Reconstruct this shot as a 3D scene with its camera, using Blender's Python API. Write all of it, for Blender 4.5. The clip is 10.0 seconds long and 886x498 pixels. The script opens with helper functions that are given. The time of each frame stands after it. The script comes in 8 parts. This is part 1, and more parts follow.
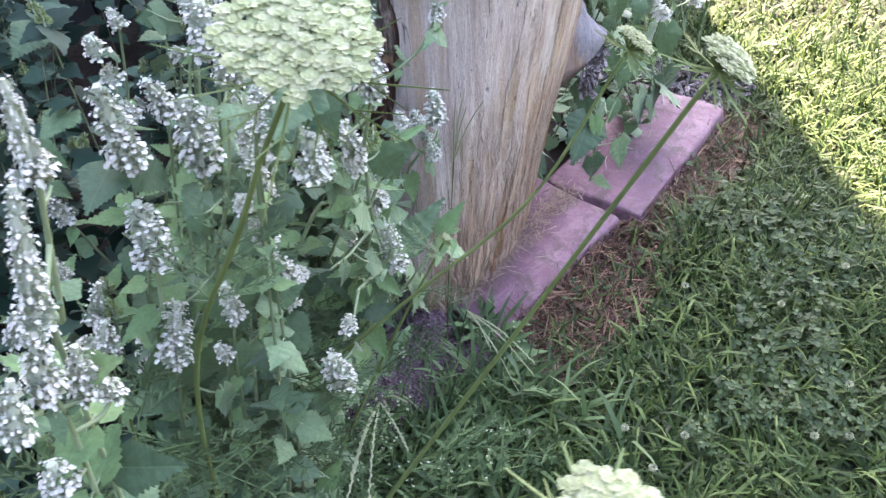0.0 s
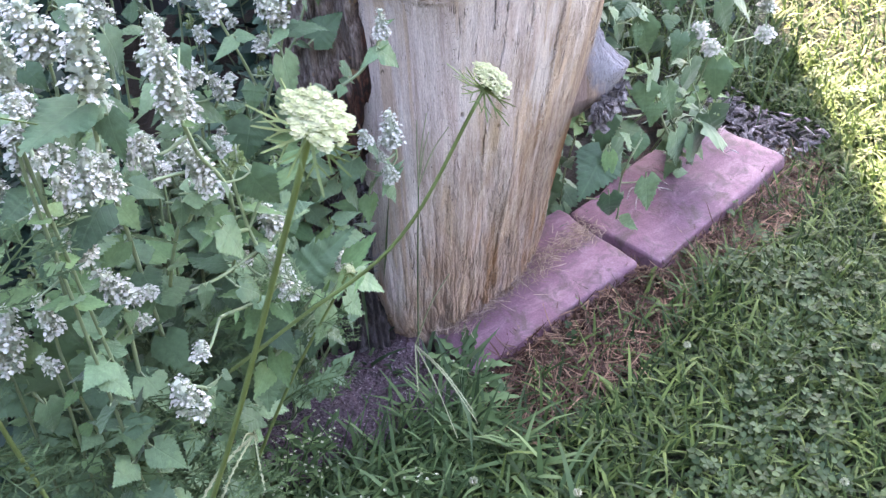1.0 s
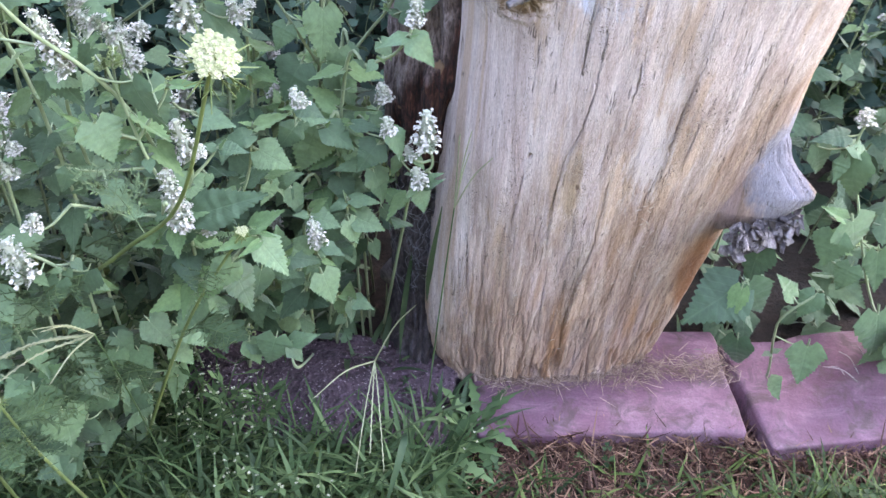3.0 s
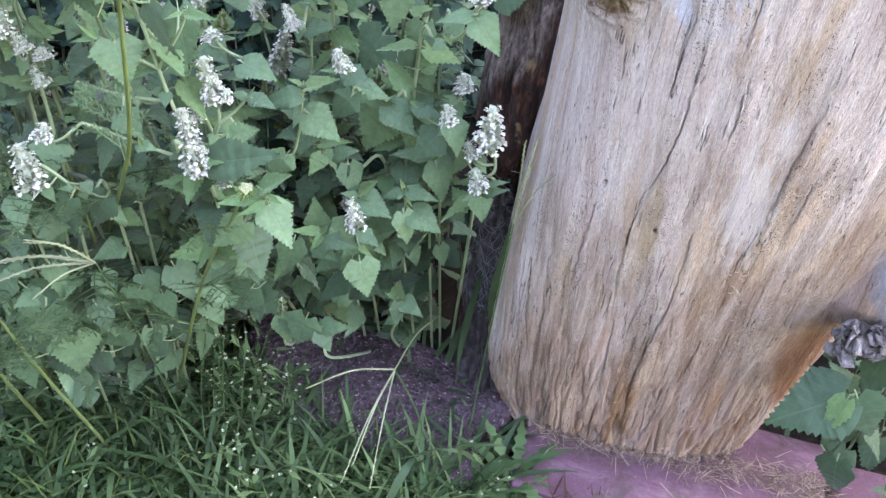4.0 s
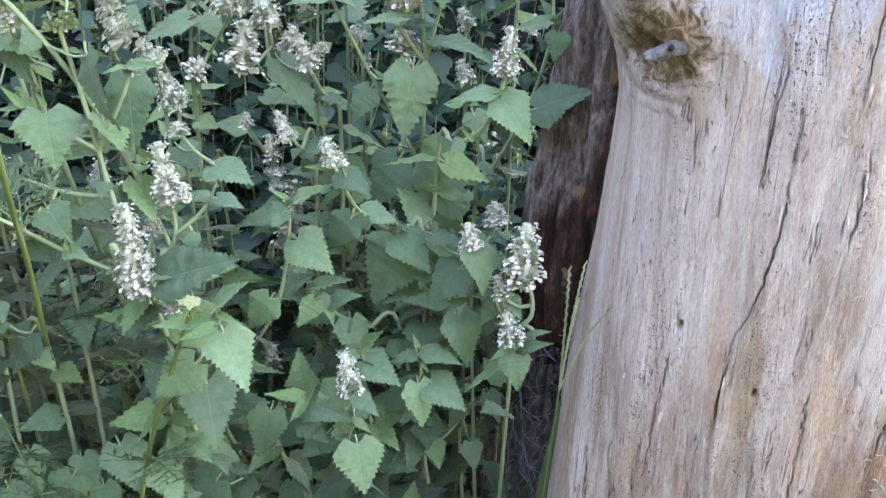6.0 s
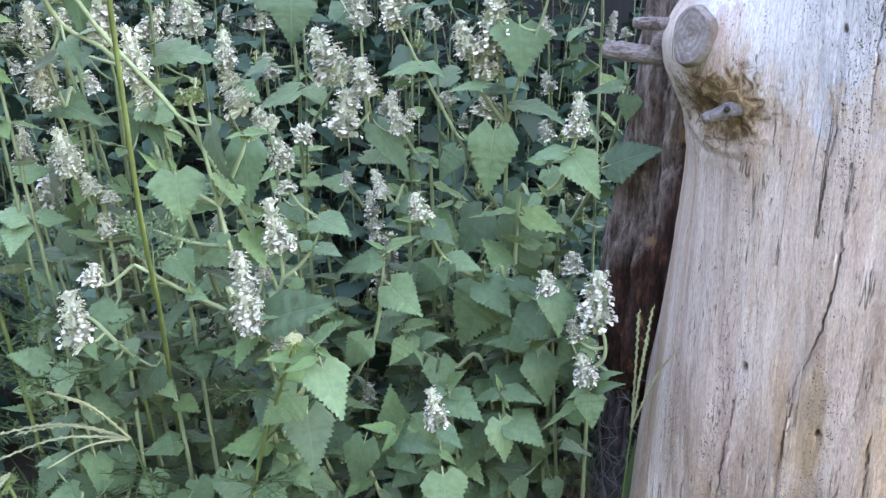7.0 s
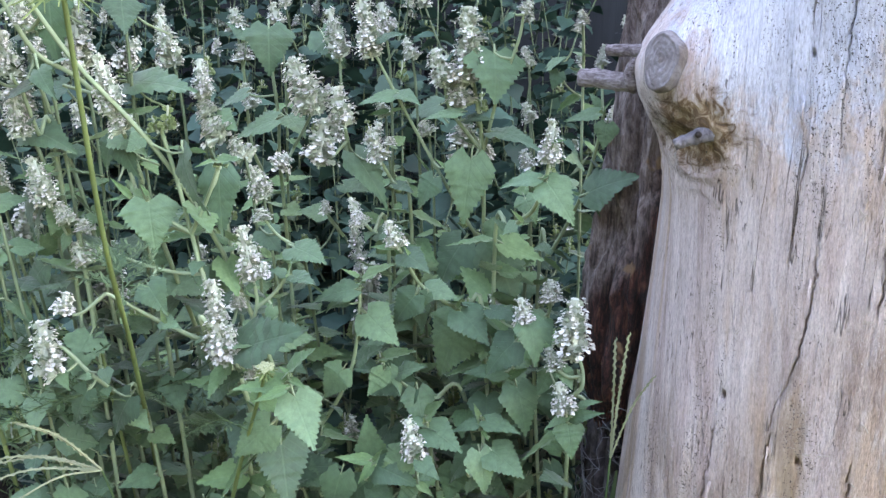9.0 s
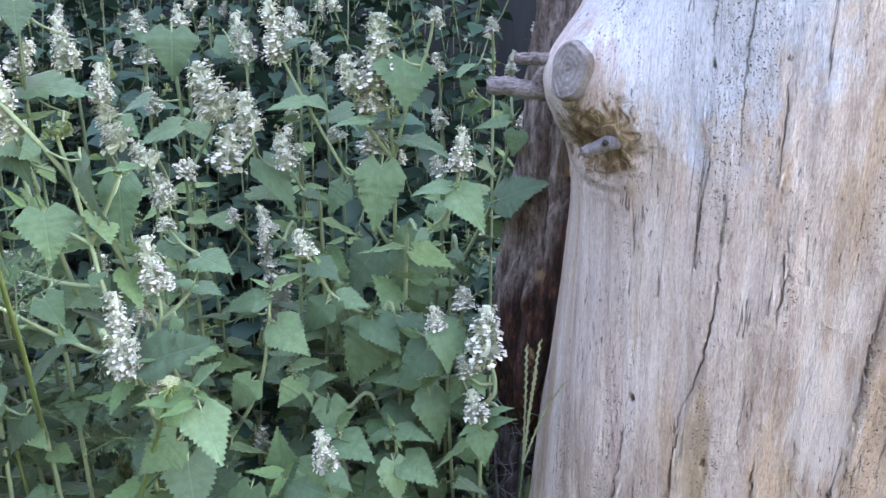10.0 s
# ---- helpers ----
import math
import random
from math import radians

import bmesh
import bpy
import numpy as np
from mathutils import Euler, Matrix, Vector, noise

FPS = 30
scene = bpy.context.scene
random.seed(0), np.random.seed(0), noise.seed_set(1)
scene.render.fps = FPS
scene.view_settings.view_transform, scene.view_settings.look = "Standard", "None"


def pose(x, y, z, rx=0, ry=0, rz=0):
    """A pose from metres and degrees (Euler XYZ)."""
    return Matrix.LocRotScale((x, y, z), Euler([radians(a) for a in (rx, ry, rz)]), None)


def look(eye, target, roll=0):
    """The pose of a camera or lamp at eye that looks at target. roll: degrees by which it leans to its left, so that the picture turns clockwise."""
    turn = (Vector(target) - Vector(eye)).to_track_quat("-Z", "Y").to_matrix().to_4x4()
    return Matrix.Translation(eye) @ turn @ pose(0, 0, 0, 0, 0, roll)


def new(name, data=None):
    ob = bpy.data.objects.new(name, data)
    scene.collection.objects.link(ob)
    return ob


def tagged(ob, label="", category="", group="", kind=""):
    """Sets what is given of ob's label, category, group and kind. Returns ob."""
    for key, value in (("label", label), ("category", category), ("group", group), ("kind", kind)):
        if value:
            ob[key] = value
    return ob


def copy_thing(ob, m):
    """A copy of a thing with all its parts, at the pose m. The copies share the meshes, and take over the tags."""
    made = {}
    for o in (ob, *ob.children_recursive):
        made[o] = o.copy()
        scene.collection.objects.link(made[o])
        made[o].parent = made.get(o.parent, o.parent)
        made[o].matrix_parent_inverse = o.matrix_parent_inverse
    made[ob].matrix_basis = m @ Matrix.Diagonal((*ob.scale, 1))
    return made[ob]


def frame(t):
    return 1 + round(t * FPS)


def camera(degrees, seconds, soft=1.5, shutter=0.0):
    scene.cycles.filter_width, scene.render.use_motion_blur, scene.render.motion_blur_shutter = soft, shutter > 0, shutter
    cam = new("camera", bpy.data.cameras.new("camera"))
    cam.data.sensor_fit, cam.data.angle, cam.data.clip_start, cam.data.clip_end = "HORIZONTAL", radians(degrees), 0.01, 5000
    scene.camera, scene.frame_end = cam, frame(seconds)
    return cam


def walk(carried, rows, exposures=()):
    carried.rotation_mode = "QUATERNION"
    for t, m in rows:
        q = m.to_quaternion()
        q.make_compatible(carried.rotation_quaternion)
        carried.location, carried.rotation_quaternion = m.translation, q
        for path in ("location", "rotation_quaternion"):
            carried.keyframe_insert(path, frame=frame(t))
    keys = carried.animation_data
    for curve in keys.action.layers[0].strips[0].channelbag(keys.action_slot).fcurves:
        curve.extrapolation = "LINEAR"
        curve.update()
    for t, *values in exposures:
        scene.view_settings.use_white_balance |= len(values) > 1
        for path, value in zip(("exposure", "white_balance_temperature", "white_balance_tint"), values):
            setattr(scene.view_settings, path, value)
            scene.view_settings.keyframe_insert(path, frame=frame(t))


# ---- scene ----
cam = camera(52.3, 10.0, soft=1.4, shutter=0.12)
PATH = [
    (0, (0.047, -0.005, 0.854), (1.281, 0.917, -0.421), -3.6),
    (0.5, (0.129, -0.06, 0.828), (1.317, 0.929, -0.441), -3.8),
    (1, (0.208, -0.111, 0.829), (1.26, 1.047, -0.418), -4.0),
    (1.5, (0.298, -0.182, 0.823), (1.185, 1.124, -0.405), -1.4),
    (2, (0.399, -0.269, 0.808), (1.107, 1.15, -0.411), 1.2),
    (2.5, (0.49, -0.245, 0.787), (1.014, 1.255, -0.427), 2.1),
    (3, (0.581, -0.201, 0.781), (0.845, 1.361, -0.44), 3.7),
    (3.2, (0.606, -0.191, 0.777), (0.758, 1.384, -0.446), 4.5),
    (4.3, (0.751, -0.099, 0.684), (0.448, 1.504, -0.474), 5.9),
    (4.5, (0.748, -0.066, 0.645), (0.418, 1.573, -0.452), 5.5),
    (5, (0.75, -0.02, 0.561), (0.364, 1.711, -0.363), 4.6),
    (5.5, (0.754, -0.023, 0.549), (0.312, 1.789, -0.175), 4.4),
    (5.7, (0.756, -0.025, 0.552), (0.294, 1.801, -0.122), 4.2),
    (6.8, (0.786, -0.067, 0.566), (0.074, 1.718, 0.012), 2.2),
    (7, (0.792, -0.075, 0.568), (0.042, 1.704, 0.045), 1.9),
    (7.5, (0.802, -0.085, 0.571), (0.0, 1.687, 0.105), 1.4),
    (8, (0.804, -0.08, 0.566), (0.003, 1.698, 0.125), 1.5),
    (8.5, (0.804, -0.071, 0.564), (0.016, 1.713, 0.117), 1.5),
    (9, (0.806, -0.066, 0.563), (0.044, 1.729, 0.115), 1.7),
    (9.5, (0.802, -0.062, 0.562), (0.079, 1.75, 0.121), 2.0),
    (10, (0.806, -0.061, 0.565), (0.221, 1.802, 0.131), 2.4),
]
# the clip's camera cools its white balance slightly on the way
LIGHTING = [(0.0, 4.08, 8600, 22), (0.6, 4.18, 8600, 23), (2.0, 4.36, 8700, 26), (3.0, 4.34, 8700, 24), (4.5, 4.28, 8800, 21), (5.0, 4.21, 8900, 20), (5.5, 4.28, 8900, 20), (7.0, 4.22, 8900, 20), (10.0, 4.13, 8500, 21)]
walk(cam, [(t, look(eye, target, roll)) for t, eye, target, roll in PATH], LIGHTING)

# ---- light: open shade, the sun stands behind the shed ----
SUN_AZ = math.atan2(0.735, 0.68)      # from +y towards +x
SUN_EL = radians(48)
world = bpy.data.worlds.new("sky")
scene.world = world
world.use_nodes = True
wn = world.node_tree
sky = wn.nodes.new("ShaderNodeTexSky")
sky.sky_type, sky.sun_disc = "NISHITA", False
sky.sun_elevation, sky.sun_rotation = SUN_EL, SUN_AZ
wn.nodes["Background"].inputs["Strength"].default_value = 0.15
wn.links.new(sky.outputs["Color"], wn.nodes["Background"].inputs["Color"])
sun_data = bpy.data.lights.new("sun", "SUN")
sun_data.energy, sun_data.angle, sun_data.color = 5.0, radians(0.55), (1.0, 0.93, 0.80)
sun = new("sun", sun_data)
toward = Vector((math.sin(SUN_AZ) * math.cos(SUN_EL), math.cos(SUN_AZ) * math.cos(SUN_EL), math.sin(SUN_EL)))
sun.matrix_world = look(toward * 20, (0, 0, 0))

# ---- materials ----


def shader(name, rough=0.7):
    """A node material, its tree, its principled node and a linker."""
    m = bpy.data.materials.new(name)
    m.use_nodes = True
    t = m.node_tree
    p = t.nodes["Principled BSDF"]
    p.inputs["Roughness"].default_value = rough
    return m, t, p


def node(t, kind, **sets):
    n = t.nodes.new(kind)
    for key, value in sets.items():
        n.inputs[key.replace("_", " ")].default_value = value
    return n


def coords(t, scale=(1, 1, 1), kind="Object"):
    c = t.nodes.new("ShaderNodeTexCoord")
    m = node(t, "ShaderNodeMapping", Scale=scale)
    t.links.new(c.outputs[kind], m.inputs["Vector"])
    return m.outputs["Vector"]


def noise_of(t, vec, scale, detail=4.0, rough=0.55, distort=0.0):
    n = node(t, "ShaderNodeTexNoise", Scale=scale, Detail=detail, Roughness=rough, Distortion=distort)
    t.links.new(vec, n.inputs["Vector"])
    return n.outputs["Fac"]


def ramp(t, fac, stops):
    r = t.nodes.new("ShaderNodeValToRGB")
    e = r.color_ramp.elements
    while len(e) < len(stops):
        e.new(0.5)
    for el, (at, col) in zip(e, stops):
        el.position, el.color = at, (*col, 1)
    t.links.new(fac, r.inputs["Fac"])
    return r.outputs["Color"]


def grey(v):
    return (v, v, v)


def mix(t, a, b, fac, mode="MIX"):
    m = t.nodes.new("ShaderNodeMix")
    m.data_type, m.blend_type = "RGBA", mode
    for sock, v in ((m.inputs["Factor"], fac), (m.inputs[6], a), (m.inputs[7], b)):
        if isinstance(v, (int, float)):
            sock.default_value = v
        elif isinstance(v, tuple):
            sock.default_value = (*v, 1)
        else:
            t.links.new(v, sock)
    return m.outputs[2]


def calc(t, op, a, b=0.0, c=0.0):
    m = t.nodes.new("ShaderNodeMath")
    m.operation = op
    for sock, v in zip(m.inputs, (a, b, c)):
        if isinstance(v, (int, float)):
            sock.default_value = v
        else:
            t.links.new(v, sock)
    return m.outputs[0]


def bumped(t, p, height, strength=0.4, dist=0.002):
    b = node(t, "ShaderNodeBump", Strength=strength, Distance=dist)
    t.links.new(height, b.inputs["Height"])
    t.links.new(b.outputs["Normal"], p.inputs["Normal"])


def base(t, p, col):
    t.links.new(col, p.inputs["Base Color"])


def see_through(t, p, col, share):
    """Thin living tissue: part of the light passes through."""
    tr = t.nodes.new("ShaderNodeBsdfTranslucent")
    t.links.new(col, tr.inputs["Color"])
    ms = t.nodes.new("ShaderNodeMixShader")
    ms.inputs[0].default_value = share
    t.links.new(p.outputs[0], ms.inputs[1])
    t.links.new(tr.outputs[0], ms.inputs[2])
    t.links.new(ms.outputs[0], t.nodes["Material Output"].inputs["Surface"])


def rand_of(t, island=False):
    if island:
        return t.nodes.new("ShaderNodeNewGeometry").outputs["Random Per Island"]
    return t.nodes.new("ShaderNodeObjectInfo").outputs["Random"]


def spot_of(t, x, z, cx, cz, sx, sz):
    """Distance from a place on the front face, in units of its half-sizes."""
    dx, dz = calc(t, "MULTIPLY", calc(t, "SUBTRACT", x, cx), 1 / sx), calc(t, "MULTIPLY", calc(t, "SUBTRACT", z, cz), 1 / sz)
    return calc(t, "SQRT", calc(t, "ADD", calc(t, "MULTIPLY", dx, dx), calc(t, "MULTIPLY", dz, dz)))


def wood_material():
    m, t, p = shader("weathered_wood", 0.82)
    v = coords(t)
    s = node(t, "ShaderNodeSeparateXYZ")
    t.links.new(v, s.inputs[0])
    x, z = s.outputs["X"], s.outputs["Z"]
    fibre = noise_of(t, coords(t, (1, 1, 0.06)), 1000, 3, 0.75)
    coarse = noise_of(t, coords(t, (1, 1, 0.07)), 330, 5, 0.75, 0.1)
    grit = noise_of(t, coords(t, (1, 1, 0.3)), 1100, 3, 0.7)
    streak = noise_of(t, coords(t, (1, 1, 0.04)), 85, 6, 0.72, 0.2)
    patch = noise_of(t, coords(t, (1, 1, 0.35)), 11, 4, 0.6, 0.6)
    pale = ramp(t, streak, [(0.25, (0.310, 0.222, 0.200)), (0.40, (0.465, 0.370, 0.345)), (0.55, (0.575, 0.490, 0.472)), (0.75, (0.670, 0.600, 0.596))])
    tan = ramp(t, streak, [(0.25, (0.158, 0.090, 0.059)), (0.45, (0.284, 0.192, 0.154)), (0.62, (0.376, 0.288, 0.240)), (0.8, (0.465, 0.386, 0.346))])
    # tan grows towards the foot: true tan, plus dimmer light put in the colour
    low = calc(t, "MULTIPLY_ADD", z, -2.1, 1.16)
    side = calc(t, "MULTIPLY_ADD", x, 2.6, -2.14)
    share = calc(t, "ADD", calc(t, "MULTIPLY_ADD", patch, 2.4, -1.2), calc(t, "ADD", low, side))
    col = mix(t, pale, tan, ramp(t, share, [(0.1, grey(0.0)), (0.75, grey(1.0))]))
    # pinkish and tan upright runs
    run = noise_of(t, coords(t, (1, 1, 0.025)), 46, 3, 0.6, 0.2)
    col = mix(t, col, (0.44, 0.335, 0.325), ramp(t, run, [(0.54, grey(0)), (0.66, grey(0.6))]))
    col = mix(t, col, (0.47, 0.335, 0.255), ramp(t, run, [(0.37, grey(0.75)), (0.46, grey(0))]))
    band = noise_of(t, coords(t, (1, 1, 0.05)), 24, 4, 0.7, 0.3)
    col = mix(t, col, ramp(t, band, [(0.36, (0.62, 0.54, 0.50)), (0.50, grey(0.95)), (0.62, grey(1.08))]), 0.6, "MULTIPLY")
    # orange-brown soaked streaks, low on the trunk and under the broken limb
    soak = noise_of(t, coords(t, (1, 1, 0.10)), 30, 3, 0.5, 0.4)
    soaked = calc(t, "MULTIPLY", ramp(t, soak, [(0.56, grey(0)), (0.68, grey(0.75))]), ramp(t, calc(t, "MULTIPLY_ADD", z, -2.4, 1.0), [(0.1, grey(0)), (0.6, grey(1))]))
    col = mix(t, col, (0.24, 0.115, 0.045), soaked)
    under = spot_of(t, x, z, 0.962, 0.200, 0.024, 0.070)
    col = mix(t, col, (0.22, 0.085, 0.030), ramp(t, calc(t, "ADD", under, calc(t, "MULTIPLY_ADD", soak, 1.6, -0.8)), [(0.5, grey(0.85)), (1.1, grey(0))]))
    # blue-grey bleached wood round the pruned limb and the broken one
    bleach = spot_of(t, x, z, 0.785, 0.605, 0.080, 0.095)
    torn_limb = spot_of(t, x, z, 1.015, 0.340, 0.042, 0.062)
    cloud = noise_of(t, coords(t, (1, 1, 0.5)), 60, 5, 0.7, 0.3)
    col = mix(t, col, ramp(t, cloud, [(0.3, (0.165, 0.160, 0.195)), (0.7, (0.285, 0.280, 0.335))]), ramp(t, calc(t, "ADD", torn_limb, calc(t, "MULTIPLY_ADD", cloud, 1.2, -0.6)), [(0.70, grey(0.95)), (1.25, grey(0))]))
    col = mix(t, col, ramp(t, streak, [(0.3, (0.43, 0.445, 0.53)), (0.7, (0.62, 0.645, 0.74))]), ramp(t, calc(t, "ADD", bleach, calc(t, "MULTIPLY_ADD", cloud, 1.6, -0.8)), [(0.70, grey(0.95)), (1.25, grey(0))]))
    col = mix(t, col, ramp(t, coarse, [(0.30, grey(0.58)), (0.42, grey(0.92)), (0.56, grey(1.04)), (0.70, grey(1.20))]), 0.45, "MULTIPLY")
    col = mix(t, col, ramp(t, fibre, [(0.30, grey(0.42)), (0.42, grey(0.84)), (0.54, grey(1.04)), (0.68, grey(1.25))]), 0.55, "MULTIPLY")
    col = mix(t, col, ramp(t, grit, [(0.32, grey(0.62)), (0.46, grey(0.96)), (0.56, grey(1.04)), (0.68, grey(1.22))]), 0.7, "MULTIPLY")
    # brown gnarl round the hollow
    near = spot_of(t, x, z, 0.738, 0.519, 0.029, 0.027)
    curl = noise_of(t, v, 120, 6, 0.72, 1.6)
    gnarl = ramp(t, curl, [(0.3, (0.030, 0.015, 0.008)), (0.46, (0.150, 0.085, 0.040)), (0.58, (0.330, 0.245, 0.160)), (0.72, (0.46, 0.39, 0.31))])
    col = mix(t, col, gnarl, ramp(t, calc(t, "ADD", near, calc(t, "MULTIPLY_ADD", curl, 2.2, -1.1)), [(0.55, grey(0.95)), (1.05, grey(0))]))
    # ochre wood laid bare beside the long split, bleached sapwood further round
    bare = spot_of(t, x, z, 0.803, 0.330, 0.013, 0.062)
    fine = noise_of(t, coords(t, (1, 1, 0.08)), 150, 4, 0.7)
    col = mix(t, col, ramp(t, fine, [(0.35, (0.22, 0.135, 0.070)), (0.6, (0.47, 0.350, 0.225))]), ramp(t, calc(t, "ADD", bare, calc(t, "MULTIPLY_ADD", fine, 3.0, -1.5)), [(0.35, grey(0.6)), (1.3, grey(0))]))
    sap = spot_of(t, x, z, 0.868, 0.375, 0.022, 0.075)
    col = mix(t, col, (0.62, 0.585, 0.60), ramp(t, calc(t, "ADD", sap, calc(t, "MULTIPLY_ADD", fine, 2.6, -1.3)), [(0.4, grey(0.5)), (1.3, grey(0))]))
    # straight hairline drying checks
    check = noise_of(t, coords(t, (1, 0.35, 0.02)), 120, 3, 0.5)
    thin = ramp(t, calc(t, "ABSOLUTE", calc(t, "SUBTRACT", check, 0.5)), [(0.0, grey(1)), (0.006, grey(0.5)), (0.012, grey(0))])
    gate = ramp(t, noise_of(t, coords(t, (1, 1, 0.25)), 40, 4, 0.7), [(0.53, grey(0)), (0.57, grey(1))])
    checks = calc(t, "MULTIPLY", thin, gate)
    col = mix(t, col, (0.06, 0.042, 0.034), calc(t, "MULTIPLY", checks, 0.9))
    # black weather specks in upright trails, and bored holes
    speck = noise_of(t, coords(t, (1, 1, 0.8)), 900, 2, 0.6)
    zone = calc(t, "ADD", noise_of(t, coords(t, (1, 1, 0.12)), 44, 3, 0.65), ramp(t, bleach, [(0.3, grey(0.11)), (0.9, grey(0))]))
    dots = calc(t, "MULTIPLY", ramp(t, speck, [(0.60, grey(0)), (0.65, grey(1))]), ramp(t, zone, [(0.565, grey(0)), (0.61, grey(1))]))
    dots = calc(t, "MAXIMUM", dots, ramp(t, noise_of(t, coords(t, (1, 1, 0.7)), 300, 1, 0.5), [(0.80, grey(0)), (0.82, grey(1))]))
    tick = noise_of(t, coords(t, (1, 1, 0.16)), 620, 2, 0.6)
    ticks = calc(t, "MULTIPLY", ramp(t, tick, [(0.63, grey(0)), (0.67, grey(1))]), ramp(t, noise_of(t, coords(t, (1, 1, 0.3)), 36, 4, 0.7), [(0.50, grey(0)), (0.57, grey(1))]))
    dots = calc(t, "MAXIMUM", dots, calc(t, "MULTIPLY", ticks, 0.8))
    col = mix(t, col, (0.05, 0.038, 0.034), calc(t, "MULTIPLY", dots, 0.92))
    # pale torn fibres, short and curled
    tuft = noise_of(t, coords(t, (1, 1, 0.55)), 260, 2, 0.5, 2.0)
    torn = calc(t, "MULTIPLY", ramp(t, calc(t, "ABSOLUTE", calc(t, "SUBTRACT", tuft, 0.5)), [(0.0, grey(1)), (0.012, grey(0))]), ramp(t, noise_of(t, v, 26, 3, 0.6), [(0.56, grey(0)), (0.60, grey(1))]))
    col = mix(t, col, (0.60, 0.55, 0.50), calc(t, "MULTIPLY", torn, 0.7))
    base(t, p, col)
    high = calc(t, "ADD", calc(t, "MULTIPLY", fibre, 0.7), calc(t, "ADD", calc(t, "MULTIPLY", coarse, 0.8), calc(t, "MULTIPLY", grit, 0.25)))
    high = calc(t, "ADD", high, calc(t, "MULTIPLY", torn, 0.4))
    bumped(t, p, calc(t, "SUBTRACT", high, calc(t, "MULTIPLY", calc(t, "ADD", checks, dots), 0.9)), 0.75, 0.0026)
    return m


def knot_material():
    m, t, p = shader("knot_wood", 0.8)
    v = coords(t, (1.5, 1, 1))
    s = node(t, "ShaderNodeSeparateXYZ")
    t.links.new(v, s.inputs[0])
    g = noise_of(t, coords(t), 420, 4, 0.65, 0.5)
    w = noise_of(t, coords(t), 90, 3, 0.6)
    far = calc(t, "SQRT", calc(t, "ADD", calc(t, "MULTIPLY", s.outputs["X"], s.outputs["X"]), calc(t, "MULTIPLY", s.outputs["Y"], s.outputs["Y"])))
    ring = calc(t, "SINE", calc(t, "ADD", calc(t, "MULTIPLY", far, 1700.0), calc(t, "MULTIPLY", w, 16.0)))
    col = ramp(t, w, [(0.3, (0.120, 0.100, 0.098)), (0.5, (0.185, 0.163, 0.168)), (0.68, (0.255, 0.235, 0.250))])
    col = mix(t, col, ramp(t, calc(t, "MULTIPLY_ADD", ring, 0.5, 0.5), [(0.05, grey(0.78)), (0.5, grey(1.0))]), 0.45, "MULTIPLY")
    col = mix(t, col, (0.10, 0.065, 0.045), ramp(t, calc(t, "ADD", calc(t, "MULTIPLY", far, 50.0), calc(t, "MULTIPLY", w, 0.2)), [(0.16, grey(0.35)), (0.26, grey(0)), (0.95, grey(0)), (1.1, grey(0.6))]))
    base(t, p, mix(t, col, ramp(t, g, [(0.3, grey(0.6)), (0.6, grey(1.1))]), 0.8, "MULTIPLY"))
    bumped(t, p, calc(t, "ADD", g, calc(t, "MULTIPLY", ring, 0.2)), 0.6, 0.0012)
    return m


def rotten_material():
    m, t, p = shader("rotten_wood", 0.9)
    v = coords(t)
    s = node(t, "ShaderNodeSeparateXYZ")
    t.links.new(v, s.inputs[0])
    a = noise_of(t, coords(t, (1, 1, 0.35)), 190, 6, 0.75, 0.5)
    f = noise_of(t, coords(t, (1, 1, 0.04)), 420, 4, 0.7)
    b = noise_of(t, coords(t, (1, 1, 0.4)), 34, 4, 0.6)
    dark = ramp(t, a, [(0.36, (0.006, 0.003, 0.003)), (0.48, (0.030, 0.010, 0.008)), (0.60, (0.090, 0.030, 0.020)), (0.74, (0.200, 0.105, 0.075))])
    dark = mix(t, dark, ramp(t, f, [(0.36, grey(0.35)), (0.5, grey(1.0)), (0.64, grey(1.6))]), 0.8, "MULTIPLY")
    weathered = ramp(t, a, [(0.34, (0.050, 0.032, 0.028)), (0.46, (0.165, 0.122, 0.112)), (0.60, (0.310, 0.258, 0.250))])
    weathered = mix(t, weathered, ramp(t, f, [(0.34, grey(0.4)), (0.5, grey(1.0)), (0.66, grey(1.3))]), 0.9, "MULTIPLY")
    lift = calc(t, "MAXIMUM", calc(t, "SUBTRACT", s.outputs["Z"], 0.36), 0.0)
    middle = calc(t, "MULTIPLY_ADD", lift, 0.22, 0.672)
    seam = calc(t, "MINIMUM", calc(t, "MULTIPLY_ADD", s.outputs["Z"], 0.45, -0.188), 0.004)
    outer = calc(t, "ADD", calc(t, "SUBTRACT", middle, s.outputs["X"]), calc(t, "ADD", seam, calc(t, "MULTIPLY_ADD", b, 0.05, -0.025)))
    col = mix(t, dark, weathered, ramp(t, calc(t, "MULTIPLY_ADD", outer, 40.0, 0.5), [(0.2, grey(0)), (0.8, grey(1))]))
    chip = noise_of(t, coords(t, (1, 1, 0.7)), 40, 3, 0.55)
    col = mix(t, col, (0.270, 0.165, 0.090), ramp(t, chip, [(0.66, grey(0)), (0.69, grey(0.8))]))
    base(t, p, col)
    bumped(t, p, calc(t, "ADD", a, calc(t, "MULTIPLY", f, 0.4)), 1.0, 0.006)
    return m


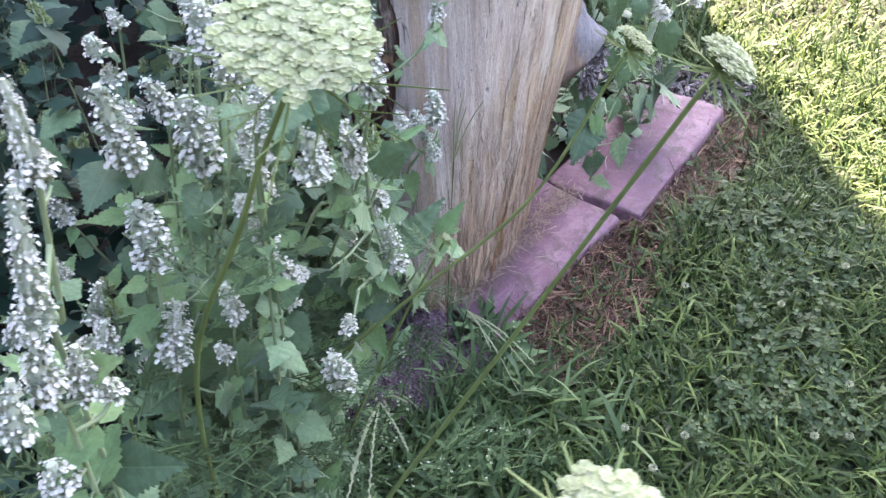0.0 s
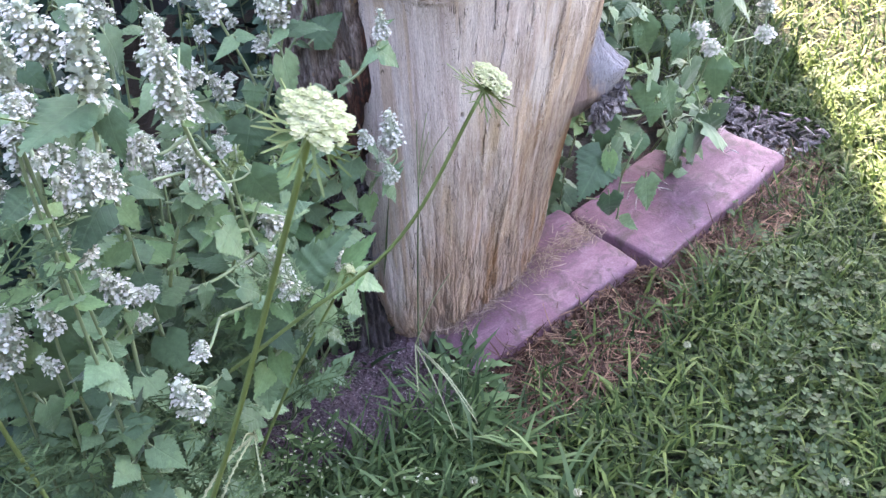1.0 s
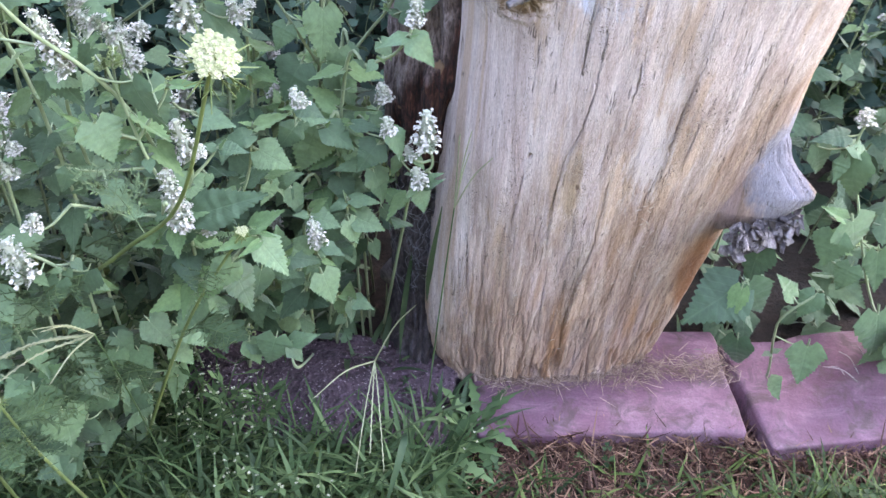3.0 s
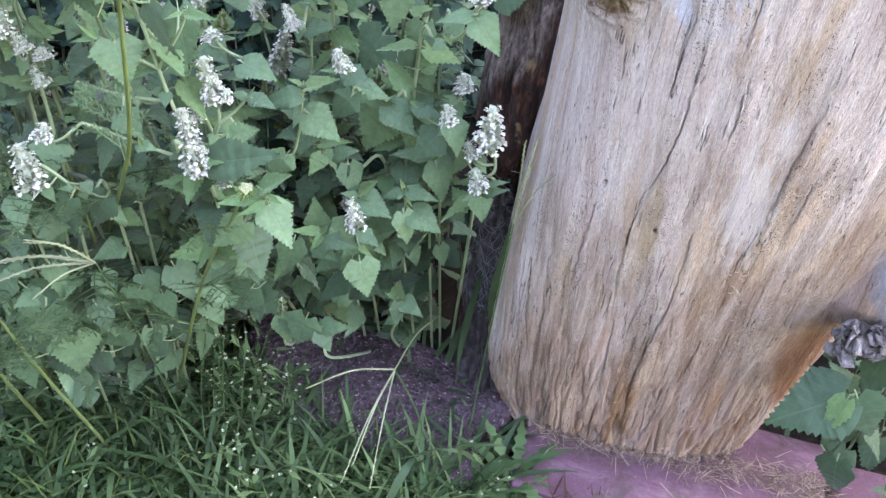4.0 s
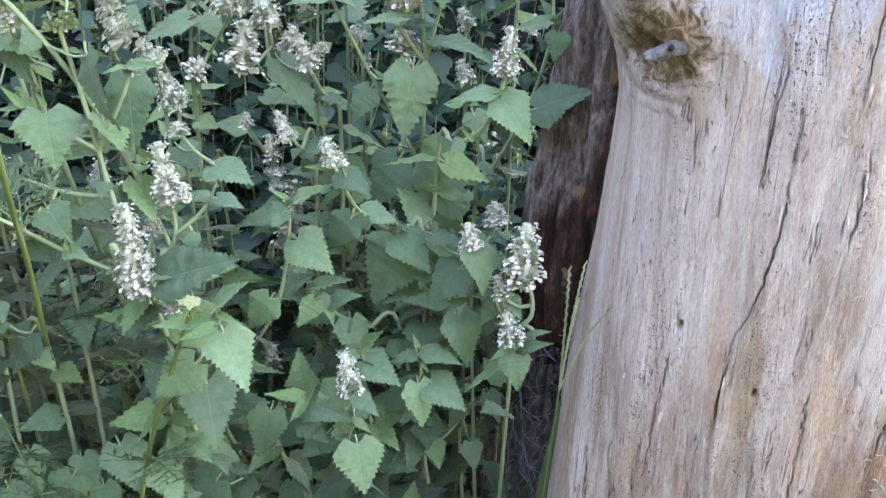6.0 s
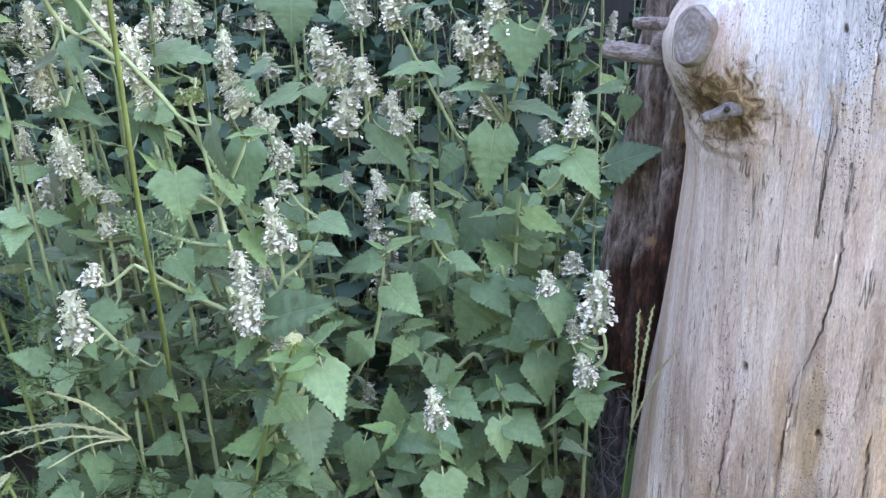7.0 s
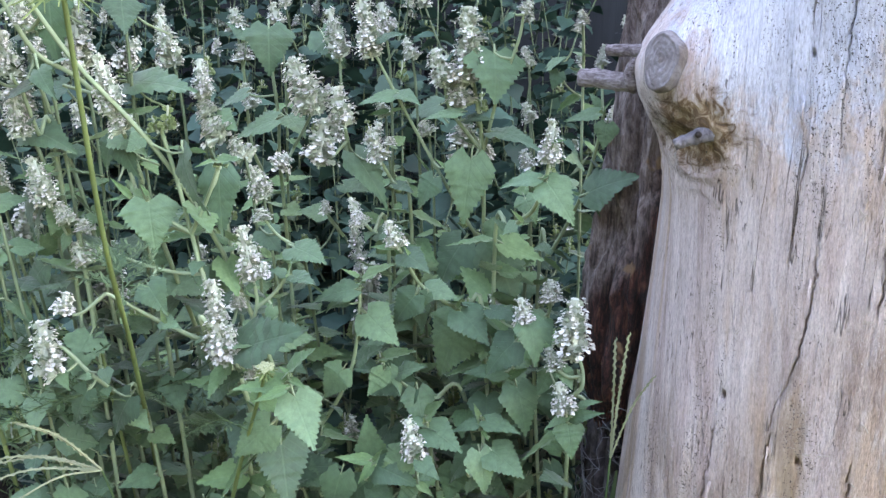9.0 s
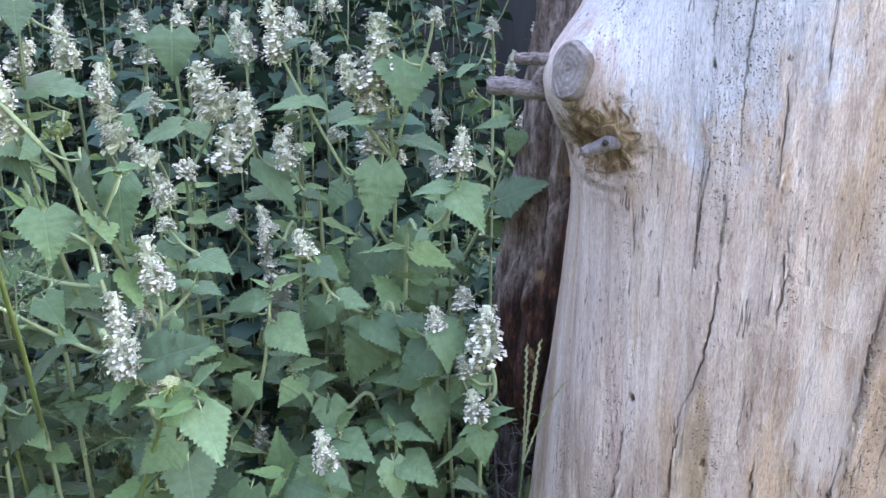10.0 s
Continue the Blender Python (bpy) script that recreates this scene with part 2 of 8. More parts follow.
def plain(name, stops, scale=60, rough=0.8, stretch=(1, 1, 1), bump=0.5, dist=0.002, vary=0.0):
    """A grained surface from a noise and a colour ramp."""
    m, t, p = shader(name, rough)
    a = noise_of(t, coords(t, stretch), scale, 6, 0.65, 0.3)
    b = noise_of(t, coords(t, stretch), scale * 0.13, 3, 0.5)
    col = ramp(t, calc(t, "ADD", calc(t, "MULTIPLY", a, 0.65), calc(t, "MULTIPLY", b, 0.35)), stops)
    if vary:
        col = mix(t, col, ramp(t, rand_of(t), [(0, grey(1 - vary)), (1, grey(1 + vary))]), 1.0, "MULTIPLY")
    base(t, p, col)
    bumped(t, p, a, bump, dist)
    return m


def paver_material():
    m, t, p = shader("pink_concrete", 0.75)
    v = coords(t)
    a = noise_of(t, v, 14, 4, 0.6)
    b = noise_of(t, v, 420, 3, 0.7)
    col = ramp(t, a, [(0.3, (0.085, 0.032, 0.054)), (0.50, (0.136, 0.062, 0.096)), (0.66, (0.198, 0.112, 0.152))])
    rub = noise_of(t, coords(t, (0.4, 1, 1)), 46, 5, 0.7, 0.6)
    col = mix(t, col, (0.31, 0.21, 0.255), ramp(t, rub, [(0.52, grey(0)), (0.70, grey(0.36))]))
    col = mix(t, col, ramp(t, b, [(0.3, grey(0.7)), (0.55, grey(1.0)), (0.7, grey(1.2))]), 0.7, "MULTIPLY")
    # soil stain
    c = noise_of(t, v, 34, 5, 0.7, 0.8)
    col = mix(t, col, (0.055, 0.036, 0.034), ramp(t, c, [(0.47, grey(0)), (0.63, grey(0.75))]))
    base(t, p, col)
    bumped(t, p, calc(t, "ADD", b, calc(t, "MULTIPLY", c, 2.0)), 0.5, 0.0014)
    return m


def soil_block_material():
    m, t, p = shader("grit_covered_concrete", 0.9)
    v = coords(t)
    a = noise_of(t, v, 26, 5, 0.65)
    b = noise_of(t, v, 260, 4, 0.75)
    g = node(t, "ShaderNodeTexVoronoi", Scale=230)
    t.links.new(v, g.inputs["Vector"])
    col = ramp(t, a, [(0.3, (0.036, 0.021, 0.031)), (0.7, (0.105, 0.064, 0.088))])
    col = mix(t, col, (0.34, 0.28, 0.31), ramp(t, b, [(0.585, grey(0)), (0.64, grey(0.85))]))
    col = mix(t, col, (0.010, 0.007, 0.007), ramp(t, noise_of(t, v, 60, 4, 0.7), [(0.55, grey(0)), (0.68, grey(0.85))]))
    base(t, p, col)
    bumped(t, p, calc(t, "ADD", calc(t, "MULTIPLY", g.outputs["Distance"], 1.2), b), 1.0, 0.004)
    return m


def leaf_material(name, deep, mid, light, share=0.28, veins=True, island=False, gloss=0.25):
    m, t, p = shader(name, 0.6)
    p.inputs["Specular IOR Level"].default_value = gloss
    p.inputs["Sheen Weight"].default_value = 0.2 if veins else 0.0
    p.inputs["Sheen Roughness"].default_value = 0.5
    r = rand_of(t, island)
    col = ramp(t, r, [(0.0, deep), (0.55, mid), (1.0, light)])
    if veins:
        v = coords(t)
        s = node(t, "ShaderNodeSeparateXYZ")
        t.links.new(v, s.inputs[0])
        ax = calc(t, "ABSOLUTE", s.outputs["X"])
        lat = calc(t, "SINE", calc(t, "MULTIPLY", calc(t, "SUBTRACT", s.outputs["Y"], calc(t, "MULTIPLY", ax, 0.9)), 46.0))
        mid_rib = ramp(t, ax, [(0.0, grey(1.0)), (0.022, grey(0.0))])
        line = calc(t, "MAXIMUM", ramp(t, calc(t, "MULTIPLY_ADD", lat, 0.5, 0.5), [(0.86, grey(0)), (1.0, grey(0.35))]), mid_rib)
        puck = noise_of(t, v, 9, 4, 0.65)
        col = mix(t, col, ramp(t, puck, [(0.3, grey(0.78)), (0.7, grey(1.16))]), 1.0, "MULTIPLY")
        col = mix(t, col, light, calc(t, "MULTIPLY", line, 0.22))
        bumped(t, p, calc(t, "SUBTRACT", calc(t, "MULTIPLY", puck, 1.2), line), 0.2, 0.0012)
    else:
        g = noise_of(t, coords(t), 30, 3, 0.6)
        col = mix(t, col, ramp(t, g, [(0.3, grey(0.8)), (0.7, grey(1.15))]), 1.0, "MULTIPLY")
    base(t, p, col)
    see_through(t, p, col, share)
    return m


WOOD = wood_material()
KNOT = knot_material()
ROT = rotten_material()
PAVER = paver_material()
GRIT = soil_block_material()
LEAF = leaf_material("catnip_leaf", (0.031, 0.078, 0.039), (0.066, 0.138, 0.068), (0.110, 0.198, 0.100), 0.10, gloss=0.45)
# darker, bluer copy of the leaf colour: the rear's shade is painted in
SHADELEAF = leaf_material("shaded_catnip_leaf", (0.007, 0.027, 0.020), (0.019, 0.053, 0.040), (0.046, 0.100, 0.072), 0.10, False, True)
FRESH = leaf_material("young_catnip_leaf", (0.096, 0.192, 0.084), (0.130, 0.238, 0.104), (0.176, 0.285, 0.130))
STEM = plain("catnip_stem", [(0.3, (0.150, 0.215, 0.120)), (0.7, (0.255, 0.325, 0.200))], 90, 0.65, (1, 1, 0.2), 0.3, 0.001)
# STEM again, darkened: shade inside the stand is put into this colour
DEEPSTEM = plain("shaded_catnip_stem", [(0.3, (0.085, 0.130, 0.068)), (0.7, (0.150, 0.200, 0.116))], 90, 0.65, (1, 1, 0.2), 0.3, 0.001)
CALYX = leaf_material("calyx", (0.31, 0.37, 0.28), (0.415, 0.475, 0.375), (0.52, 0.56, 0.47), 0.15, False, True)
PETAL = leaf_material("petal", (0.52, 0.515, 0.47), (0.63, 0.62, 0.575), (0.74, 0.73, 0.695), 0.2, False, True)
BUD = leaf_material("young_bud", (0.200, 0.285, 0.130), (0.260, 0.345, 0.170), (0.320, 0.390, 0.215), 0.25, False, True)
UMBEL = leaf_material("umbel_petal", (0.29, 0.335, 0.175), (0.37, 0.405, 0.24), (0.46, 0.475, 0.32), 0.2, False, True)
CARROT = leaf_material("carrot_green", (0.036, 0.070, 0.032), (0.060, 0.106, 0.048), (0.094, 0.150, 0.070), 0.18, False, True)
GRASS = leaf_material("lawn_grass", (0.008, 0.023, 0.007), (0.032, 0.068, 0.020), (0.104, 0.158, 0.048), 0.2, False, True, 0.2)
CLOVER = leaf_material("clover_leaf", (0.010, 0.030, 0.010), (0.022, 0.052, 0.020), (0.044, 0.084, 0.033), 0.18, False, True, 0.2)
STALK = leaf_material("carrot_stalk", (0.105, 0.155, 0.058), (0.135, 0.188, 0.070), (0.165, 0.220, 0.090), 0.15, False, True)
WEED = leaf_material("low_weed", (0.018, 0.042, 0.016), (0.055, 0.110, 0.044), (0.125, 0.195, 0.084), 0.2, False, True, 0.25)
BLOSSOM = leaf_material("weed_blossom", (0.20, 0.24, 0.14), (0.30, 0.33, 0.22), (0.52, 0.52, 0.44), 0.2, False, True)
HOLE_SHADE = plain("hole_shade_black", [(0.3, (0.006, 0.004, 0.004)), (0.7, (0.022, 0.014, 0.010))], 200)
FIBRE = plain("pale_torn_fibre", [(0.3, (0.34, 0.295, 0.25)), (0.7, (0.47, 0.42, 0.37))], 300)
BLADE = leaf_material("broad_grass", (0.032, 0.066, 0.034), (0.050, 0.092, 0.046), (0.080, 0.128, 0.062), 0.2, False, False)
WEEDLEAF = leaf_material("lobed_weed_leaf", (0.040, 0.086, 0.036), (0.064, 0.122, 0.050), (0.100, 0.170, 0.074), 0.2, False, False)
STRAW = leaf_material("dead_grass", (0.024, 0.010, 0.008), (0.062, 0.029, 0.022), (0.24, 0.150, 0.105), 0.1, False, True, 0.2)
LITTER = leaf_material("pale_litter", (0.085, 0.055, 0.045), (0.190, 0.135, 0.115), (0.340, 0.265, 0.230), 0.1, False, True, 0.2)
SEED = leaf_material("grass_seedhead", (0.215, 0.250, 0.150), (0.270, 0.300, 0.190), (0.330, 0.350, 0.235), 0.2, False, True)
BARK = plain("grey_bark", [(0.3, (0.022, 0.018, 0.021)), (0.48, (0.095, 0.082, 0.090)), (0.66, (0.290, 0.268, 0.290))], 140, 0.9, (1, 1, 0.5), 1.0, 0.005, 0.35)
# BARK darkened for the slab: the shadow of the gap sits in the colour
SHADEBARK = plain("shaded_bark", [(0.3, (0.010, 0.008, 0.010)), (0.48, (0.042, 0.035, 0.040)), (0.66, (0.150, 0.138, 0.160))], 140, 0.9, (1, 1, 0.5), 1.0, 0.005)
TWIG = plain("weathered_twig", [(0.34, (0.060, 0.044, 0.043)), (0.48, (0.220, 0.182, 0.186)), (0.62, (0.400, 0.360, 0.382))], 520, 0.9, (0.4, 1, 1), 1.0, 0.003)
STUB = plain("blue_grey_wood", [(0.34, (0.060, 0.052, 0.058)), (0.5, (0.160, 0.148, 0.165)), (0.66, (0.270, 0.256, 0.285))], 300, 0.9, (1, 1, 0.5), 0.9, 0.003)
WIRE = plain("pale_netting", [(0.3, (0.070, 0.080, 0.105)), (0.7, (0.200, 0.220, 0.265))], 200, 0.5)
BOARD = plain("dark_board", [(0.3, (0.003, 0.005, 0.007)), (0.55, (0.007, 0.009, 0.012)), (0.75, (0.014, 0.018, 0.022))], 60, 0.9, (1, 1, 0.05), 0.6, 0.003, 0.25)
ROOF = plain("roof_shingle", [(0.3, (0.04, 0.04, 0.042)), (0.7, (0.10, 0.095, 0.09))], 40, 0.9, vary=0.2)

# ---- mesh helpers ----
rng = np.random.default_rng(7)
UP = Vector((0, 0, 1))


def mesh_of(name, verts, faces, mats, slots=None, smooth=True):
    me = bpy.data.meshes.new(name)
    me.from_pydata([tuple(v) for v in verts], [], [tuple(f) for f in faces])
    for m in mats:
        me.materials.append(m)
    if slots is not None:
        me.polygons.foreach_set("material_index", np.asarray(slots, dtype=np.int32))
    me.polygons.foreach_set("use_smooth", np.full(len(me.polygons), smooth))
    me.update()
    return me


def tri_mesh(name, verts, tris, mats, smooth=True):
    """A triangle mesh from numpy arrays."""
    me = bpy.data.meshes.new(name)
    nv, nt = len(verts), len(tris)
    me.vertices.add(nv)
    me.vertices.foreach_set("co", np.asarray(verts, dtype=np.float32).ravel())
    me.loops.add(nt * 3)
    me.loops.foreach_set("vertex_index", np.asarray(tris, dtype=np.int32).ravel())
    me.polygons.add(nt)
    me.polygons.foreach_set("loop_start", np.arange(0, nt * 3, 3, dtype=np.int32))
    me.polygons.foreach_set("use_smooth", np.full(nt, smooth))
    for m in mats:
        me.materials.append(m)
    me.update(calc_edges=True)
    return me


def part(name, me, parent, label="", m=None):
    """One mesh object under a thing or a part."""
    ob = new(name, me)
    ob.parent = parent
    if m is not None:
        ob.matrix_basis = m
    return tagged(ob, label)


def empty(name, at=(0, 0, 0)):
    ob = new(name)
    ob.empty_display_size = 0.05
    ob.location = at
    return ob


class Build:
    """Collects vertices and faces with material slots."""

    def __init__(self):
        self.v, self.f, self.s = [], [], []

    def add(self, verts, faces, slot=0):
        n = len(self.v)
        self.v += [tuple(v) for v in verts]
        self.f += [tuple(i + n for i in f) for f in faces]
        self.s += [slot] * len(faces)

    def tube(self, pts, r0, r1, sides=6, slot=0, cap=True, wobble=0.0):
        pts = [Vector(q) for q in pts]
        ring, n = [], len(pts)
        side = None
        for i, q in enumerate(pts):
            d = (pts[min(i + 1, n - 1)] - pts[max(i - 1, 0)]).normalized()
            if side is None:
                side = d.orthogonal().normalized()
            side = (side - d * side.dot(d)).normalized()
            up = d.cross(side)
            r = r0 + (r1 - r0) * i / max(n - 1, 1)
            for k in range(sides):
                a = 2 * math.pi * k / sides
                rr = r * (1 + wobble * random.uniform(-1, 1))
                ring.append(q + side * math.cos(a) * rr + up * math.sin(a) * rr)
        faces = [(i * sides + k, i * sides + (k + 1) % sides, (i + 1) * sides + (k + 1) % sides, (i + 1) * sides + k) for i in range(n - 1) for k in range(sides)]
        if cap:
            faces += [tuple(range(sides))[::-1], tuple((n - 1) * sides + k for k in range(sides))]
        self.add(ring, faces, slot)

    def mesh(self, name, mats, smooth=True):
        return mesh_of(name, self.v, self.f, mats, self.s, smooth)


def curve_points(ctrl, n):
    """A smooth line through the control points."""
    c = [Vector(q) for q in ctrl]
    c = [c[0] * 2 - c[1]] + c + [c[-1] * 2 - c[-2]]
    out, m = [], len(c) - 3
    for i in range(n):
        u = i / (n - 1) * m
        k = min(int(u), m - 1)
        s = u - k
        a, b, d, e = c[k], c[k + 1], c[k + 2], c[k + 3]
        out.append(0.5 * ((2 * b) + (d - a) * s + (2 * a - 5 * b + 4 * d - e) * s * s + (3 * b - a - 3 * d + e) * s ** 3))
    return out


def hashed(ix, iy, iz):
    h = (ix * 374761393 + iy * 668265263 + iz * 2147483647) & 0x7FFFFFFF
    h = ((h ^ (h >> 13)) * 1274126177) & 0x7FFFFFFF
    return ((h ^ (h >> 16)) & 0xFFFF) / 65535.0


def vnoise(x, y, z):
    """Smooth value noise over arrays, 0 to 1."""
    x, y, z = (np.asarray(a, dtype=np.float64) for a in np.broadcast_arrays(x, y, z))
    i, j, k = (np.floor(a).astype(np.int64) for a in (x, y, z))
    fx, fy, fz = x - i, y - j, z - k
    fx, fy, fz = (a * a * (3 - 2 * a) for a in (fx, fy, fz))
    out = 0
    for dx in (0, 1):
        for dy in (0, 1):
            for dz in (0, 1):
                w = (fx if dx else 1 - fx) * (fy if dy else 1 - fy) * (fz if dz else 1 - fz)
                out = out + w * hashed(i + dx, j + dy, k + dz)
    return out


def fbm(x, y, z, octaves=4):
    total, amp, norm = 0, 1.0, 0.0
    for o in range(octaves):
        total = total + amp * vnoise(x * 2 ** o + 17 * o, y * 2 ** o + 5 * o, z * 2 ** o + 9 * o)
        norm += amp
        amp *= 0.5
    return total / norm


# ---- ground ----


def ground_height(x, y):
    bed = np.clip((y - 0.50) / 0.12, 0, 1)
    return 0.012 * (fbm(x * 5, y * 5, 0.3, 3) - 0.5) + 0.015 * bed


def grid_sheet(name, xs, ys, mats, drop=0.0):
    X, Y = np.meshgrid(xs, ys)
    Z = ground_height(X, Y) - drop
    far = np.clip((np.hypot(X - 0.8, Y - 0.5) - 3) / 3, 0, 1)
    Z = Z * (1 - far)
    v = np.stack([X.ravel(), Y.ravel(), Z.ravel()], 1)
    nx, ny = len(xs), len(ys)
    a = (np.arange(ny - 1)[:, None] * nx + np.arange(nx - 1)[None]).ravel()
    tris = np.concatenate([np.stack([a, a + 1, a + nx + 1], 1), np.stack([a, a + nx + 1, a + nx], 1)])
    return tri_mesh(name, v, tris, mats)


def spaced(lo, hi, a, b, fine):
    """Coarse to lo, fine between a and b, coarse to hi."""
    return np.unique(np.concatenate([np.linspace(lo, a, 12), np.arange(a, b, fine), np.linspace(b, hi, 12)]))


def make_ground():
    m, t, p = shader("lawn_soil", 0.95)
    v = coords(t)
    a = noise_of(t, v, 60, 6, 0.7)
    s = node(t, "ShaderNodeSeparateXYZ")
    t.links.new(v, s.inputs[0])
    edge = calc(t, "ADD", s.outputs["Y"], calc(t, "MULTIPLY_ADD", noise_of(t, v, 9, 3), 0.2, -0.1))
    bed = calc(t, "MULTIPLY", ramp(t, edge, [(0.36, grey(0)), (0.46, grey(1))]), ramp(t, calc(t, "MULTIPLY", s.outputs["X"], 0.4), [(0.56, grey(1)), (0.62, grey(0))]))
    # turf and soil go near black: shade between blades and leaves is coloured in
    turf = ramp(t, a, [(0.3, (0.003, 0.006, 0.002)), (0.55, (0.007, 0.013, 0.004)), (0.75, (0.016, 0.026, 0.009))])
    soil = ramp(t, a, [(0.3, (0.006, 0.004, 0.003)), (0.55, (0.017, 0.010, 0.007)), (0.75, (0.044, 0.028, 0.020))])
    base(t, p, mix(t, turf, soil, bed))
    bumped(t, p, a, 0.9, 0.012)
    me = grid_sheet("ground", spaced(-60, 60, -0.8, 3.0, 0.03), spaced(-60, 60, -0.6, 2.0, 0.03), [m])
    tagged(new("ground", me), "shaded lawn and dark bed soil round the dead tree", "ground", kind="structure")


make_ground()

# ---- blades of grass ----


def blades(n_pos, height, width, lean, az, curl, lift=0.0):
    """Bent blades: arrays of base points, heights, widths, lean angles and headings."""
    n = len(n_pos)
    hx, hy = np.cos(az), np.sin(az)
    sx, sy = -hy, hx
    steps = (0.0, 0.38, 0.75, 1.0)
    wide = (1.0, 0.9, 0.55, 0.0)
    rows = []
    for s, w in zip(steps, wide):
        ang = lean + curl * s
        out = height * s * np.sin(ang)
        up = height * s * np.cos(ang) + lift
        c = np.stack([n_pos[:, 0] + hx * out, n_pos[:, 1] + hy * out, n_pos[:, 2] + np.maximum(up, 0.002)], 1)
        off = np.stack([sx, sy, np.zeros(n)], 1) * (width * w / 2)[:, None]
        rows += [c - off, c + off] if w else [c]
    V = np.stack(rows, 1)
    k = V.shape[1]
    f = np.array([(0, 1, 3), (0, 3, 2), (2, 3, 5), (2, 5, 4), (4, 5, 6)])
    T = (np.arange(n)[:, None, None] * k + f[None]).reshape(-1, 3)
    return V.reshape(-1, 3), T


def inside_stones(x, y):
    a = (x > 0.72) & (x < 1.42) & (y > 0.40) & (y < 0.53)
    b = (x > 0.43) & (x < 0.725) & (y > 0.485 - 0.23 * (x - 0.43)) & (y < 0.63 - 0.2 * (x - 0.43))
    c = ((x - 0.85) / 0.15) ** 2 + ((y - 0.57) / 0.10) ** 2 < 1
    d = (x > 1.38) & (x < 1.54) & (y > 0.385) & (y < 0.60)
    return a | b | c | d


def lawn_points(n, x0, x1, y0, y1, edge=True):
    x, y = rng.uniform(x0, x1, n), rng.uniform(y0, y1, n)
    keep = ~inside_stones(x, y)
    if edge:
        front = np.where(x < 0.72, 0.47 - 0.2 * (x - 0.72), np.where(x < 1.45, 0.40, 0.62 + 0.1 * (x - 1.45)))
        keep &= y < front + 0.06 * (fbm(x * 9, y * 9, 2.0, 2) - 0.5)
        # thin, dead strip before the stones
        dry = (x > 0.72) & (x < 1.42) & (y > 0.325 + 0.06 * (vnoise(x * 11, y * 11, 4.0) - 0.5))
        keep &= ~(dry & (rng.random(n) < 0.72))
    x, y = x[keep], y[keep]
    return np.stack([x, y, ground_height(x, y)], 1)


def make_lawn():
    near = lawn_points(46000, 0.05, 1.75, -0.35, 0.62)
    n = len(near)
    tuft = vnoise(near[:, 0] * 16, near[:, 1] * 16, 1.0)
    V, T = blades(near, rng.uniform(0.018, 0.055, n) * (0.6 + 0.9 * tuft), rng.uniform(0.0018, 0.0052, n), rng.uniform(0.1, 0.9, n), rng.uniform(0, 6.283, n), rng.uniform(0.1, 0.9, n))
    tall = lawn_points(4200, 0.30, 1.75, -0.35, 0.40)
    n = len(tall)
    V2, T2 = blades(tall, rng.uniform(0.05, 0.085, n), rng.uniform(0.0030, 0.0058, n), rng.uniform(0.3, 1.1, n), rng.uniform(0, 6.283, n), rng.uniform(0.4, 1.3, n))
    V, T = np.concatenate([V, V2]), np.concatenate([T, T2 + len(V)])
    tagged(new("lawn_grass", tri_mesh("lawn_grass", V, T, [GRASS])), "short green mown lawn grass in shade", "grass", kind="stuff")
    far = np.concatenate([lawn_points(30000, 1.5, 3.6, -0.9, 1.45, False), lawn_points(9000, -1.2, 0.3, -1.2, 0.3, False), lawn_points(30000, -3.4, 5.0, -4.2, 1.6, False)])
    hidden = (far[:, 0] > -0.9) & (far[:, 0] < 1.5) & (far[:, 1] > 0.3)
    far = far[~hidden]
    n = len(far)
    V, T = blades(far, rng.uniform(0.03, 0.065, n), rng.uniform(0.003, 0.006, n), rng.uniform(0.1, 0.9, n), rng.uniform(0, 6.283, n), rng.uniform(0.1, 0.8, n))
    tagged(new("far_lawn_grass", tri_mesh("far_lawn_grass", V, T, [GRASS])), "bright sunlit lawn grass beyond the shadow edge", "grass", kind="stuff")


def make_clover():
    pts = lawn_points(7500, 0.15, 1.7, -0.3, 0.5)
    pts = pts[vnoise(pts[:, 0] * 7, pts[:, 1] * 7, 8.0) > 0.57]
    V, T = [], []
    k = 0
    for x, y, z in pts:
        h, a0, r = rng.uniform(0.018, 0.038), rng.uniform(0, 6.28), rng.uniform(0.0040, 0.0090)
        tx, ty = rng.uniform(-0.35, 0.35, 2)
        for j in range(3):
            a = a0 + j * 2.094
            for d, w in ((0.0, 0.0), (0.55, -0.5), (0.55, 0.5), (1.0, -0.42), (1.0, 0.42), (0.92, 0.0)):
                px, py = d * math.cos(a) - w * math.sin(a), d * math.sin(a) + w * math.cos(a)
                V.append((x + r * px, y + r * py, z + h + r * (tx * px + ty * py) + 0.25 * r * abs(w)))
            T += [(k, k + 1, k + 5), (k, k + 5, k + 2), (k + 1, k + 3, k + 5), (k + 2, k + 5, k + 4)]
            k += 6
    tagged(new("clover_patch", tri_mesh("clover_patch", np.array(V), np.array(T), [CLOVER])), "small green clover leaves growing among lawn grass", "clover", kind="stuff")


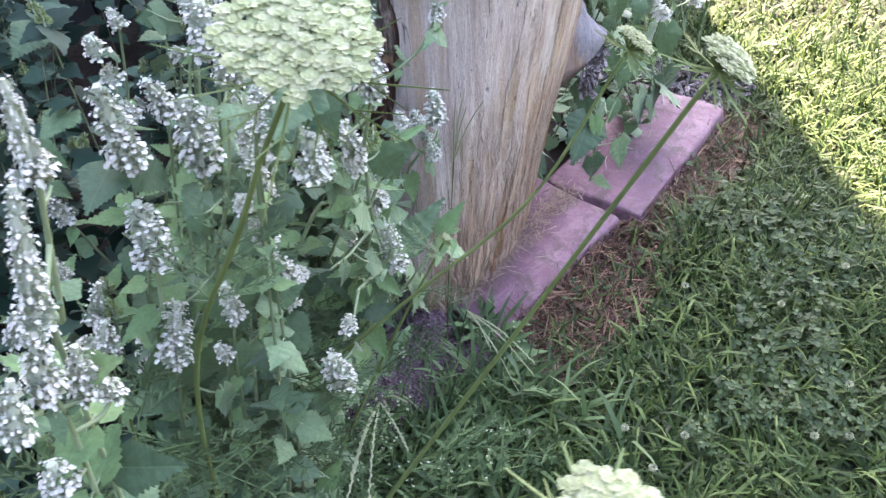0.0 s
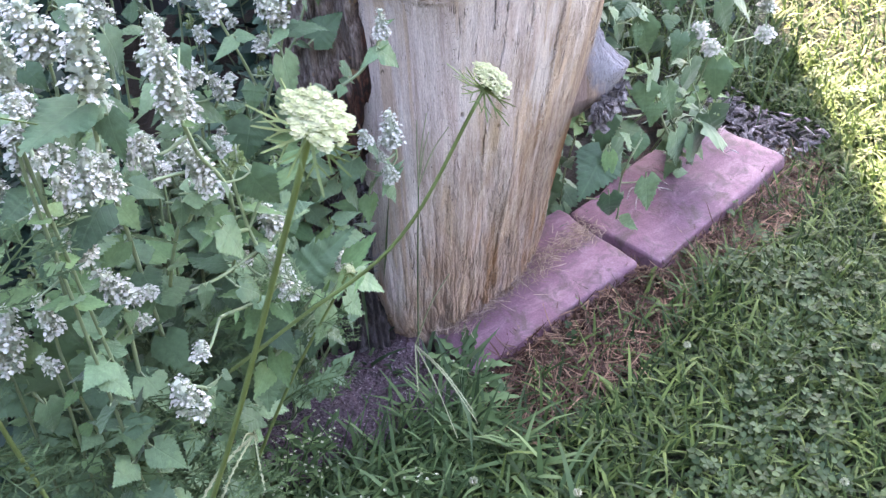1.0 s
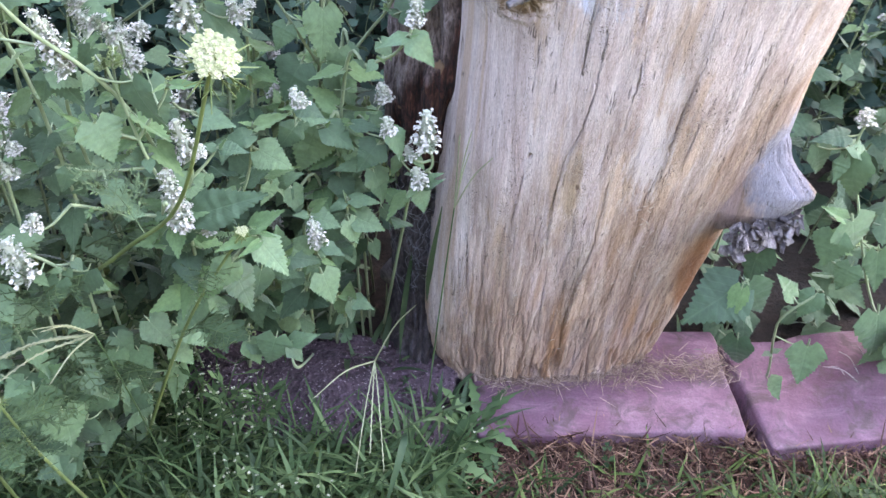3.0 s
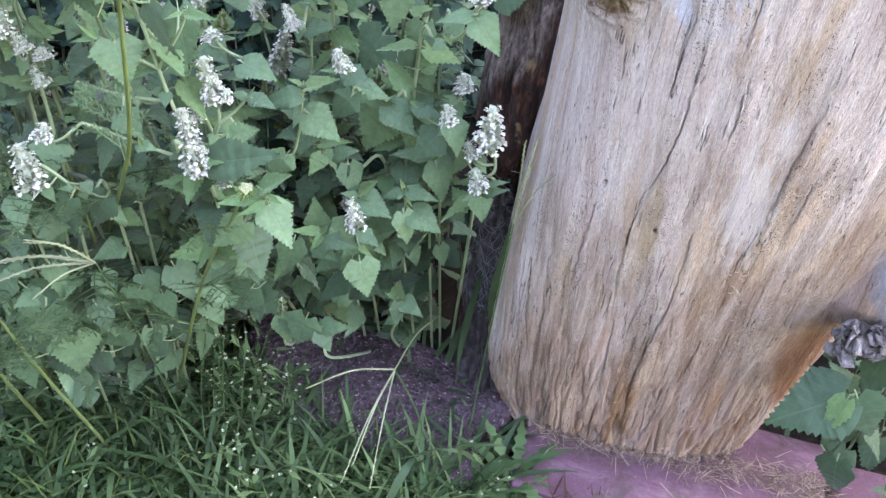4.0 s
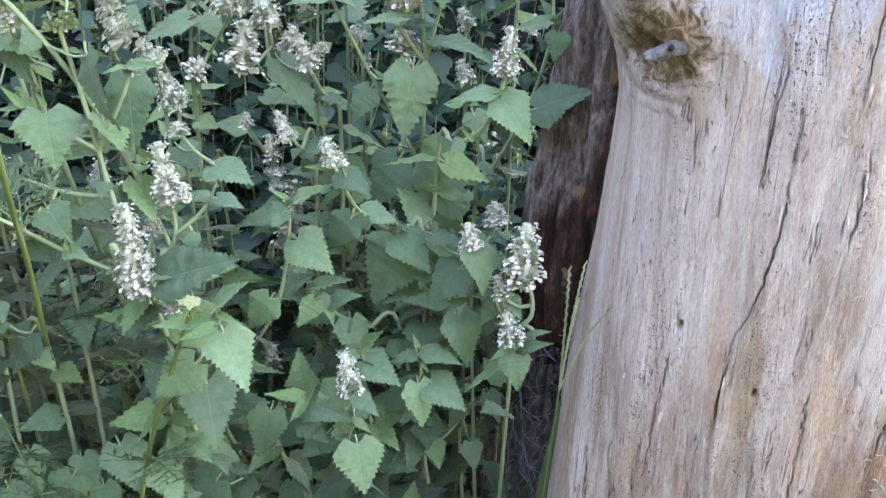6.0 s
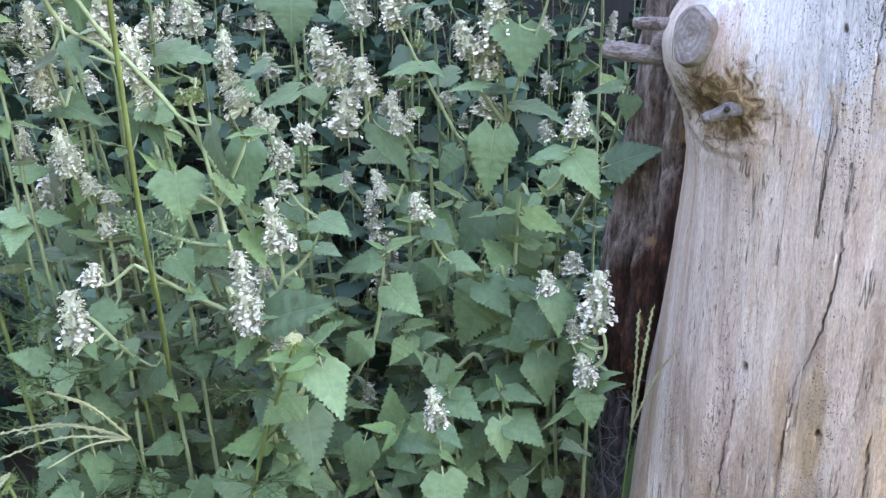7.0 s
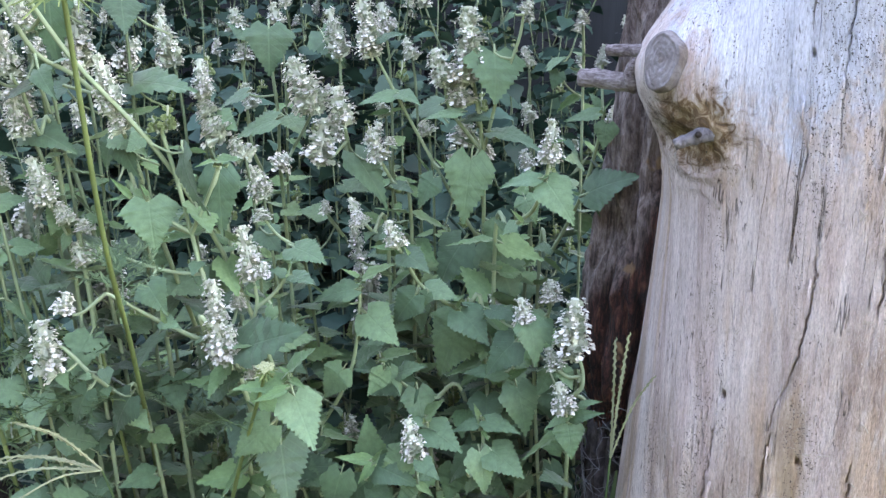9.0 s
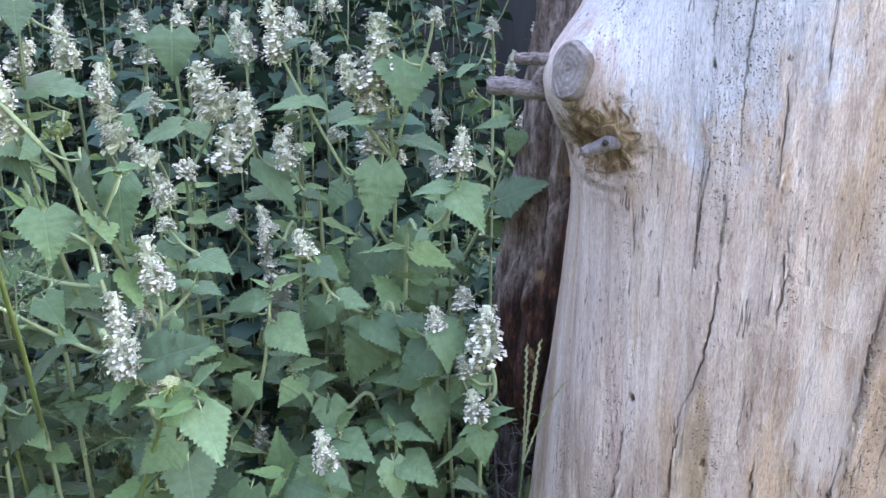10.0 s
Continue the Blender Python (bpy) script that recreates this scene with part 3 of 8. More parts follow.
def make_straw():
    x, y = rng.uniform(0.72, 1.46, 6000), rng.uniform(0.30, 0.43, 6000)
    keep = y > 0.325 + 0.05 * (vnoise(x * 11, y * 11, 4.0) - 0.5)
    x, y = x[keep], y[keep]
    x2, y2 = rng.uniform(0.76, 1.05, 1100), rng.normal(0.497, 0.011, 1100)
    V, T = blades(np.stack([x2, y2, np.full(1100, 0.043) + rng.uniform(0, 0.006, 1100)], 1), rng.uniform(0.008, 0.026, 1100), rng.uniform(0.0005, 0.0012, 1100), rng.uniform(1.38, 1.56, 1100), rng.uniform(0, 6.283, 1100), rng.uniform(-0.05, 0.05, 1100))
    tagged(new("dry_litter", tri_mesh("dry_litter", V, T, [LITTER])), "pale dry grass litter between trunk and edging stone", "dead grass", kind="stuff")
    pos = np.stack([x, y, ground_height(x, y) + rng.uniform(0, 0.012, len(x))], 1)
    x3 = rng.uniform(0.76, 1.39, 900)
    y3 = np.where(x3 < 1.045, 0.424 - 0.079 * (x3 - 0.893), 0.386) - np.abs(rng.normal(0, 0.010, 900))
    pos = np.concatenate([pos, np.stack([x3, y3, ground_height(x3, y3) + rng.uniform(0.004, 0.026, 900)], 1)])
    n = len(pos)
    V, T = blades(pos, rng.uniform(0.012, 0.045, n), rng.uniform(0.0009, 0.0024, n), rng.uniform(0.9, 1.5, n), rng.uniform(0, 6.283, n), rng.uniform(-0.3, 0.5, n))
    tagged(new("dead_grass", tri_mesh("dead_grass", V, T, [STRAW])), "dry reddish brown dead grass along the edging stones", "dead grass", kind="stuff")


make_lawn()
make_clover()
make_straw()

# ---- shed behind, which casts the shade ----


def box_mesh(name, size, mat, bevel=0.004):
    bm = bmesh.new()
    bmesh.ops.create_cube(bm, size=1.0)
    bmesh.ops.scale(bm, vec=size, verts=bm.verts)
    if bevel:
        bmesh.ops.bevel(bm, geom=bm.edges[:], offset=bevel, segments=2, affect="EDGES", profile=0.6)
    me = bpy.data.meshes.new(name)
    bm.to_mesh(me)
    bm.free()
    me.materials.append(mat)
    return me


def make_shed():
    x0, x1, y0, y1, h = -4.0, 3.02, 1.72, 5.2, 3.5
    shed = tagged(empty("shed", ((x0 + x1) / 2, y0, 0)), "dark weathered board shed standing in its own shade", "shed")
    inv = Matrix.Translation((-(x0 + x1) / 2, -y0, 0))

    def place(name, me, x, y, z, rz=0, rx=0):
        return part(name, me, shed, "", inv @ pose(x, y, z, rx, 0, rz))

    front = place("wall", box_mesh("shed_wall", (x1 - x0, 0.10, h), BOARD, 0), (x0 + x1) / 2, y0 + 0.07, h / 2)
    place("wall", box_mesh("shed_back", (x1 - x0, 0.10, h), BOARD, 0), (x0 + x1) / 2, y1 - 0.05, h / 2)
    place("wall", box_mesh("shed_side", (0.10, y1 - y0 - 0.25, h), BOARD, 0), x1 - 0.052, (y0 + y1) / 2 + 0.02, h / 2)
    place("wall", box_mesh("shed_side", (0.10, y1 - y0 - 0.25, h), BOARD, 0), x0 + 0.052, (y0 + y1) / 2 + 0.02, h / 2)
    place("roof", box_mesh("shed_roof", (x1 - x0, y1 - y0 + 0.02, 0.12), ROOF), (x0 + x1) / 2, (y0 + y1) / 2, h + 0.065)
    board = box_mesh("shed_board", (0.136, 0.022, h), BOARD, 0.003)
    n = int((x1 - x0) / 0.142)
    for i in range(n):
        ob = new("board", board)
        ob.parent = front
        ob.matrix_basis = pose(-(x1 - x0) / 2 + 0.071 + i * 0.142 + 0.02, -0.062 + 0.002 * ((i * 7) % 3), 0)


make_shed()


# two unseen walls, added to keep low sky light off the bed
def make_sky_screens():
    for name, size, at in (("wall_south", (11, 0.06, 3.2), (0, -4.6, 1.6)), ("wall_west", (0.06, 6.2, 3.2), (-5.0, -1.4, 1.6))):
        ob = new(name, box_mesh(name, size, BOARD, 0))
        ob.location = at
        tagged(ob, "plain dark unseen screen added to block low sky light", "fence", kind="structure")


make_sky_screens()

# ---- the dead trunk ----


def trunk_section(z):
    cx = 0.8194 + 0.119 * np.minimum(z, 0.8)
    ax = 0.1437 + 0.052 * np.minimum(z, 0.8) - 0.030 * np.exp(-z / 0.05)
    front = 0.041 + 0.158 * np.minimum(z, 0.72)
    return cx, 0.542, ax, front


CRACKS = (  # x and z along each open split of the front face, its depth and half-width in millimetres
    (((0.796, 0.64), (0.793, 0.562), (0.794, 0.529), (0.795, 0.511), (0.793, 0.474), (0.792, 0.444)), 12, 1.0),
    (((0.806, 0.475), (0.806, 0.43), (0.802, 0.395), (0.792, 0.360), (0.791, 0.300), (0.789, 0.25)), 11, 1.1),
    (((0.810, 0.64), (0.809, 0.577), (0.809, 0.539), (0.812, 0.50)), 7, 0.8),
    (((0.762, 0.378), (0.760, 0.329), (0.757, 0.286), (0.756, 0.25)), 8, 0.9),
    (((0.737, 0.33), (0.734, 0.275), (0.737, 0.23), (0.738, 0.16)), 10, 1.1),
    (((0.838, 0.64), (0.830, 0.581), (0.830, 0.512), (0.829, 0.475)), 7, 0.9),
    (((0.839, 0.487), (0.839, 0.446), (0.837, 0.406), (0.829, 0.387), (0.835, 0.361), (0.837, 0.319), (0.838, 0.26), (0.831, 0.20), (0.827, 0.12)), 9, 0.9),
    (((0.890, 0.53), (0.887, 0.447), (0.884, 0.385), (0.880, 0.343), (0.875, 0.316), (0.877, 0.275), (0.874, 0.215), (0.870, 0.165)), 10, 0.9),
    (((0.791, 0.347), (0.790, 0.288), (0.794, 0.24)), 7, 0.8),
    (((0.815, 0.262), (0.812, 0.212)), 6, 0.8),
    (((0.974, 0.47), (0.976, 0.433), (0.980, 0.368), (0.985, 0.32)), 9, 1.1),
    (((0.893, 0.50), (0.891, 0.476), (0.885, 0.389), (0.878, 0.33)), 6, 0.8),
    (((0.839, 0.48), (0.838, 0.435)), 6, 0.9),
    (((0.760, 0.31), (0.764, 0.215)), 6, 0.9),
    (((0.748, 0.265), (0.754, 0.18), (0.759, 0.10), (0.760, 0.04)), 9, 1.2),
    (((0.799, 0.23), (0.804, 0.085), (0.805, 0.03)), 8, 1.0),
    (((0.778, 0.20), (0.776, 0.12), (0.778, 0.03)), 8, 1.2),
    (((0.831, 0.23), (0.829, 0.156), (0.834, 0.06)), 8, 0.9),
    (((0.880, 0.17), (0.874, 0.11), (0.870, 0.05)), 6, 1.0),
    (((0.722, 0.24), (0.726, 0.16)), 7, 1.0),
    (((0.940, 0.34), (0.930, 0.25), (0.912, 0.15)), 6, 0.9),
    (((0.955, 0.56), (0.950, 0.47), (0.942, 0.41)), 6, 0.8),
    (((0.922, 0.62), (0.917, 0.52)), 6, 0.8),
    (((0.854, 0.532), (0.852, 0.500)), 12, 1.3),
    (((0.862, 0.530), (0.860, 0.504)), 12, 1.2),
    (((0.845, 0.528), (0.8445, 0.504)), 10, 1.1),
    (((0.872, 0.560), (0.870, 0.528)), 10, 1.0),
    (((0.776, 0.52), (0.775, 0.47)), 6, 0.8),
    (((0.858, 0.41), (0.856, 0.33)), 7, 0.8),
    (((0.905, 0.42), (0.900, 0.34)), 6, 0.8),
)


def make_trunk():
    trunk = tagged(empty("dead_tree_trunk", (0.86, 0.56, 0)), "barkless weathered grey and tan dead tree trunk with cracks", "tree trunk")
    inv = Matrix.Translation((-0.86, -0.56, 0))
    th = np.concatenate([np.linspace(-0.12, 0.16, 30) * math.pi, np.linspace(0.165, 0.86, 940) * math.pi, np.linspace(0.865, 1.12, 90) * math.pi, np.linspace(1.14, 1.86, 50) * math.pi])  # 0: +x, pi/2: front
    zz = np.concatenate([np.linspace(-0.03, 0.66, 340), np.linspace(0.67, 1.7, 30)])
    A, Z = np.meshgrid(th, zz)
    cx, cy, ax, front = trunk_section(np.maximum(Z, 0))
    c, s = np.cos(A), np.sin(A)
    # flattened front, deeper back
    X = cx + ax * np.sign(c) * np.abs(c) ** 0.86
    X += 0.036 * np.exp(-(np.maximum(Z, 0) / 0.062) ** 1.5) * np.clip(-c, 0, 1) ** 0.7  # the foot is rotted back on one side
    Y = cy - np.where(s > 0, front * np.abs(s) ** 0.8, -0.17 * np.abs(s))
    nx, ny = c / ax, -s / np.where(s > 0, front, 0.17)
    ln = np.hypot(nx, ny)
    nx, ny = nx / ln, ny / ln
    d = 0.016 * (fbm(X * 9, Y * 9, Z * 3.2, 3) - 0.5) + 0.004 * (fbm(X * 30, Y * 30, Z * 5, 3) - 0.5)
    ridge = 1 - np.abs(2 * fbm(X * 55 + 1.5 * fbm(X * 8, Y * 8, Z * 6, 2), Y * 55, Z * 4.0, 3) - 1)
    rough = 0.05 + 1.3 * np.exp(-np.maximum(Z, 0) / 0.10)
    d -= 0.0042 * rough * np.clip((ridge - 0.80) / 0.2, 0, 1) ** 1.5
    d -= 0.0034 * rough * np.clip((1 - np.abs(2 * fbm(X * 150, Y * 150, Z * 11, 2) - 1)) - 0.72, 0, 1) / 0.28
    # flakes standing off the weathered face
    flake = fbm(X * 62, Y * 62, Z * 12, 2)
    d += 0.0022 * rough * np.clip((flake - 0.52) / 0.03, 0, 1)
    d += 0.0016 * (fbm(X * 120, Y * 120, Z * 14, 2) - 0.5)
    for line, deep, half in CRACKS:
        lx = np.array([q[0] for q in line][::-1])
        lz = np.array([q[1] for q in line][::-1])
        wav = 0.0012 * (vnoise(Z * 60, lx[0] * 50, 1.0) - 0.5) + 0.0028 * (vnoise(Z * 330, lx[0] * 50, 2.0) - 0.5)
        off = X - (np.interp(Z, lz, lx) + wav)
        on = np.clip((Z - lz[0]) / 0.03, 0, 1) * np.clip((lz[-1] - Z) / 0.03, 0, 1) * (s > -0.2)
        wid = 0.001 * half * (0.10 + 0.30 * vnoise(Z * 48, lx[0] * 90, 5.0))
        d -= on * 0.0010 * deep * np.exp(-(off / wid) ** 2) * np.clip(3.0 * (vnoise(Z * 34, lx[0] * 70, 3.0) - 0.36), 0.03, 1.0)
        d += on * 0.0010 * np.exp(-((off - 0.004) / 0.003) ** 2) * vnoise(Z * 30, lx[0] * 40, 8.0)
    for hx, hz, r in ((0.764, 0.365, 0.0024), (0.793, 0.562, 0.0012), (0.809, 0.335, 0.0018)):
        d -= 0.012 * np.exp(-(((X - hx) ** 2 + ((Z - hz) * 0.6) ** 2) / (0.52 * r) ** 2)) * (s > 0)
    # swelling round the pruned limb, and the hollow under it
    d += 0.034 * np.exp(-(((X - 0.730) / 0.030) ** 2 + ((Z - 0.552) / 0.042) ** 2)) * (s > -0.4)
    r2 = np.sqrt(((X - 0.737) / 0.019) ** 2 + ((Z - 0.513) / 0.016) ** 2)
    d += (s > -0.3) * (0.0008 * np.exp(-((r2 - 1.15) / 0.4) ** 2) - 0.007 * np.exp(-(r2 / 0.75) ** 2))
    d += (s > -0.3) * 0.0016 * np.sin(r2 * 7 + 14 * fbm(X * 70, Y * 70, Z * 50, 3)) * np.exp(-(r2 / 1.6) ** 2)
    # shoulder that carries the broken limb
    d += 0.012 * np.exp(-(((X - 1.03) / 0.045) ** 2 + ((Z - 0.335) / 0.055) ** 2))
    V = np.stack([X + nx * d, Y + ny * d, Z], -1).reshape(-1, 3)
    nt, nz = len(th), len(zz)
    i = (np.arange(nz - 1)[:, None] * nt + np.arange(nt)[None]).ravel()
    j = (np.arange(nz - 1)[:, None] * nt + ((np.arange(nt) + 1) % nt)[None]).ravel()
    T = np.concatenate([np.stack([i, i + nt, j + nt], 1), np.stack([i, j + nt, j], 1)])
    face = V.copy()
    top = len(V)
    V = np.concatenate([V, [[0.92, 0.58, 1.69]]])
    k = (nz - 1) * nt + np.arange(nt)
    T = np.concatenate([T, np.stack([k, np.full(nt, top), (nz - 1) * nt + (np.arange(nt) + 1) % nt], 1)])
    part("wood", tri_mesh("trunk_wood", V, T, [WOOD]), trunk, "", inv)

    # splinters along the cracks and short curled fibres torn from the face
    rs = random.Random(23)
    front = face[face[:, 1] < 0.52]

    def on_face(x, z):
        k = np.argmin((front[:, 0] - x) ** 2 + (front[:, 2] - z) ** 2)
        return Vector(front[k])

    for _ in range(80):
        line, deep, half = rs.choice(CRACKS[:14])
        q, u = rs.randrange(len(line) - 1), rs.random()
        x = line[q][0] + (line[q + 1][0] - line[q][0]) * u + rs.uniform(-0.004, 0.004)
        z = line[q][1] + (line[q + 1][1] - line[q][1]) * u
        o = on_face(x, z)
        ln, w = rs.uniform(0.004, 0.015), rs.uniform(0.0005, 0.0014)
        d = Vector((rs.uniform(-0.16, 0.16), -rs.uniform(0.05, 0.35), rs.choice((-1, 1)))).normalized()
        b = Build()
        b.tube([o + Vector((0, 0.0008, 0)), o + d * ln * 0.5, o + d * ln], w, w * 0.15, 4, 0, True, 0.3)
        part("splinter", b.mesh("splinter", [WOOD], False), trunk, "", inv)
    for _ in range(75):
        x, z = (rs.gauss(0.86, 0.030), rs.uniform(0.20, 0.50)) if rs.random() < 0.75 else (rs.uniform(0.75, 0.93), rs.uniform(0.05, 0.55))
        o = on_face(x, z) - Vector((0, 0.0007, 0))
        a, ln = rs.uniform(-1.1, 1.1), rs.uniform(0.003, 0.008)
        e = Vector((math.cos(a) * ln, 0, math.sin(a) * ln))
        s = Vector((-e.z, -0.0006, e.x)) * rs.uniform(-0.4, 0.4)
        b = Build()
        b.tube(curve_points([o, o + e * 0.5 + s, o + e], 5), 0.00034, 0.0002, 4, 0, True)
        part("fibre", b.mesh("fibre", [FIBRE]), trunk, "", inv)

    # rotten buttress behind the split, dark red-brown
    th = np.linspace(0, 2 * math.pi, 170, endpoint=False)
    zz = np.linspace(-0.03, 0.72, 320)
    A, Z = np.meshgrid(th, zz)
    bx = 0.702 + 0.02 * np.clip(Z - 0.36, 0, 1)
    r = 0.054 - 0.02 * np.clip((Z - 0.4) / 0.3, 0, 1) - 0.018 * np.clip((0.34 - Z) / 0.08, 0, 1)
    X, Y = bx + r * np.cos(A), 0.590 + r * 1.2 * np.sin(A)
    d = 0.020 * (fbm(X * 28, Y * 28, Z * 4, 4) - 0.5) + 0.014 * (fbm(X * 110, Y * 110, Z * 12, 3) - 0.5)
    block = 1 - np.abs(2 * fbm(X * 60, Y * 60, Z * 4, 2) - 1)
    d -= 0.012 * np.clip((block - 0.82) / 0.18, 0, 1)
    d -= 0.005 * np.clip((1 - np.abs(2 * vnoise(X * 95, Y * 95, Z * 16) - 1)) - 0.75, 0, 1) / 0.25
    V = np.stack([X + d * np.cos(A), Y + d * np.sin(A), Z], -1).reshape(-1, 3)
    nt, nz = len(th), len(zz)
    i = (np.arange(nz - 1)[:, None] * nt + np.arange(nt)[None]).ravel()
    j = (np.arange(nz - 1)[:, None] * nt + ((np.arange(nt) + 1) % nt)[None]).ravel()
    T = np.concatenate([np.stack([i, j, j + nt], 1), np.stack([i, j + nt, i + nt], 1)])
    part("buttress", tri_mesh("buttress", V, T, [ROT]), trunk, "rotten dark red-brown wood beside a deep split", inv)

    # cut face of the pruned limb
    b = Build()
    rings, sides = 12, 44
    verts, faces = [(0, 0, 0.0)], []
    for q in range(1, rings + 1):
        u = q / rings
        for k in range(sides):
            a = 2 * math.pi * k / sides
            w = 1 + 0.06 * math.sin(3 * a + 1) + 0.04 * math.sin(5 * a)
            verts.append((0.0122 * u * w * math.cos(a), 0.0168 * u * w * math.sin(a), 0.0004 * math.sin(u * 24) * (1 - u) - (0.006 if q == rings else 0)))
    faces += [(0, 1 + k, 1 + (k + 1) % sides) for k in range(sides)]
    for q in range(rings - 1):
        for k in range(sides):
            a0, a1 = 1 + q * sides + k, 1 + q * sides + (k + 1) % sides
            faces.append((a0, a0 + sides, a1 + sides, a1))
    b.add(verts, faces)
    cut = b.mesh("knot_face", [KNOT])
    n = Vector((-0.45, -0.88, 0.10)).normalized()
    xa = UP.cross(n).normalized()
    M = Matrix((xa, n.cross(xa), n)).transposed().to_4x4()
    M.translation = (0.7168, 0.4362, 0.5563)
    part("knot", cut, trunk, "grey ringed cut face of a pruned limb", inv @ M)

    # side twigs of the pruned limb
    b = Build()
    b.tube(curve_points([(0.722, 0.498, 0.547), (0.702, 0.494, 0.545), (0.684, 0.499, 0.542), (0.668, 0.500, 0.5435), (0.656, 0.503, 0.5432)], 26), 0.0060, 0.0056, 18, wobble=0.09)
    for at, r in (((0.700, 0.494, 0.545), 0.0074), ((0.704, 0.493, 0.5455), 0.0078), ((0.698, 0.491, 0.551), 0.0052)):
        o = Vector(at)
        b.tube([o + Vector((k * 0.0016 - 0.003, 0, 0)) for k in range(5)], r * 0.9, r, 14, wobble=0.14)
    b.tube(curve_points([(0.694, 0.490, 0.538), (0.690, 0.486, 0.545), (0.692, 0.489, 0.553), (0.697, 0.494, 0.556)], 6), 0.0042, 0.0036, 8, wobble=0.1)
    part("branch_stub", b.mesh("branch_stub", [TWIG]), trunk, "broken grey twig end with cracked bark", inv)
    b = Build()
    b.tube(curve_points([(0.720, 0.478, 0.560), (0.704, 0.474, 0.561), (0.690, 0.478, 0.5612), (0.677, 0.480, 0.561)], 16), 0.0040, 0.0034, 12, wobble=0.1)
    part("branch_stub", b.mesh("branch_stub", [TWIG]), trunk, "thin snapped twig end", inv)
    b = Build()
    b.tube(curve_points([(0.750, 0.452, 0.5195), (0.743, 0.446, 0.518), (0.736, 0.443, 0.5155), (0.727, 0.441, 0.5115)], 14), 0.0058, 0.0030, 14, wobble=0.2)
    # a solid near-black plug, its colour stands for shade inside a hole
    hole = Build()
    hole.tube([(0.7400, 0.4450, 0.5176), (0.7396, 0.4376, 0.5180)], 0.0019, 0.0016, 9, wobble=0.15)
    part("knot_hole", hole.mesh("knot_hole", [HOLE_SHADE]), trunk, "near-black round plug that paints the shade of a hole", inv)
    part("branch_stub", b.mesh("branch_stub", [STUB]), trunk, "small grey twig stub in a knot hollow", inv)

    # broken limb on the far shoulder with torn bark under it
    na, nz = 90, 100
    U, W = np.meshgrid(np.linspace(0, 1, na), np.linspace(0, 1, nz))
    Zs = 0.430 - 0.165 * W
    reach = np.interp(W, [0, 0.15, 0.3, 0.5, 0.62, 0.70, 0.76, 0.88, 1.0], [-0.010, 0.008, 0.018, 0.030, 0.046, 0.064, 0.061, 0.046, 0.020])
    wide = np.interp(W, [0, 0.3, 0.6, 0.85, 1.0], [0.008, 0.020, 0.032, 0.034, 0.026])
    a = (U - 0.5) * math.pi
    facet = 0.016 * (vnoise(U * 4.2, W * 5.1, 1.5) - 0.5) + 0.008 * (fbm(U * 14, W * 7, 3.0, 4) - 0.5)
    facet = facet - 0.006 * np.clip((1 - np.abs(2 * vnoise(U * 9, W * 2.2, 7.0) - 1)) - 0.8, 0, 1) / 0.2 - 0.010 * np.clip((W - 0.72) / 0.28, 0, 1) * vnoise(U * 16, W * 9, 2.0)
    out = (reach + 0.020) * np.cos(a) ** 0.7 - 0.020 + facet * np.cos(a)
    along = wide * np.sin(a)
    n, tang = np.array([0.86, -0.51]), np.array([0.51, 0.86])
    foot_x = np.interp(Zs, [0.26, 0.33, 0.430], [0.992, 0.998, 0.988])
    X = foot_x + n[0] * out + tang[0] * along
    Y = 0.492 + n[1] * out + tang[1] * along
    V = np.stack([X, Y, Zs + 0.01 * (vnoise(U * 5, W * 0, 6.0) - 0.5) * W], -1).reshape(-1, 3)
    i = (np.arange(nz - 1)[:, None] * na + np.arange(na - 1)[None]).ravel()
    T = np.concatenate([np.stack([i, i + na, i + na + 1], 1), np.stack([i, i + na + 1, i + 1], 1)])
    floor_mid = len(V)
    k = (nz - 1) * na + np.arange(na - 1)
    V = np.concatenate([V, [[0.985, 0.500, 0.272]]])
    T = np.concatenate([T, np.stack([k, np.full(na - 1, floor_mid), k + 1], 1)])
    part("limb_stub", tri_mesh("limb_stub", V, T, [WOOD]), trunk, "broken blue-grey limb stub", inv)
    rs = random.Random(3)
    for _ in range(150):
        b = Build()
        w, h = rs.uniform(0.002, 0.0065), rs.uniform(0.005, 0.014)
        v = [(-w, 0, 0), (w * 0.8, 0.001, 0.002), (w, 0.002, -h), (-w * 0.6, 0.003, -h * 0.8), (-w, 0.0015, 0), (w * 0.7, 0.0024, 0.002), (w * 0.6, 0.0036, -h), (-w * 0.8, 0.0040, -h * 0.7)]
        b.add(v, [(0, 1, 2, 3), (7, 6, 5, 4), (0, 4, 5, 1), (1, 5, 6, 2), (2, 6, 7, 3), (3, 7, 4, 0)])
        u = rs.random()
        M = pose(0.966 + 0.074 * u, 0.440 + 0.016 * u + rs.uniform(-0.008, 0.010), 0.276 + 0.006 * u + rs.uniform(-0.016, 0.014), rs.uniform(-60, 60), rs.uniform(-50, 50), rs.uniform(-80, 80))
        part("bark_flake", b.mesh("bark_flake", [BARK], False), trunk, "", inv @ M)


make_trunk()

# ---- edging stones ----


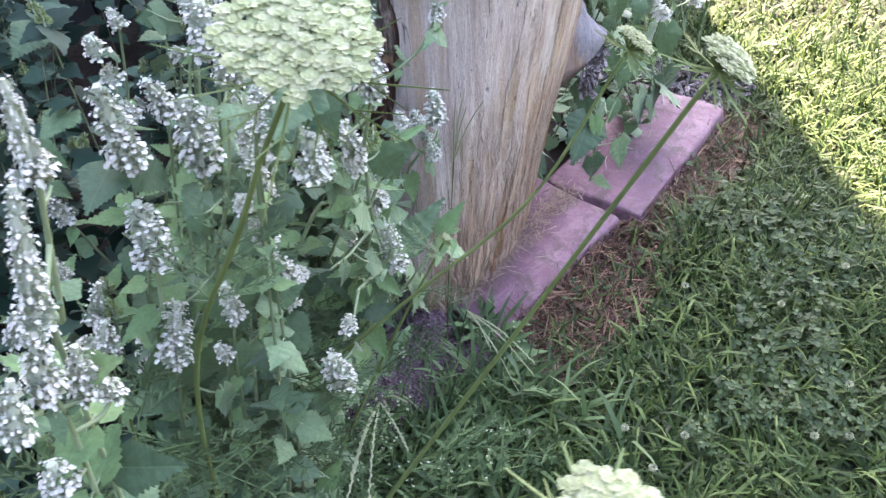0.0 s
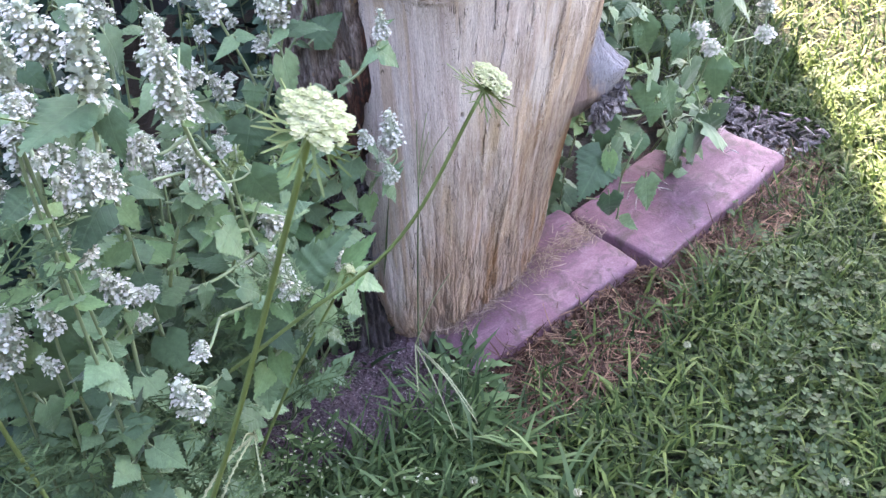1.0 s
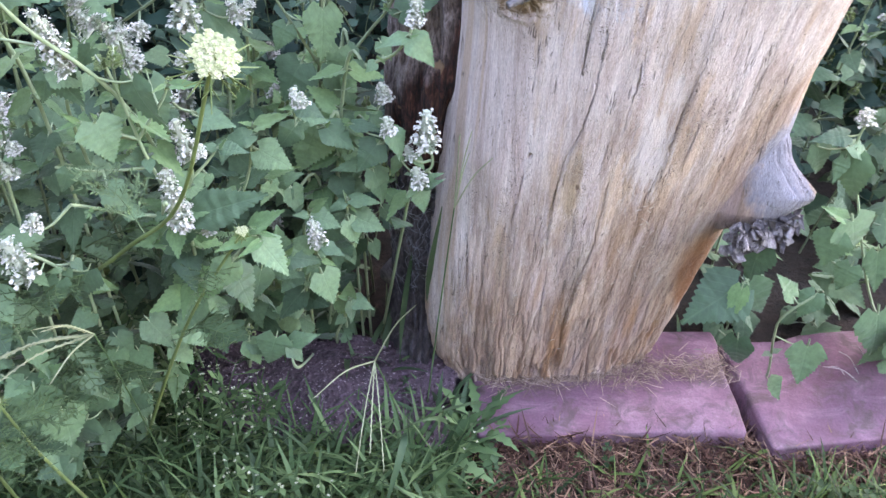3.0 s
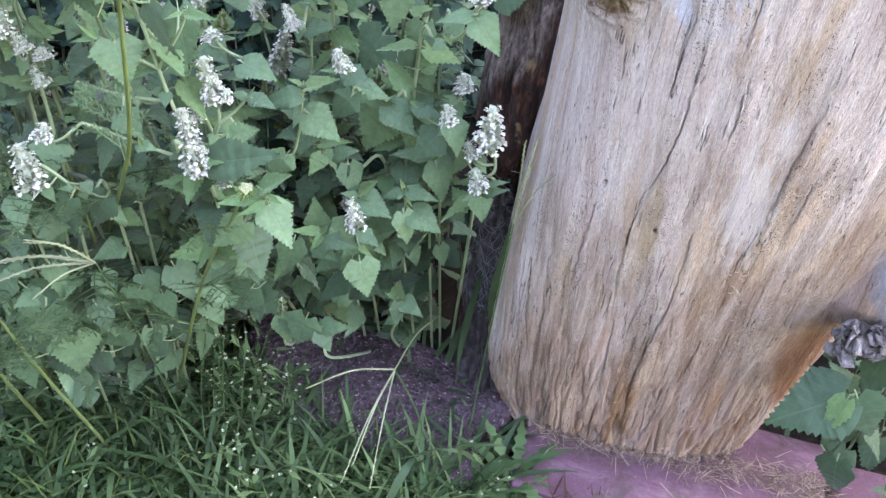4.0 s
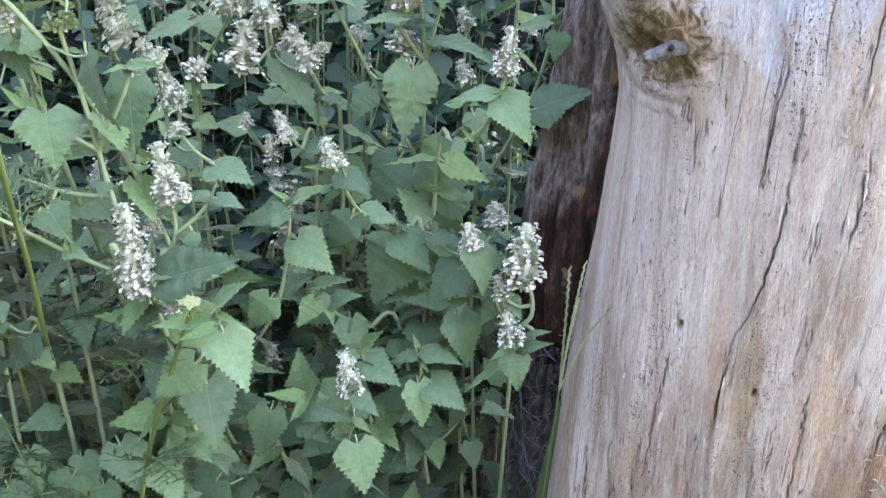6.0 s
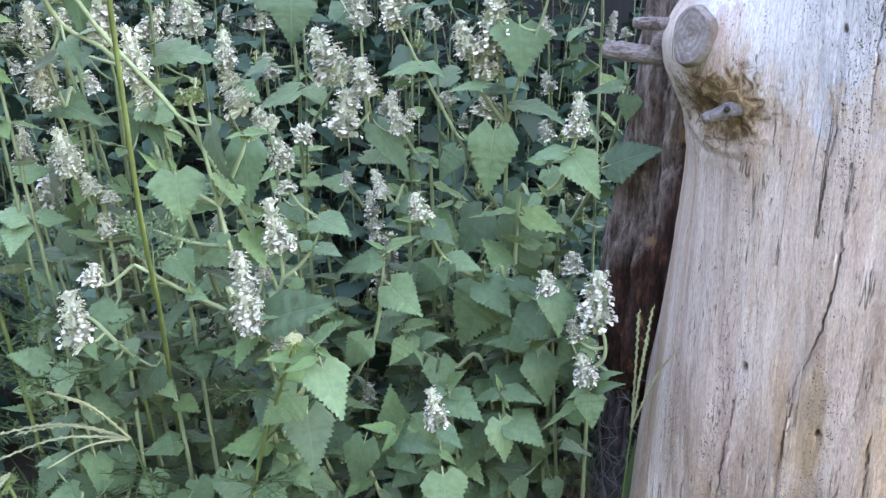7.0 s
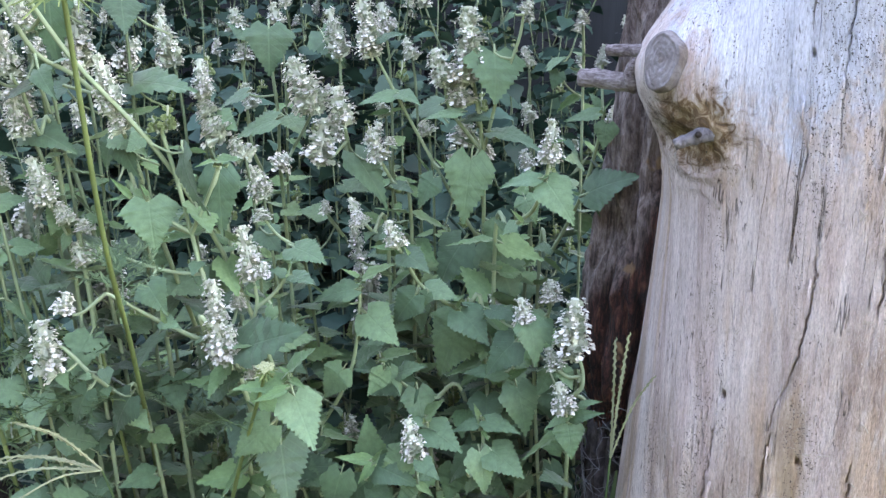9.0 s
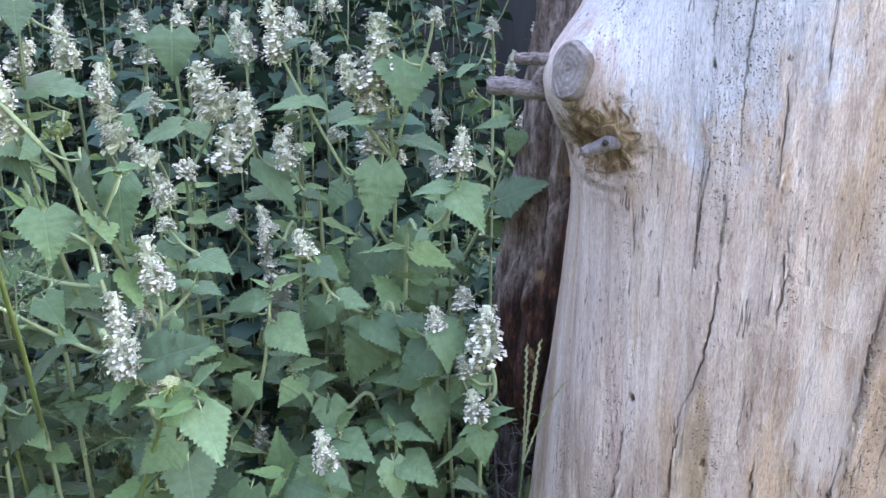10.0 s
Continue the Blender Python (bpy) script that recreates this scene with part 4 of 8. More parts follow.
def stone(name, label, size, at, turn, tilt, mat, seed, chips=0.006, front_drop=0.0):
    rs = np.random.default_rng(seed)
    bm = bmesh.new()
    bmesh.ops.create_cube(bm, size=1.0)
    bmesh.ops.scale(bm, vec=size, verts=bm.verts)
    bmesh.ops.bevel(bm, geom=bm.edges[:], offset=0.006, segments=3, affect="EDGES", profile=0.5)
    bmesh.ops.subdivide_edges(bm, edges=[e for e in bm.edges if e.calc_length() > 0.02], cuts=9, use_grid_fill=True)
    for v in bm.verts:
        q = v.co * 28 + Vector((seed * 3.1, 0, 0))
        v.co += v.normal * (noise.noise(q * 0.35) * chips + noise.noise(q * 1.3) * 0.0030 + noise.noise(q * 4.0) * 0.0011)
        if v.co.z > 0:
            v.co.z -= front_drop * max(0.0, -v.co.y / size[1] + 0.1)
    me = bpy.data.meshes.new(name)
    bm.to_mesh(me)
    bm.free()
    me.materials.append(mat)
    me.polygons.foreach_set("use_smooth", np.full(len(me.polygons), True))
    ob = new(name, me)
    ob.matrix_basis = pose(*at, *tilt, turn)
    return tagged(ob, label, "paver", "edging stones along the bed")


stone("edging_stone", "faded pink concrete edging stone with soil and dry grass", (0.300, 0.150, 0.075), (0.893, 0.495, 0.002), -4.5, (3, -1), PAVER, 1, front_drop=0.006)
stone("edging_stone", "faded pink concrete edging stone under overhanging leaves", (0.335, 0.160, 0.080), (1.222, 0.464, 0.004), 0.5, (2, -1.5), PAVER, 2, front_drop=0.006)
stone("edging_stone", "dark gritty edging stone half buried in soil", (0.300, 0.150, 0.085), (0.575, 0.520, 0.004), -13, (1, 0), GRIT, 3, 0.020, 0.02)

# ---- catnip ----


def leaf_mesh(seed, teeth=7, wide=0.40, fold=0.28, droop=0.35, mat=None, stalk=True):
    """A toothed heart-shaped leaf of length 1 along +y, its face to +z, on a short stalk."""
    rs = random.Random(seed)
    n = teeth * 2
    ss = [i / n for i in range(n + 1)]
    mid, inner, outer = [], [], []
    for i, s in enumerate(ss):
        swell = min(1.0, (s + 0.03) / 0.20) ** 0.55
        w = wide * swell * (1 - max(0.0, (s - 0.12) / 0.88) ** 1.08) * (1 + rs.uniform(-0.05, 0.05))
        y = 0.16 + 0.84 * s
        back = -0.085 * math.exp(-(s / 0.10) ** 2)
        tooth = 0.028 if i % 2 else -0.014
        wo = w + (tooth * (1.15 - 0.6 * s) if 0 < i < n else 0)
        yo = y + back * 1.6 + (0.030 if i % 2 else 0)
        z = -droop * s * s
        mid.append((0, y, z))
        inner.append((w * 0.52, y + back * 0.6, z + fold * w * 0.52 + rs.uniform(-0.014, 0.014)))
        outer.append((max(wo, 0.0), yo, z + fold * w * 0.75 - 0.25 * w * w + rs.uniform(-0.025, 0.025)))
    v, f = [], []
    k = n + 1
    v += mid + inner + outer + [(-x, y, z) for x, y, z in inner] + [(-x, y, z) for x, y, z in outer]
    for i in range(n):
        f += [(i, k + i, k + i + 1, i + 1), (k + i, 2 * k + i, 2 * k + i + 1, k + i + 1)]
        f += [(i + 1, 3 * k + i + 1, 3 * k + i, i), (3 * k + i + 1, 4 * k + i + 1, 4 * k + i, 3 * k + i)]
    b = Build()
    b.add(v, f, 0)
    if stalk:
        b.tube([(0, 0, 0.02), (0, 0.09, 0.015), (0, 0.18, -0.005)], 0.022, 0.016, 4, 1, False)
    return b.mesh("catnip_leaf", [mat or LEAF, STEM])


LEAVES = [leaf_mesh(i, 11 + i % 3, (0.42, 0.39, 0.45, 0.41)[i % 4], (0.14, 0.24, 0.06, 0.18)[i % 4], (0.16, 0.04, 0.28, 0.36)[i % 4]) for i in range(8)]
SIMPLE = [leaf_mesh(50 + i, 4, (0.42, 0.39, 0.45)[i], (0.22, 0.38, 0.12)[i], (0.16, 0.04, 0.28)[i], stalk=False) for i in range(3)]
YOUNG = [leaf_mesh(20 + i, 7, 0.32, 0.45, -0.05, FRESH) for i in range(3)]


def spike_mesh(seed, whorls, florets, fade=0.0, closed=False):
    """A flower spike 1 unit = 1 m, along +z: whorls of little calyces with white lipped flowers."""
    rs = random.Random(seed)
    b = Build()
    step = 0.0058
    top = whorls * step
    b.tube([(0, 0, -0.004), (0, 0, top)], 0.0011, 0.0007, 5, 0, False)
    if not closed:
        b.tube([(0, 0, top * (k / 8)) for k in range(9)], 0.0036, 0.0022, 8, 0, True, 0.28)
    for w in range(whorls):
        u = w / max(whorls - 1, 1)
        z0 = w * step
        size = (1.0 - 0.42 * u) * (0.85 if closed else 1.0)
        for k in range(int(florets * (1.05 - 0.35 * u))):
            a = rs.uniform(0, 6.283)
            el = rs.uniform(0.15, 0.9) + 0.35 * u
            d = Vector((math.cos(a) * math.cos(el), math.sin(a) * math.cos(el), math.sin(el)))
            o = Vector((math.cos(a), math.sin(a), 0)) * 0.0012 + Vector((0, 0, z0 + rs.uniform(-0.002, 0.002)))
            ln = rs.uniform(0.0050, 0.0074) * size
            s = d.orthogonal().normalized()
            t2 = d.cross(s)
            mouth = o + d * ln
            ring = [mouth + (s * math.cos(q) + t2 * math.sin(q)) * 0.0021 * size for q in (0, 1.571, 3.142, 4.712)]
            b.add([o, *ring], [(0, 2, 1), (0, 3, 2), (0, 4, 3), (0, 1, 4)], 2 if closed else 0)
            if closed or rs.random() < fade:
                continue
            side = UP.cross(d)
            side = (side if side.length > 0.01 else s).normalized()
            lip = d.cross(side).normalized()
            if lip.z > 0:
                lip = -lip
            m = mouth + d * 0.0010
            e = 0.0019 * size * rs.uniform(0.7, 1.3)
            low = [m, m + side * e * 0.8 + lip * e * 0.5 + d * e * 0.8, m + lip * e * 1.35 + d * e * 0.9 + side * e * 0.35, m + lip * e * 1.35 + d * e * 0.9 - side * e * 0.35, m - side * e * 0.8 + lip * e * 0.5 + d * e * 0.8]
            b.add(low, [(0, 1, 2), (0, 2, 3), (0, 3, 4)], 1)
            b.add([m - lip * e * 0.1, m + side * e * 0.55 - lip * e * 0.55 + d * e * 0.7, m - lip * e * 1.0 + d * e * 0.9, m - side * e * 0.55 - lip * e * 0.55 + d * e * 0.7], [(0, 1, 2), (0, 2, 3)], 1)
    return b.mesh("catnip_spike", [CALYX, PETAL, BUD], False), top


SPIKES = [spike_mesh(40 + i, 4 + i % 6, 24, (0.10, 0.35, 0.20, 0.45)[i % 4]) for i in range(12)]
BUDS = [spike_mesh(70 + i, 3, 20, 0, True) for i in range(3)]
CLUSTERS = [spike_mesh(80 + i, 2, 26, (0.1, 0.45)[i % 2]) for i in range(4)]

rp = random.Random(11)


def aim(at, along, face, size, roll=0.0):
    """A pose with +y along, +z towards face, and a scale."""
    y = Vector(along).normalized()
    z = Vector(face)
    z = (z - y * z.dot(y))
    z = z.normalized() if z.length > 1e-4 else y.orthogonal().normalized()
    x = y.cross(z)
    M = Matrix((x, y, z)).transposed().to_4x4() @ Matrix.Rotation(roll, 4, "Y") @ Matrix.Scale(size, 4)
    M.translation = at
    return M


def upright(at, along, size, spin=0.0):
    z = Vector(along).normalized()
    x = z.orthogonal().normalized()
    M = Matrix((x, z.cross(x), z)).transposed().to_4x4() @ Matrix.Rotation(spin, 4, "Z") @ Matrix.Scale(size, 4)
    M.translation = at
    return M


def clear_of_trunk(q):
    return not ((0.66 < q.x < 1.03 and 0.455 < q.y < 0.72) or (0.685 < q.x < 0.975 and q.y > 0.36 and q.y < 0.72))


CROWD = None  # while set, leaves are gathered here and joined


def leaf_at(plant, at, heading, size, droop, young=False):
    """Hangs one leaf from a node: heading in the plan, droop in radians below level."""
    along = Vector((math.cos(heading) * math.cos(droop), math.sin(heading) * math.cos(droop), -math.sin(droop)))
    face = UP + Vector((rp.uniform(-0.5, 0.5), rp.uniform(-0.6, 0.25), 0))
    if CROWD is None and not clear_of_trunk(Vector(at) + along * size * 0.8):
        return
    tip = Vector(at) + along * size
    if CROWD is None and 0.40 < tip.x < 0.70 and tip.y < 0.57 and tip.z < 0.12:
        return  # the dark stone lies open
    if CROWD is None and 0.612 < tip.x < 0.73 and tip.y > 0.42 and tip.z < 0.265:
        return  # and so does the rotten wood
    me = rp.choice(SIMPLE if CROWD is not None else YOUNG if young else LEAVES)
    if CROWD is not None:
        CROWD.append((me, Matrix.Translation(-plant.location) @ aim(at, along, face, size, rp.uniform(-0.6, 0.6))))
        return
    part("leaf", me, plant, "", Matrix.Translation(-plant.location) @ aim(at, along, face, size, rp.uniform(-0.6, 0.6)))


def spike_at(plant, at, along, length, buds=False):
    me, top = rp.choice(BUDS) if buds else min(rp.sample(SPIKES, 6), key=lambda q: abs(q[1] - length))
    scale = max(0.75, min(1.4, length / top)) if length else 1.0
    part("flower_spike", me, plant, "", Matrix.Translation(-plant.location) @ upright(at, along, scale, rp.uniform(0, 6)))


def clothe(plant, line, leaf, first=0.0, step=0.034, top_leaf=0.45, lower=1.25):
    """Opposite leaf pairs, each pair crosswise to the next, from first along the line."""
    lens = [0.0]
    for a, b in zip(line, line[1:]):
        lens.append(lens[-1] + (b - a).length)
    total, at, turn = lens[-1], first, rp.uniform(0, 3.14)
    while at < total - 0.008:
        k = max(i for i, s in enumerate(lens) if s <= at)
        k = min(k, len(line) - 2)
        u = (at - lens[k]) / max(lens[k + 1] - lens[k], 1e-6)
        q = line[k].lerp(line[k + 1], u)
        share = at / total
        size = leaf * (lower + (top_leaf - lower) * share ** 1.6)
        for side in (0, math.pi):
            if rp.random() < 0.9:
                leaf_at(plant, q, turn + side + rp.uniform(-0.3, 0.3), size * rp.uniform(0.8, 1.15), rp.uniform(-0.5, 0.75), share > 0.84)
        turn += math.pi / 2 + rp.uniform(-0.2, 0.2)
        at += step * rp.uniform(0.8, 1.2) * (1.15 - 0.35 * share)


PLANT_LABEL = "green catnip plant with toothed leaves and white flowers"


def catnip(foot, tops, spike, leaf, branches=2, label=PLANT_LABEL, step=0.034):
    """One stem from the soil through the points of its visible upper part, clothed with leaves; a spike at its tip."""
    if CROWD is None and len(tops) > 1:  # the foot follows from the lean of the upper stem
        q, w = Vector(tops[0]), Vector(tops[1])
        rise = max(w.z - q.z, 0.02)
        fx = q.x + max(-0.35, min(0.35, (q.x - w.x) / rise)) * q.z * 0.5
        foot = (fx, max(foot[1], q.y + max(-0.1, min(0.35, (q.y - w.y) / rise)) * q.z * 0.5))
    if CROWD is None and 0.42 < foot[0] < 0.73 and 0.40 < foot[1] < 0.63:  # rooted behind the dark stone
        foot = (foot[0], 0.63 + rp.uniform(0, 0.05))
    z0 = float(ground_height(np.array(foot[0]), np.array(foot[1]))) - 0.004
    plant = tagged(empty("catnip_plant", (foot[0], foot[1], z0)), label, "plant", "catnip plants in the bed")
    ctrl = [Vector((foot[0], foot[1], z0))] + [Vector(q) for q in tops]
    line = curve_points(ctrl, 5 * len(ctrl))
    b = Build()
    b.tube(line, 0.0015 if CROWD is None else 0.0010, 0.0013 if CROWD is None else 0.0008, 6, 0, False)
    total = sum((q - w).length for q, w in zip(line, line[1:]))
    clothe(plant, line, leaf, 0.05 if total > 0.2 else 0.02, step)
    tip = line[-1]
    lead = (line[-1] - line[-3]).normalized()
    for _ in range(branches):
        k = rp.randrange(int(len(line) * 0.45), int(len(line) * 0.85))
        a = rp.uniform(0, 6.283)
        out = Vector((math.cos(a), math.sin(a), 0))
        ln = rp.uniform(0.035, 0.075)
        if not clear_of_trunk(line[k] + out * ln):
            continue
        twig = curve_points([line[k], line[k] + out * ln * 0.45 + UP * ln * 0.35, line[k] + out * ln * 0.75 + UP * ln * 0.95], 7)
        b.tube(twig, 0.0015, 0.0011, 5, 0, False)
        clothe(plant, twig, leaf * 0.72, ln * 0.4, 0.026, 0.5, 1.0)
        kind = rp.random()
        if kind < (0.45 if CROWD is None else 0.2):
            spike_at(plant, twig[-1], UP + out * 0.4, rp.uniform(0.012, 0.026))
        elif kind < 0.75:
            spike_at(plant, twig[-1], UP + out * 0.4, 0, True)
        if kind > 0.45:
            for q in range(4):
                leaf_at(plant, twig[-1], a + q * 1.571, leaf * rp.uniform(0.35, 0.6), rp.uniform(-0.7, 0.1), True)
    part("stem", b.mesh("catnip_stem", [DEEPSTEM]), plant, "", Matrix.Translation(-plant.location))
    if spike > 0.008:
        spike_at(plant, tip, lead + UP * 0.3, spike)
        for back in (0.012, 0.026):
            if spike > 0.024 and rp.random() < 0.75:
                me, _ = rp.choice(CLUSTERS)
                part("flower_spike", me, plant, "", Matrix.Translation(-plant.location) @ upright(tip - lead * back, lead, 1.0, rp.uniform(0, 6)))
    else:
        spike_at(plant, tip, UP, 0, True)
        for a in (0, 1.57, 3.14, 4.71):
            leaf_at(plant, tip - lead * 0.004, a + 0.4, leaf * rp.uniform(0.55, 0.9), rp.uniform(-0.45, 0.15), True)
    return plant


def sprig(label, stem, spikes=(), leaves=(), more=(), twigs=(), face=(0.28, -0.60, 0.76)):
    """A stem rooted in the bed through its visible points, with its side twigs, flower spikes (base, tip, width, kind) and leaves (foot, tip, width, young)."""
    low = Vector(stem[0])
    bed = 0.40 < low.x < 0.74
    foot = Vector((low.x + rp.uniform(-0.02, 0.02), max(low.y + 0.03, 0.60) if bed else low.y + 0.06, 0))
    foot.z = float(ground_height(np.array(foot.x), np.array(foot.y))) - 0.004
    plant = tagged(empty("catnip_plant", foot), label, "plant", "catnip plants in the bed")
    back = Matrix.Translation(-foot)

    def shoot(name, points, n, r0, r1, mat=STEM):
        b = Build()
        run = curve_points(points, n)
        b.tube(run, r0, r1, 6, 0, False)
        part(name, b.mesh("catnip_" + name, [mat]), plant, "", back)
        return run

    line = shoot("stem", [foot] + [Vector(q) for q in stem], 6 * (len(stem) + 1), 0.0017, 0.0012)
    clothe(plant, line[:11], 0.034, 0.05, 0.026 if low.x > 0.42 else 0.045, 1.0, 1.15)
    clothe(plant, line[10:], 0.017, 0.03, 0.10, 0.45, 0.9)
    near = list(line)
    for tw in twigs:
        near += shoot("twig", [Vector(q) for q in tw], 5 * len(tw), 0.0014, 0.0010)
    for base_at, tip, wide, kind in spikes:
        o, e = Vector(base_at), Vector(tip)
        n = min(near, key=lambda w: (w - o).length)
        gap = (n - o).length
        if gap > 0.035:  # on a branch of its own that rises among the leaves behind
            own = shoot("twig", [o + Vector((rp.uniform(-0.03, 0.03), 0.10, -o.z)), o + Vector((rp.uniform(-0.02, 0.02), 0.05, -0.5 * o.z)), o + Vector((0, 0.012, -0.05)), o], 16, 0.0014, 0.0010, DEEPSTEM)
            clothe(plant, own[:11], 0.034, 0.08, 0.036, 0.5, 1.15)
        elif gap > 0.004:
            shoot("twig", [n, n.lerp(o, 0.6) - UP * 0.2 * gap, o], 6, 0.0012, 0.0009)
        ln = (e - o).length
        me, top = min(BUDS if kind == "bud" else rp.sample(SPIKES, 7), key=lambda q: abs(q[1] - ln * 0.9))
        M = upright(o, e - o, 1.0, rp.uniform(0, 6)) @ Matrix.Diagonal((wide / 0.0165, wide / 0.0165, ln / (top + 0.004), 1))
        part("flower_spike", me, plant, "", back @ M)
        if kind == "open" and ln > 0.02:
            part("flower_spike", rp.choice(CLUSTERS)[0], plant, "", back @ upright(o - (e - o) * 0.12, e - o, 0.8, rp.uniform(0, 6)))
    for foot_at, tip, wide, young in (*leaves, *more):
        f, e = Vector(foot_at), Vector(tip)
        n = min(near, key=lambda w: (w - f).length)
        gap = (n - f).length
        size, along = (e - f).length / 0.84, (e - f).normalized()
        turn = Vector(face) + Vector((rp.uniform(-0.3, 0.3), rp.uniform(-0.15, 0.2), rp.uniform(-0.2, 0.2)))
        M = aim(f - along * size * 0.16, along, turn, size, rp.uniform(-0.2, 0.2)) @ Matrix.Diagonal((wide / 0.86, 1, 1, 1))
        part("leaf", rp.choice(YOUNG if young else LEAVES), plant, "", back @ M)
        if gap > 0.04:
            n = f + Vector((rp.uniform(-0.01, 0.01), 0.035, -0.02))
        if gap > 0.003:
            shoot("leaf_stalk", [n, n.lerp(f, 0.6) - UP * 0.1 * (n - f).length, f], 6, 0.0009, 0.0007)
    return plant


# the front of the stand, stem by stem
sprig("catnip stem crowned with a star of pale young leaves", [(0.465, 0.420, 0.254), (0.487, 0.395, 0.296), (0.509, 0.375, 0.329), (0.522, 0.366, 0.351), (0.528, 0.362, 0.366)],
    spikes=[
        ((0.529, 0.360, 0.366), (0.530, 0.360, 0.372), 0.0083, 'bud')],
    leaves=[
        ((0.531, 0.358, 0.372), (0.556, 0.349, 0.393), 0.62, 1), ((0.528, 0.356, 0.365), (0.501, 0.344, 0.360), 0.55, 1), ((0.532, 0.354, 0.373), (0.527, 0.351, 0.378), 0.50, 1),
        ((0.536, 0.352, 0.370), (0.548, 0.348, 0.368), 0.50, 1), ((0.534, 0.358, 0.358), (0.555, 0.346, 0.333), 0.80, 0), ((0.510, 0.368, 0.331), (0.489, 0.356, 0.309), 0.78, 0),
        ((0.509, 0.381, 0.313), (0.523, 0.369, 0.278), 0.85, 0), ((0.534, 0.348, 0.365), (0.518, 0.340, 0.357), 0.45, 1)])
sprig("catnip stem crowned with a star of pale young leaves", [(0.470, 0.485, 0.258), (0.485, 0.475, 0.286), (0.502, 0.468, 0.312), (0.516, 0.460, 0.339), (0.524, 0.454, 0.371), (0.527, 0.451, 0.405)],
    spikes=[
        ((0.528, 0.449, 0.405), (0.529, 0.449, 0.412), 0.0094, 'bud')],
    leaves=[
        ((0.533, 0.446, 0.408), (0.562, 0.437, 0.423), 0.50, 1), ((0.527, 0.446, 0.409), (0.517, 0.442, 0.414), 0.50, 1), ((0.527, 0.444, 0.401), (0.496, 0.433, 0.396), 0.50, 0),
        ((0.532, 0.451, 0.383), (0.559, 0.441, 0.370), 0.85, 0), ((0.511, 0.456, 0.338), (0.497, 0.447, 0.316), 0.85, 0), ((0.520, 0.448, 0.389), (0.509, 0.444, 0.386), 0.45, 0),
        ((0.520, 0.451, 0.396), (0.500, 0.443, 0.385), 0.50, 0), ((0.484, 0.471, 0.276), (0.472, 0.465, 0.263), 0.80, 0), ((0.517, 0.466, 0.342), (0.540, 0.459, 0.359), 0.60, 0)])
sprig("catnip stem crowned with a star of pale young leaves", [(0.582, 0.520, 0.295), (0.560, 0.505, 0.308), (0.548, 0.490, 0.318), (0.539, 0.480, 0.330), (0.530, 0.476, 0.341)],
    spikes=[
        ((0.533, 0.472, 0.342), (0.531, 0.472, 0.350), 0.0108, 'bud')],
    leaves=[
        ((0.537, 0.470, 0.346), (0.566, 0.462, 0.357), 0.50, 1), ((0.538, 0.466, 0.338), (0.529, 0.459, 0.320), 0.75, 0), ((0.546, 0.474, 0.335), (0.562, 0.469, 0.348), 0.80, 0),
        ((0.529, 0.472, 0.349), (0.512, 0.466, 0.351), 0.55, 0), ((0.539, 0.474, 0.338), (0.553, 0.468, 0.326), 0.60, 0), ((0.552, 0.486, 0.320), (0.539, 0.479, 0.306), 0.80, 0),
        ((0.555, 0.486, 0.320), (0.567, 0.476, 0.296), 0.80, 0)])
sprig("catnip stem crowned with a star of pale young leaves", [(0.511, 0.470, 0.223), (0.528, 0.452, 0.257), (0.544, 0.438, 0.282)],
    spikes=[
        ((0.545, 0.435, 0.282), (0.545, 0.435, 0.289), 0.0105, 'bud')],
    leaves=[
        ((0.543, 0.441, 0.285), (0.543, 0.431, 0.319), 0.62, 0), ((0.545, 0.431, 0.287), (0.524, 0.423, 0.288), 0.50, 1), ((0.548, 0.436, 0.282), (0.579, 0.427, 0.283), 0.70, 0),
        ((0.550, 0.426, 0.286), (0.543, 0.421, 0.274), 0.60, 1), ((0.550, 0.432, 0.287), (0.557, 0.429, 0.299), 0.45, 1), ((0.535, 0.446, 0.263), (0.521, 0.438, 0.246), 0.80, 0),
        ((0.540, 0.446, 0.260), (0.561, 0.439, 0.254), 0.80, 0)])
sprig("catnip stem with a dense cream-white flower spike", [(0.599, 0.500, 0.366), (0.586, 0.490, 0.381), (0.564, 0.471, 0.401), (0.563, 0.445, 0.425), (0.566, 0.425, 0.440)],
    spikes=[
        ((0.569, 0.420, 0.440), (0.561, 0.420, 0.458), 0.0124, 'open')],
    leaves=[
        ((0.564, 0.424, 0.437), (0.551, 0.419, 0.437), 0.50, 1), ((0.566, 0.436, 0.432), (0.586, 0.429, 0.428), 0.80, 0), ((0.562, 0.464, 0.397), (0.547, 0.455, 0.377), 0.85, 0),
        ((0.564, 0.476, 0.399), (0.589, 0.469, 0.400), 0.70, 0), ((0.588, 0.481, 0.385), (0.613, 0.471, 0.370), 0.85, 0), ((0.580, 0.506, 0.371), (0.561, 0.494, 0.329), 0.85, 0),
        ((0.588, 0.476, 0.389), (0.592, 0.474, 0.396), 0.50, 1), ((0.570, 0.436, 0.431), (0.567, 0.433, 0.438), 0.40, 1), ((0.570, 0.466, 0.399), (0.566, 0.462, 0.388), 0.70, 0)])
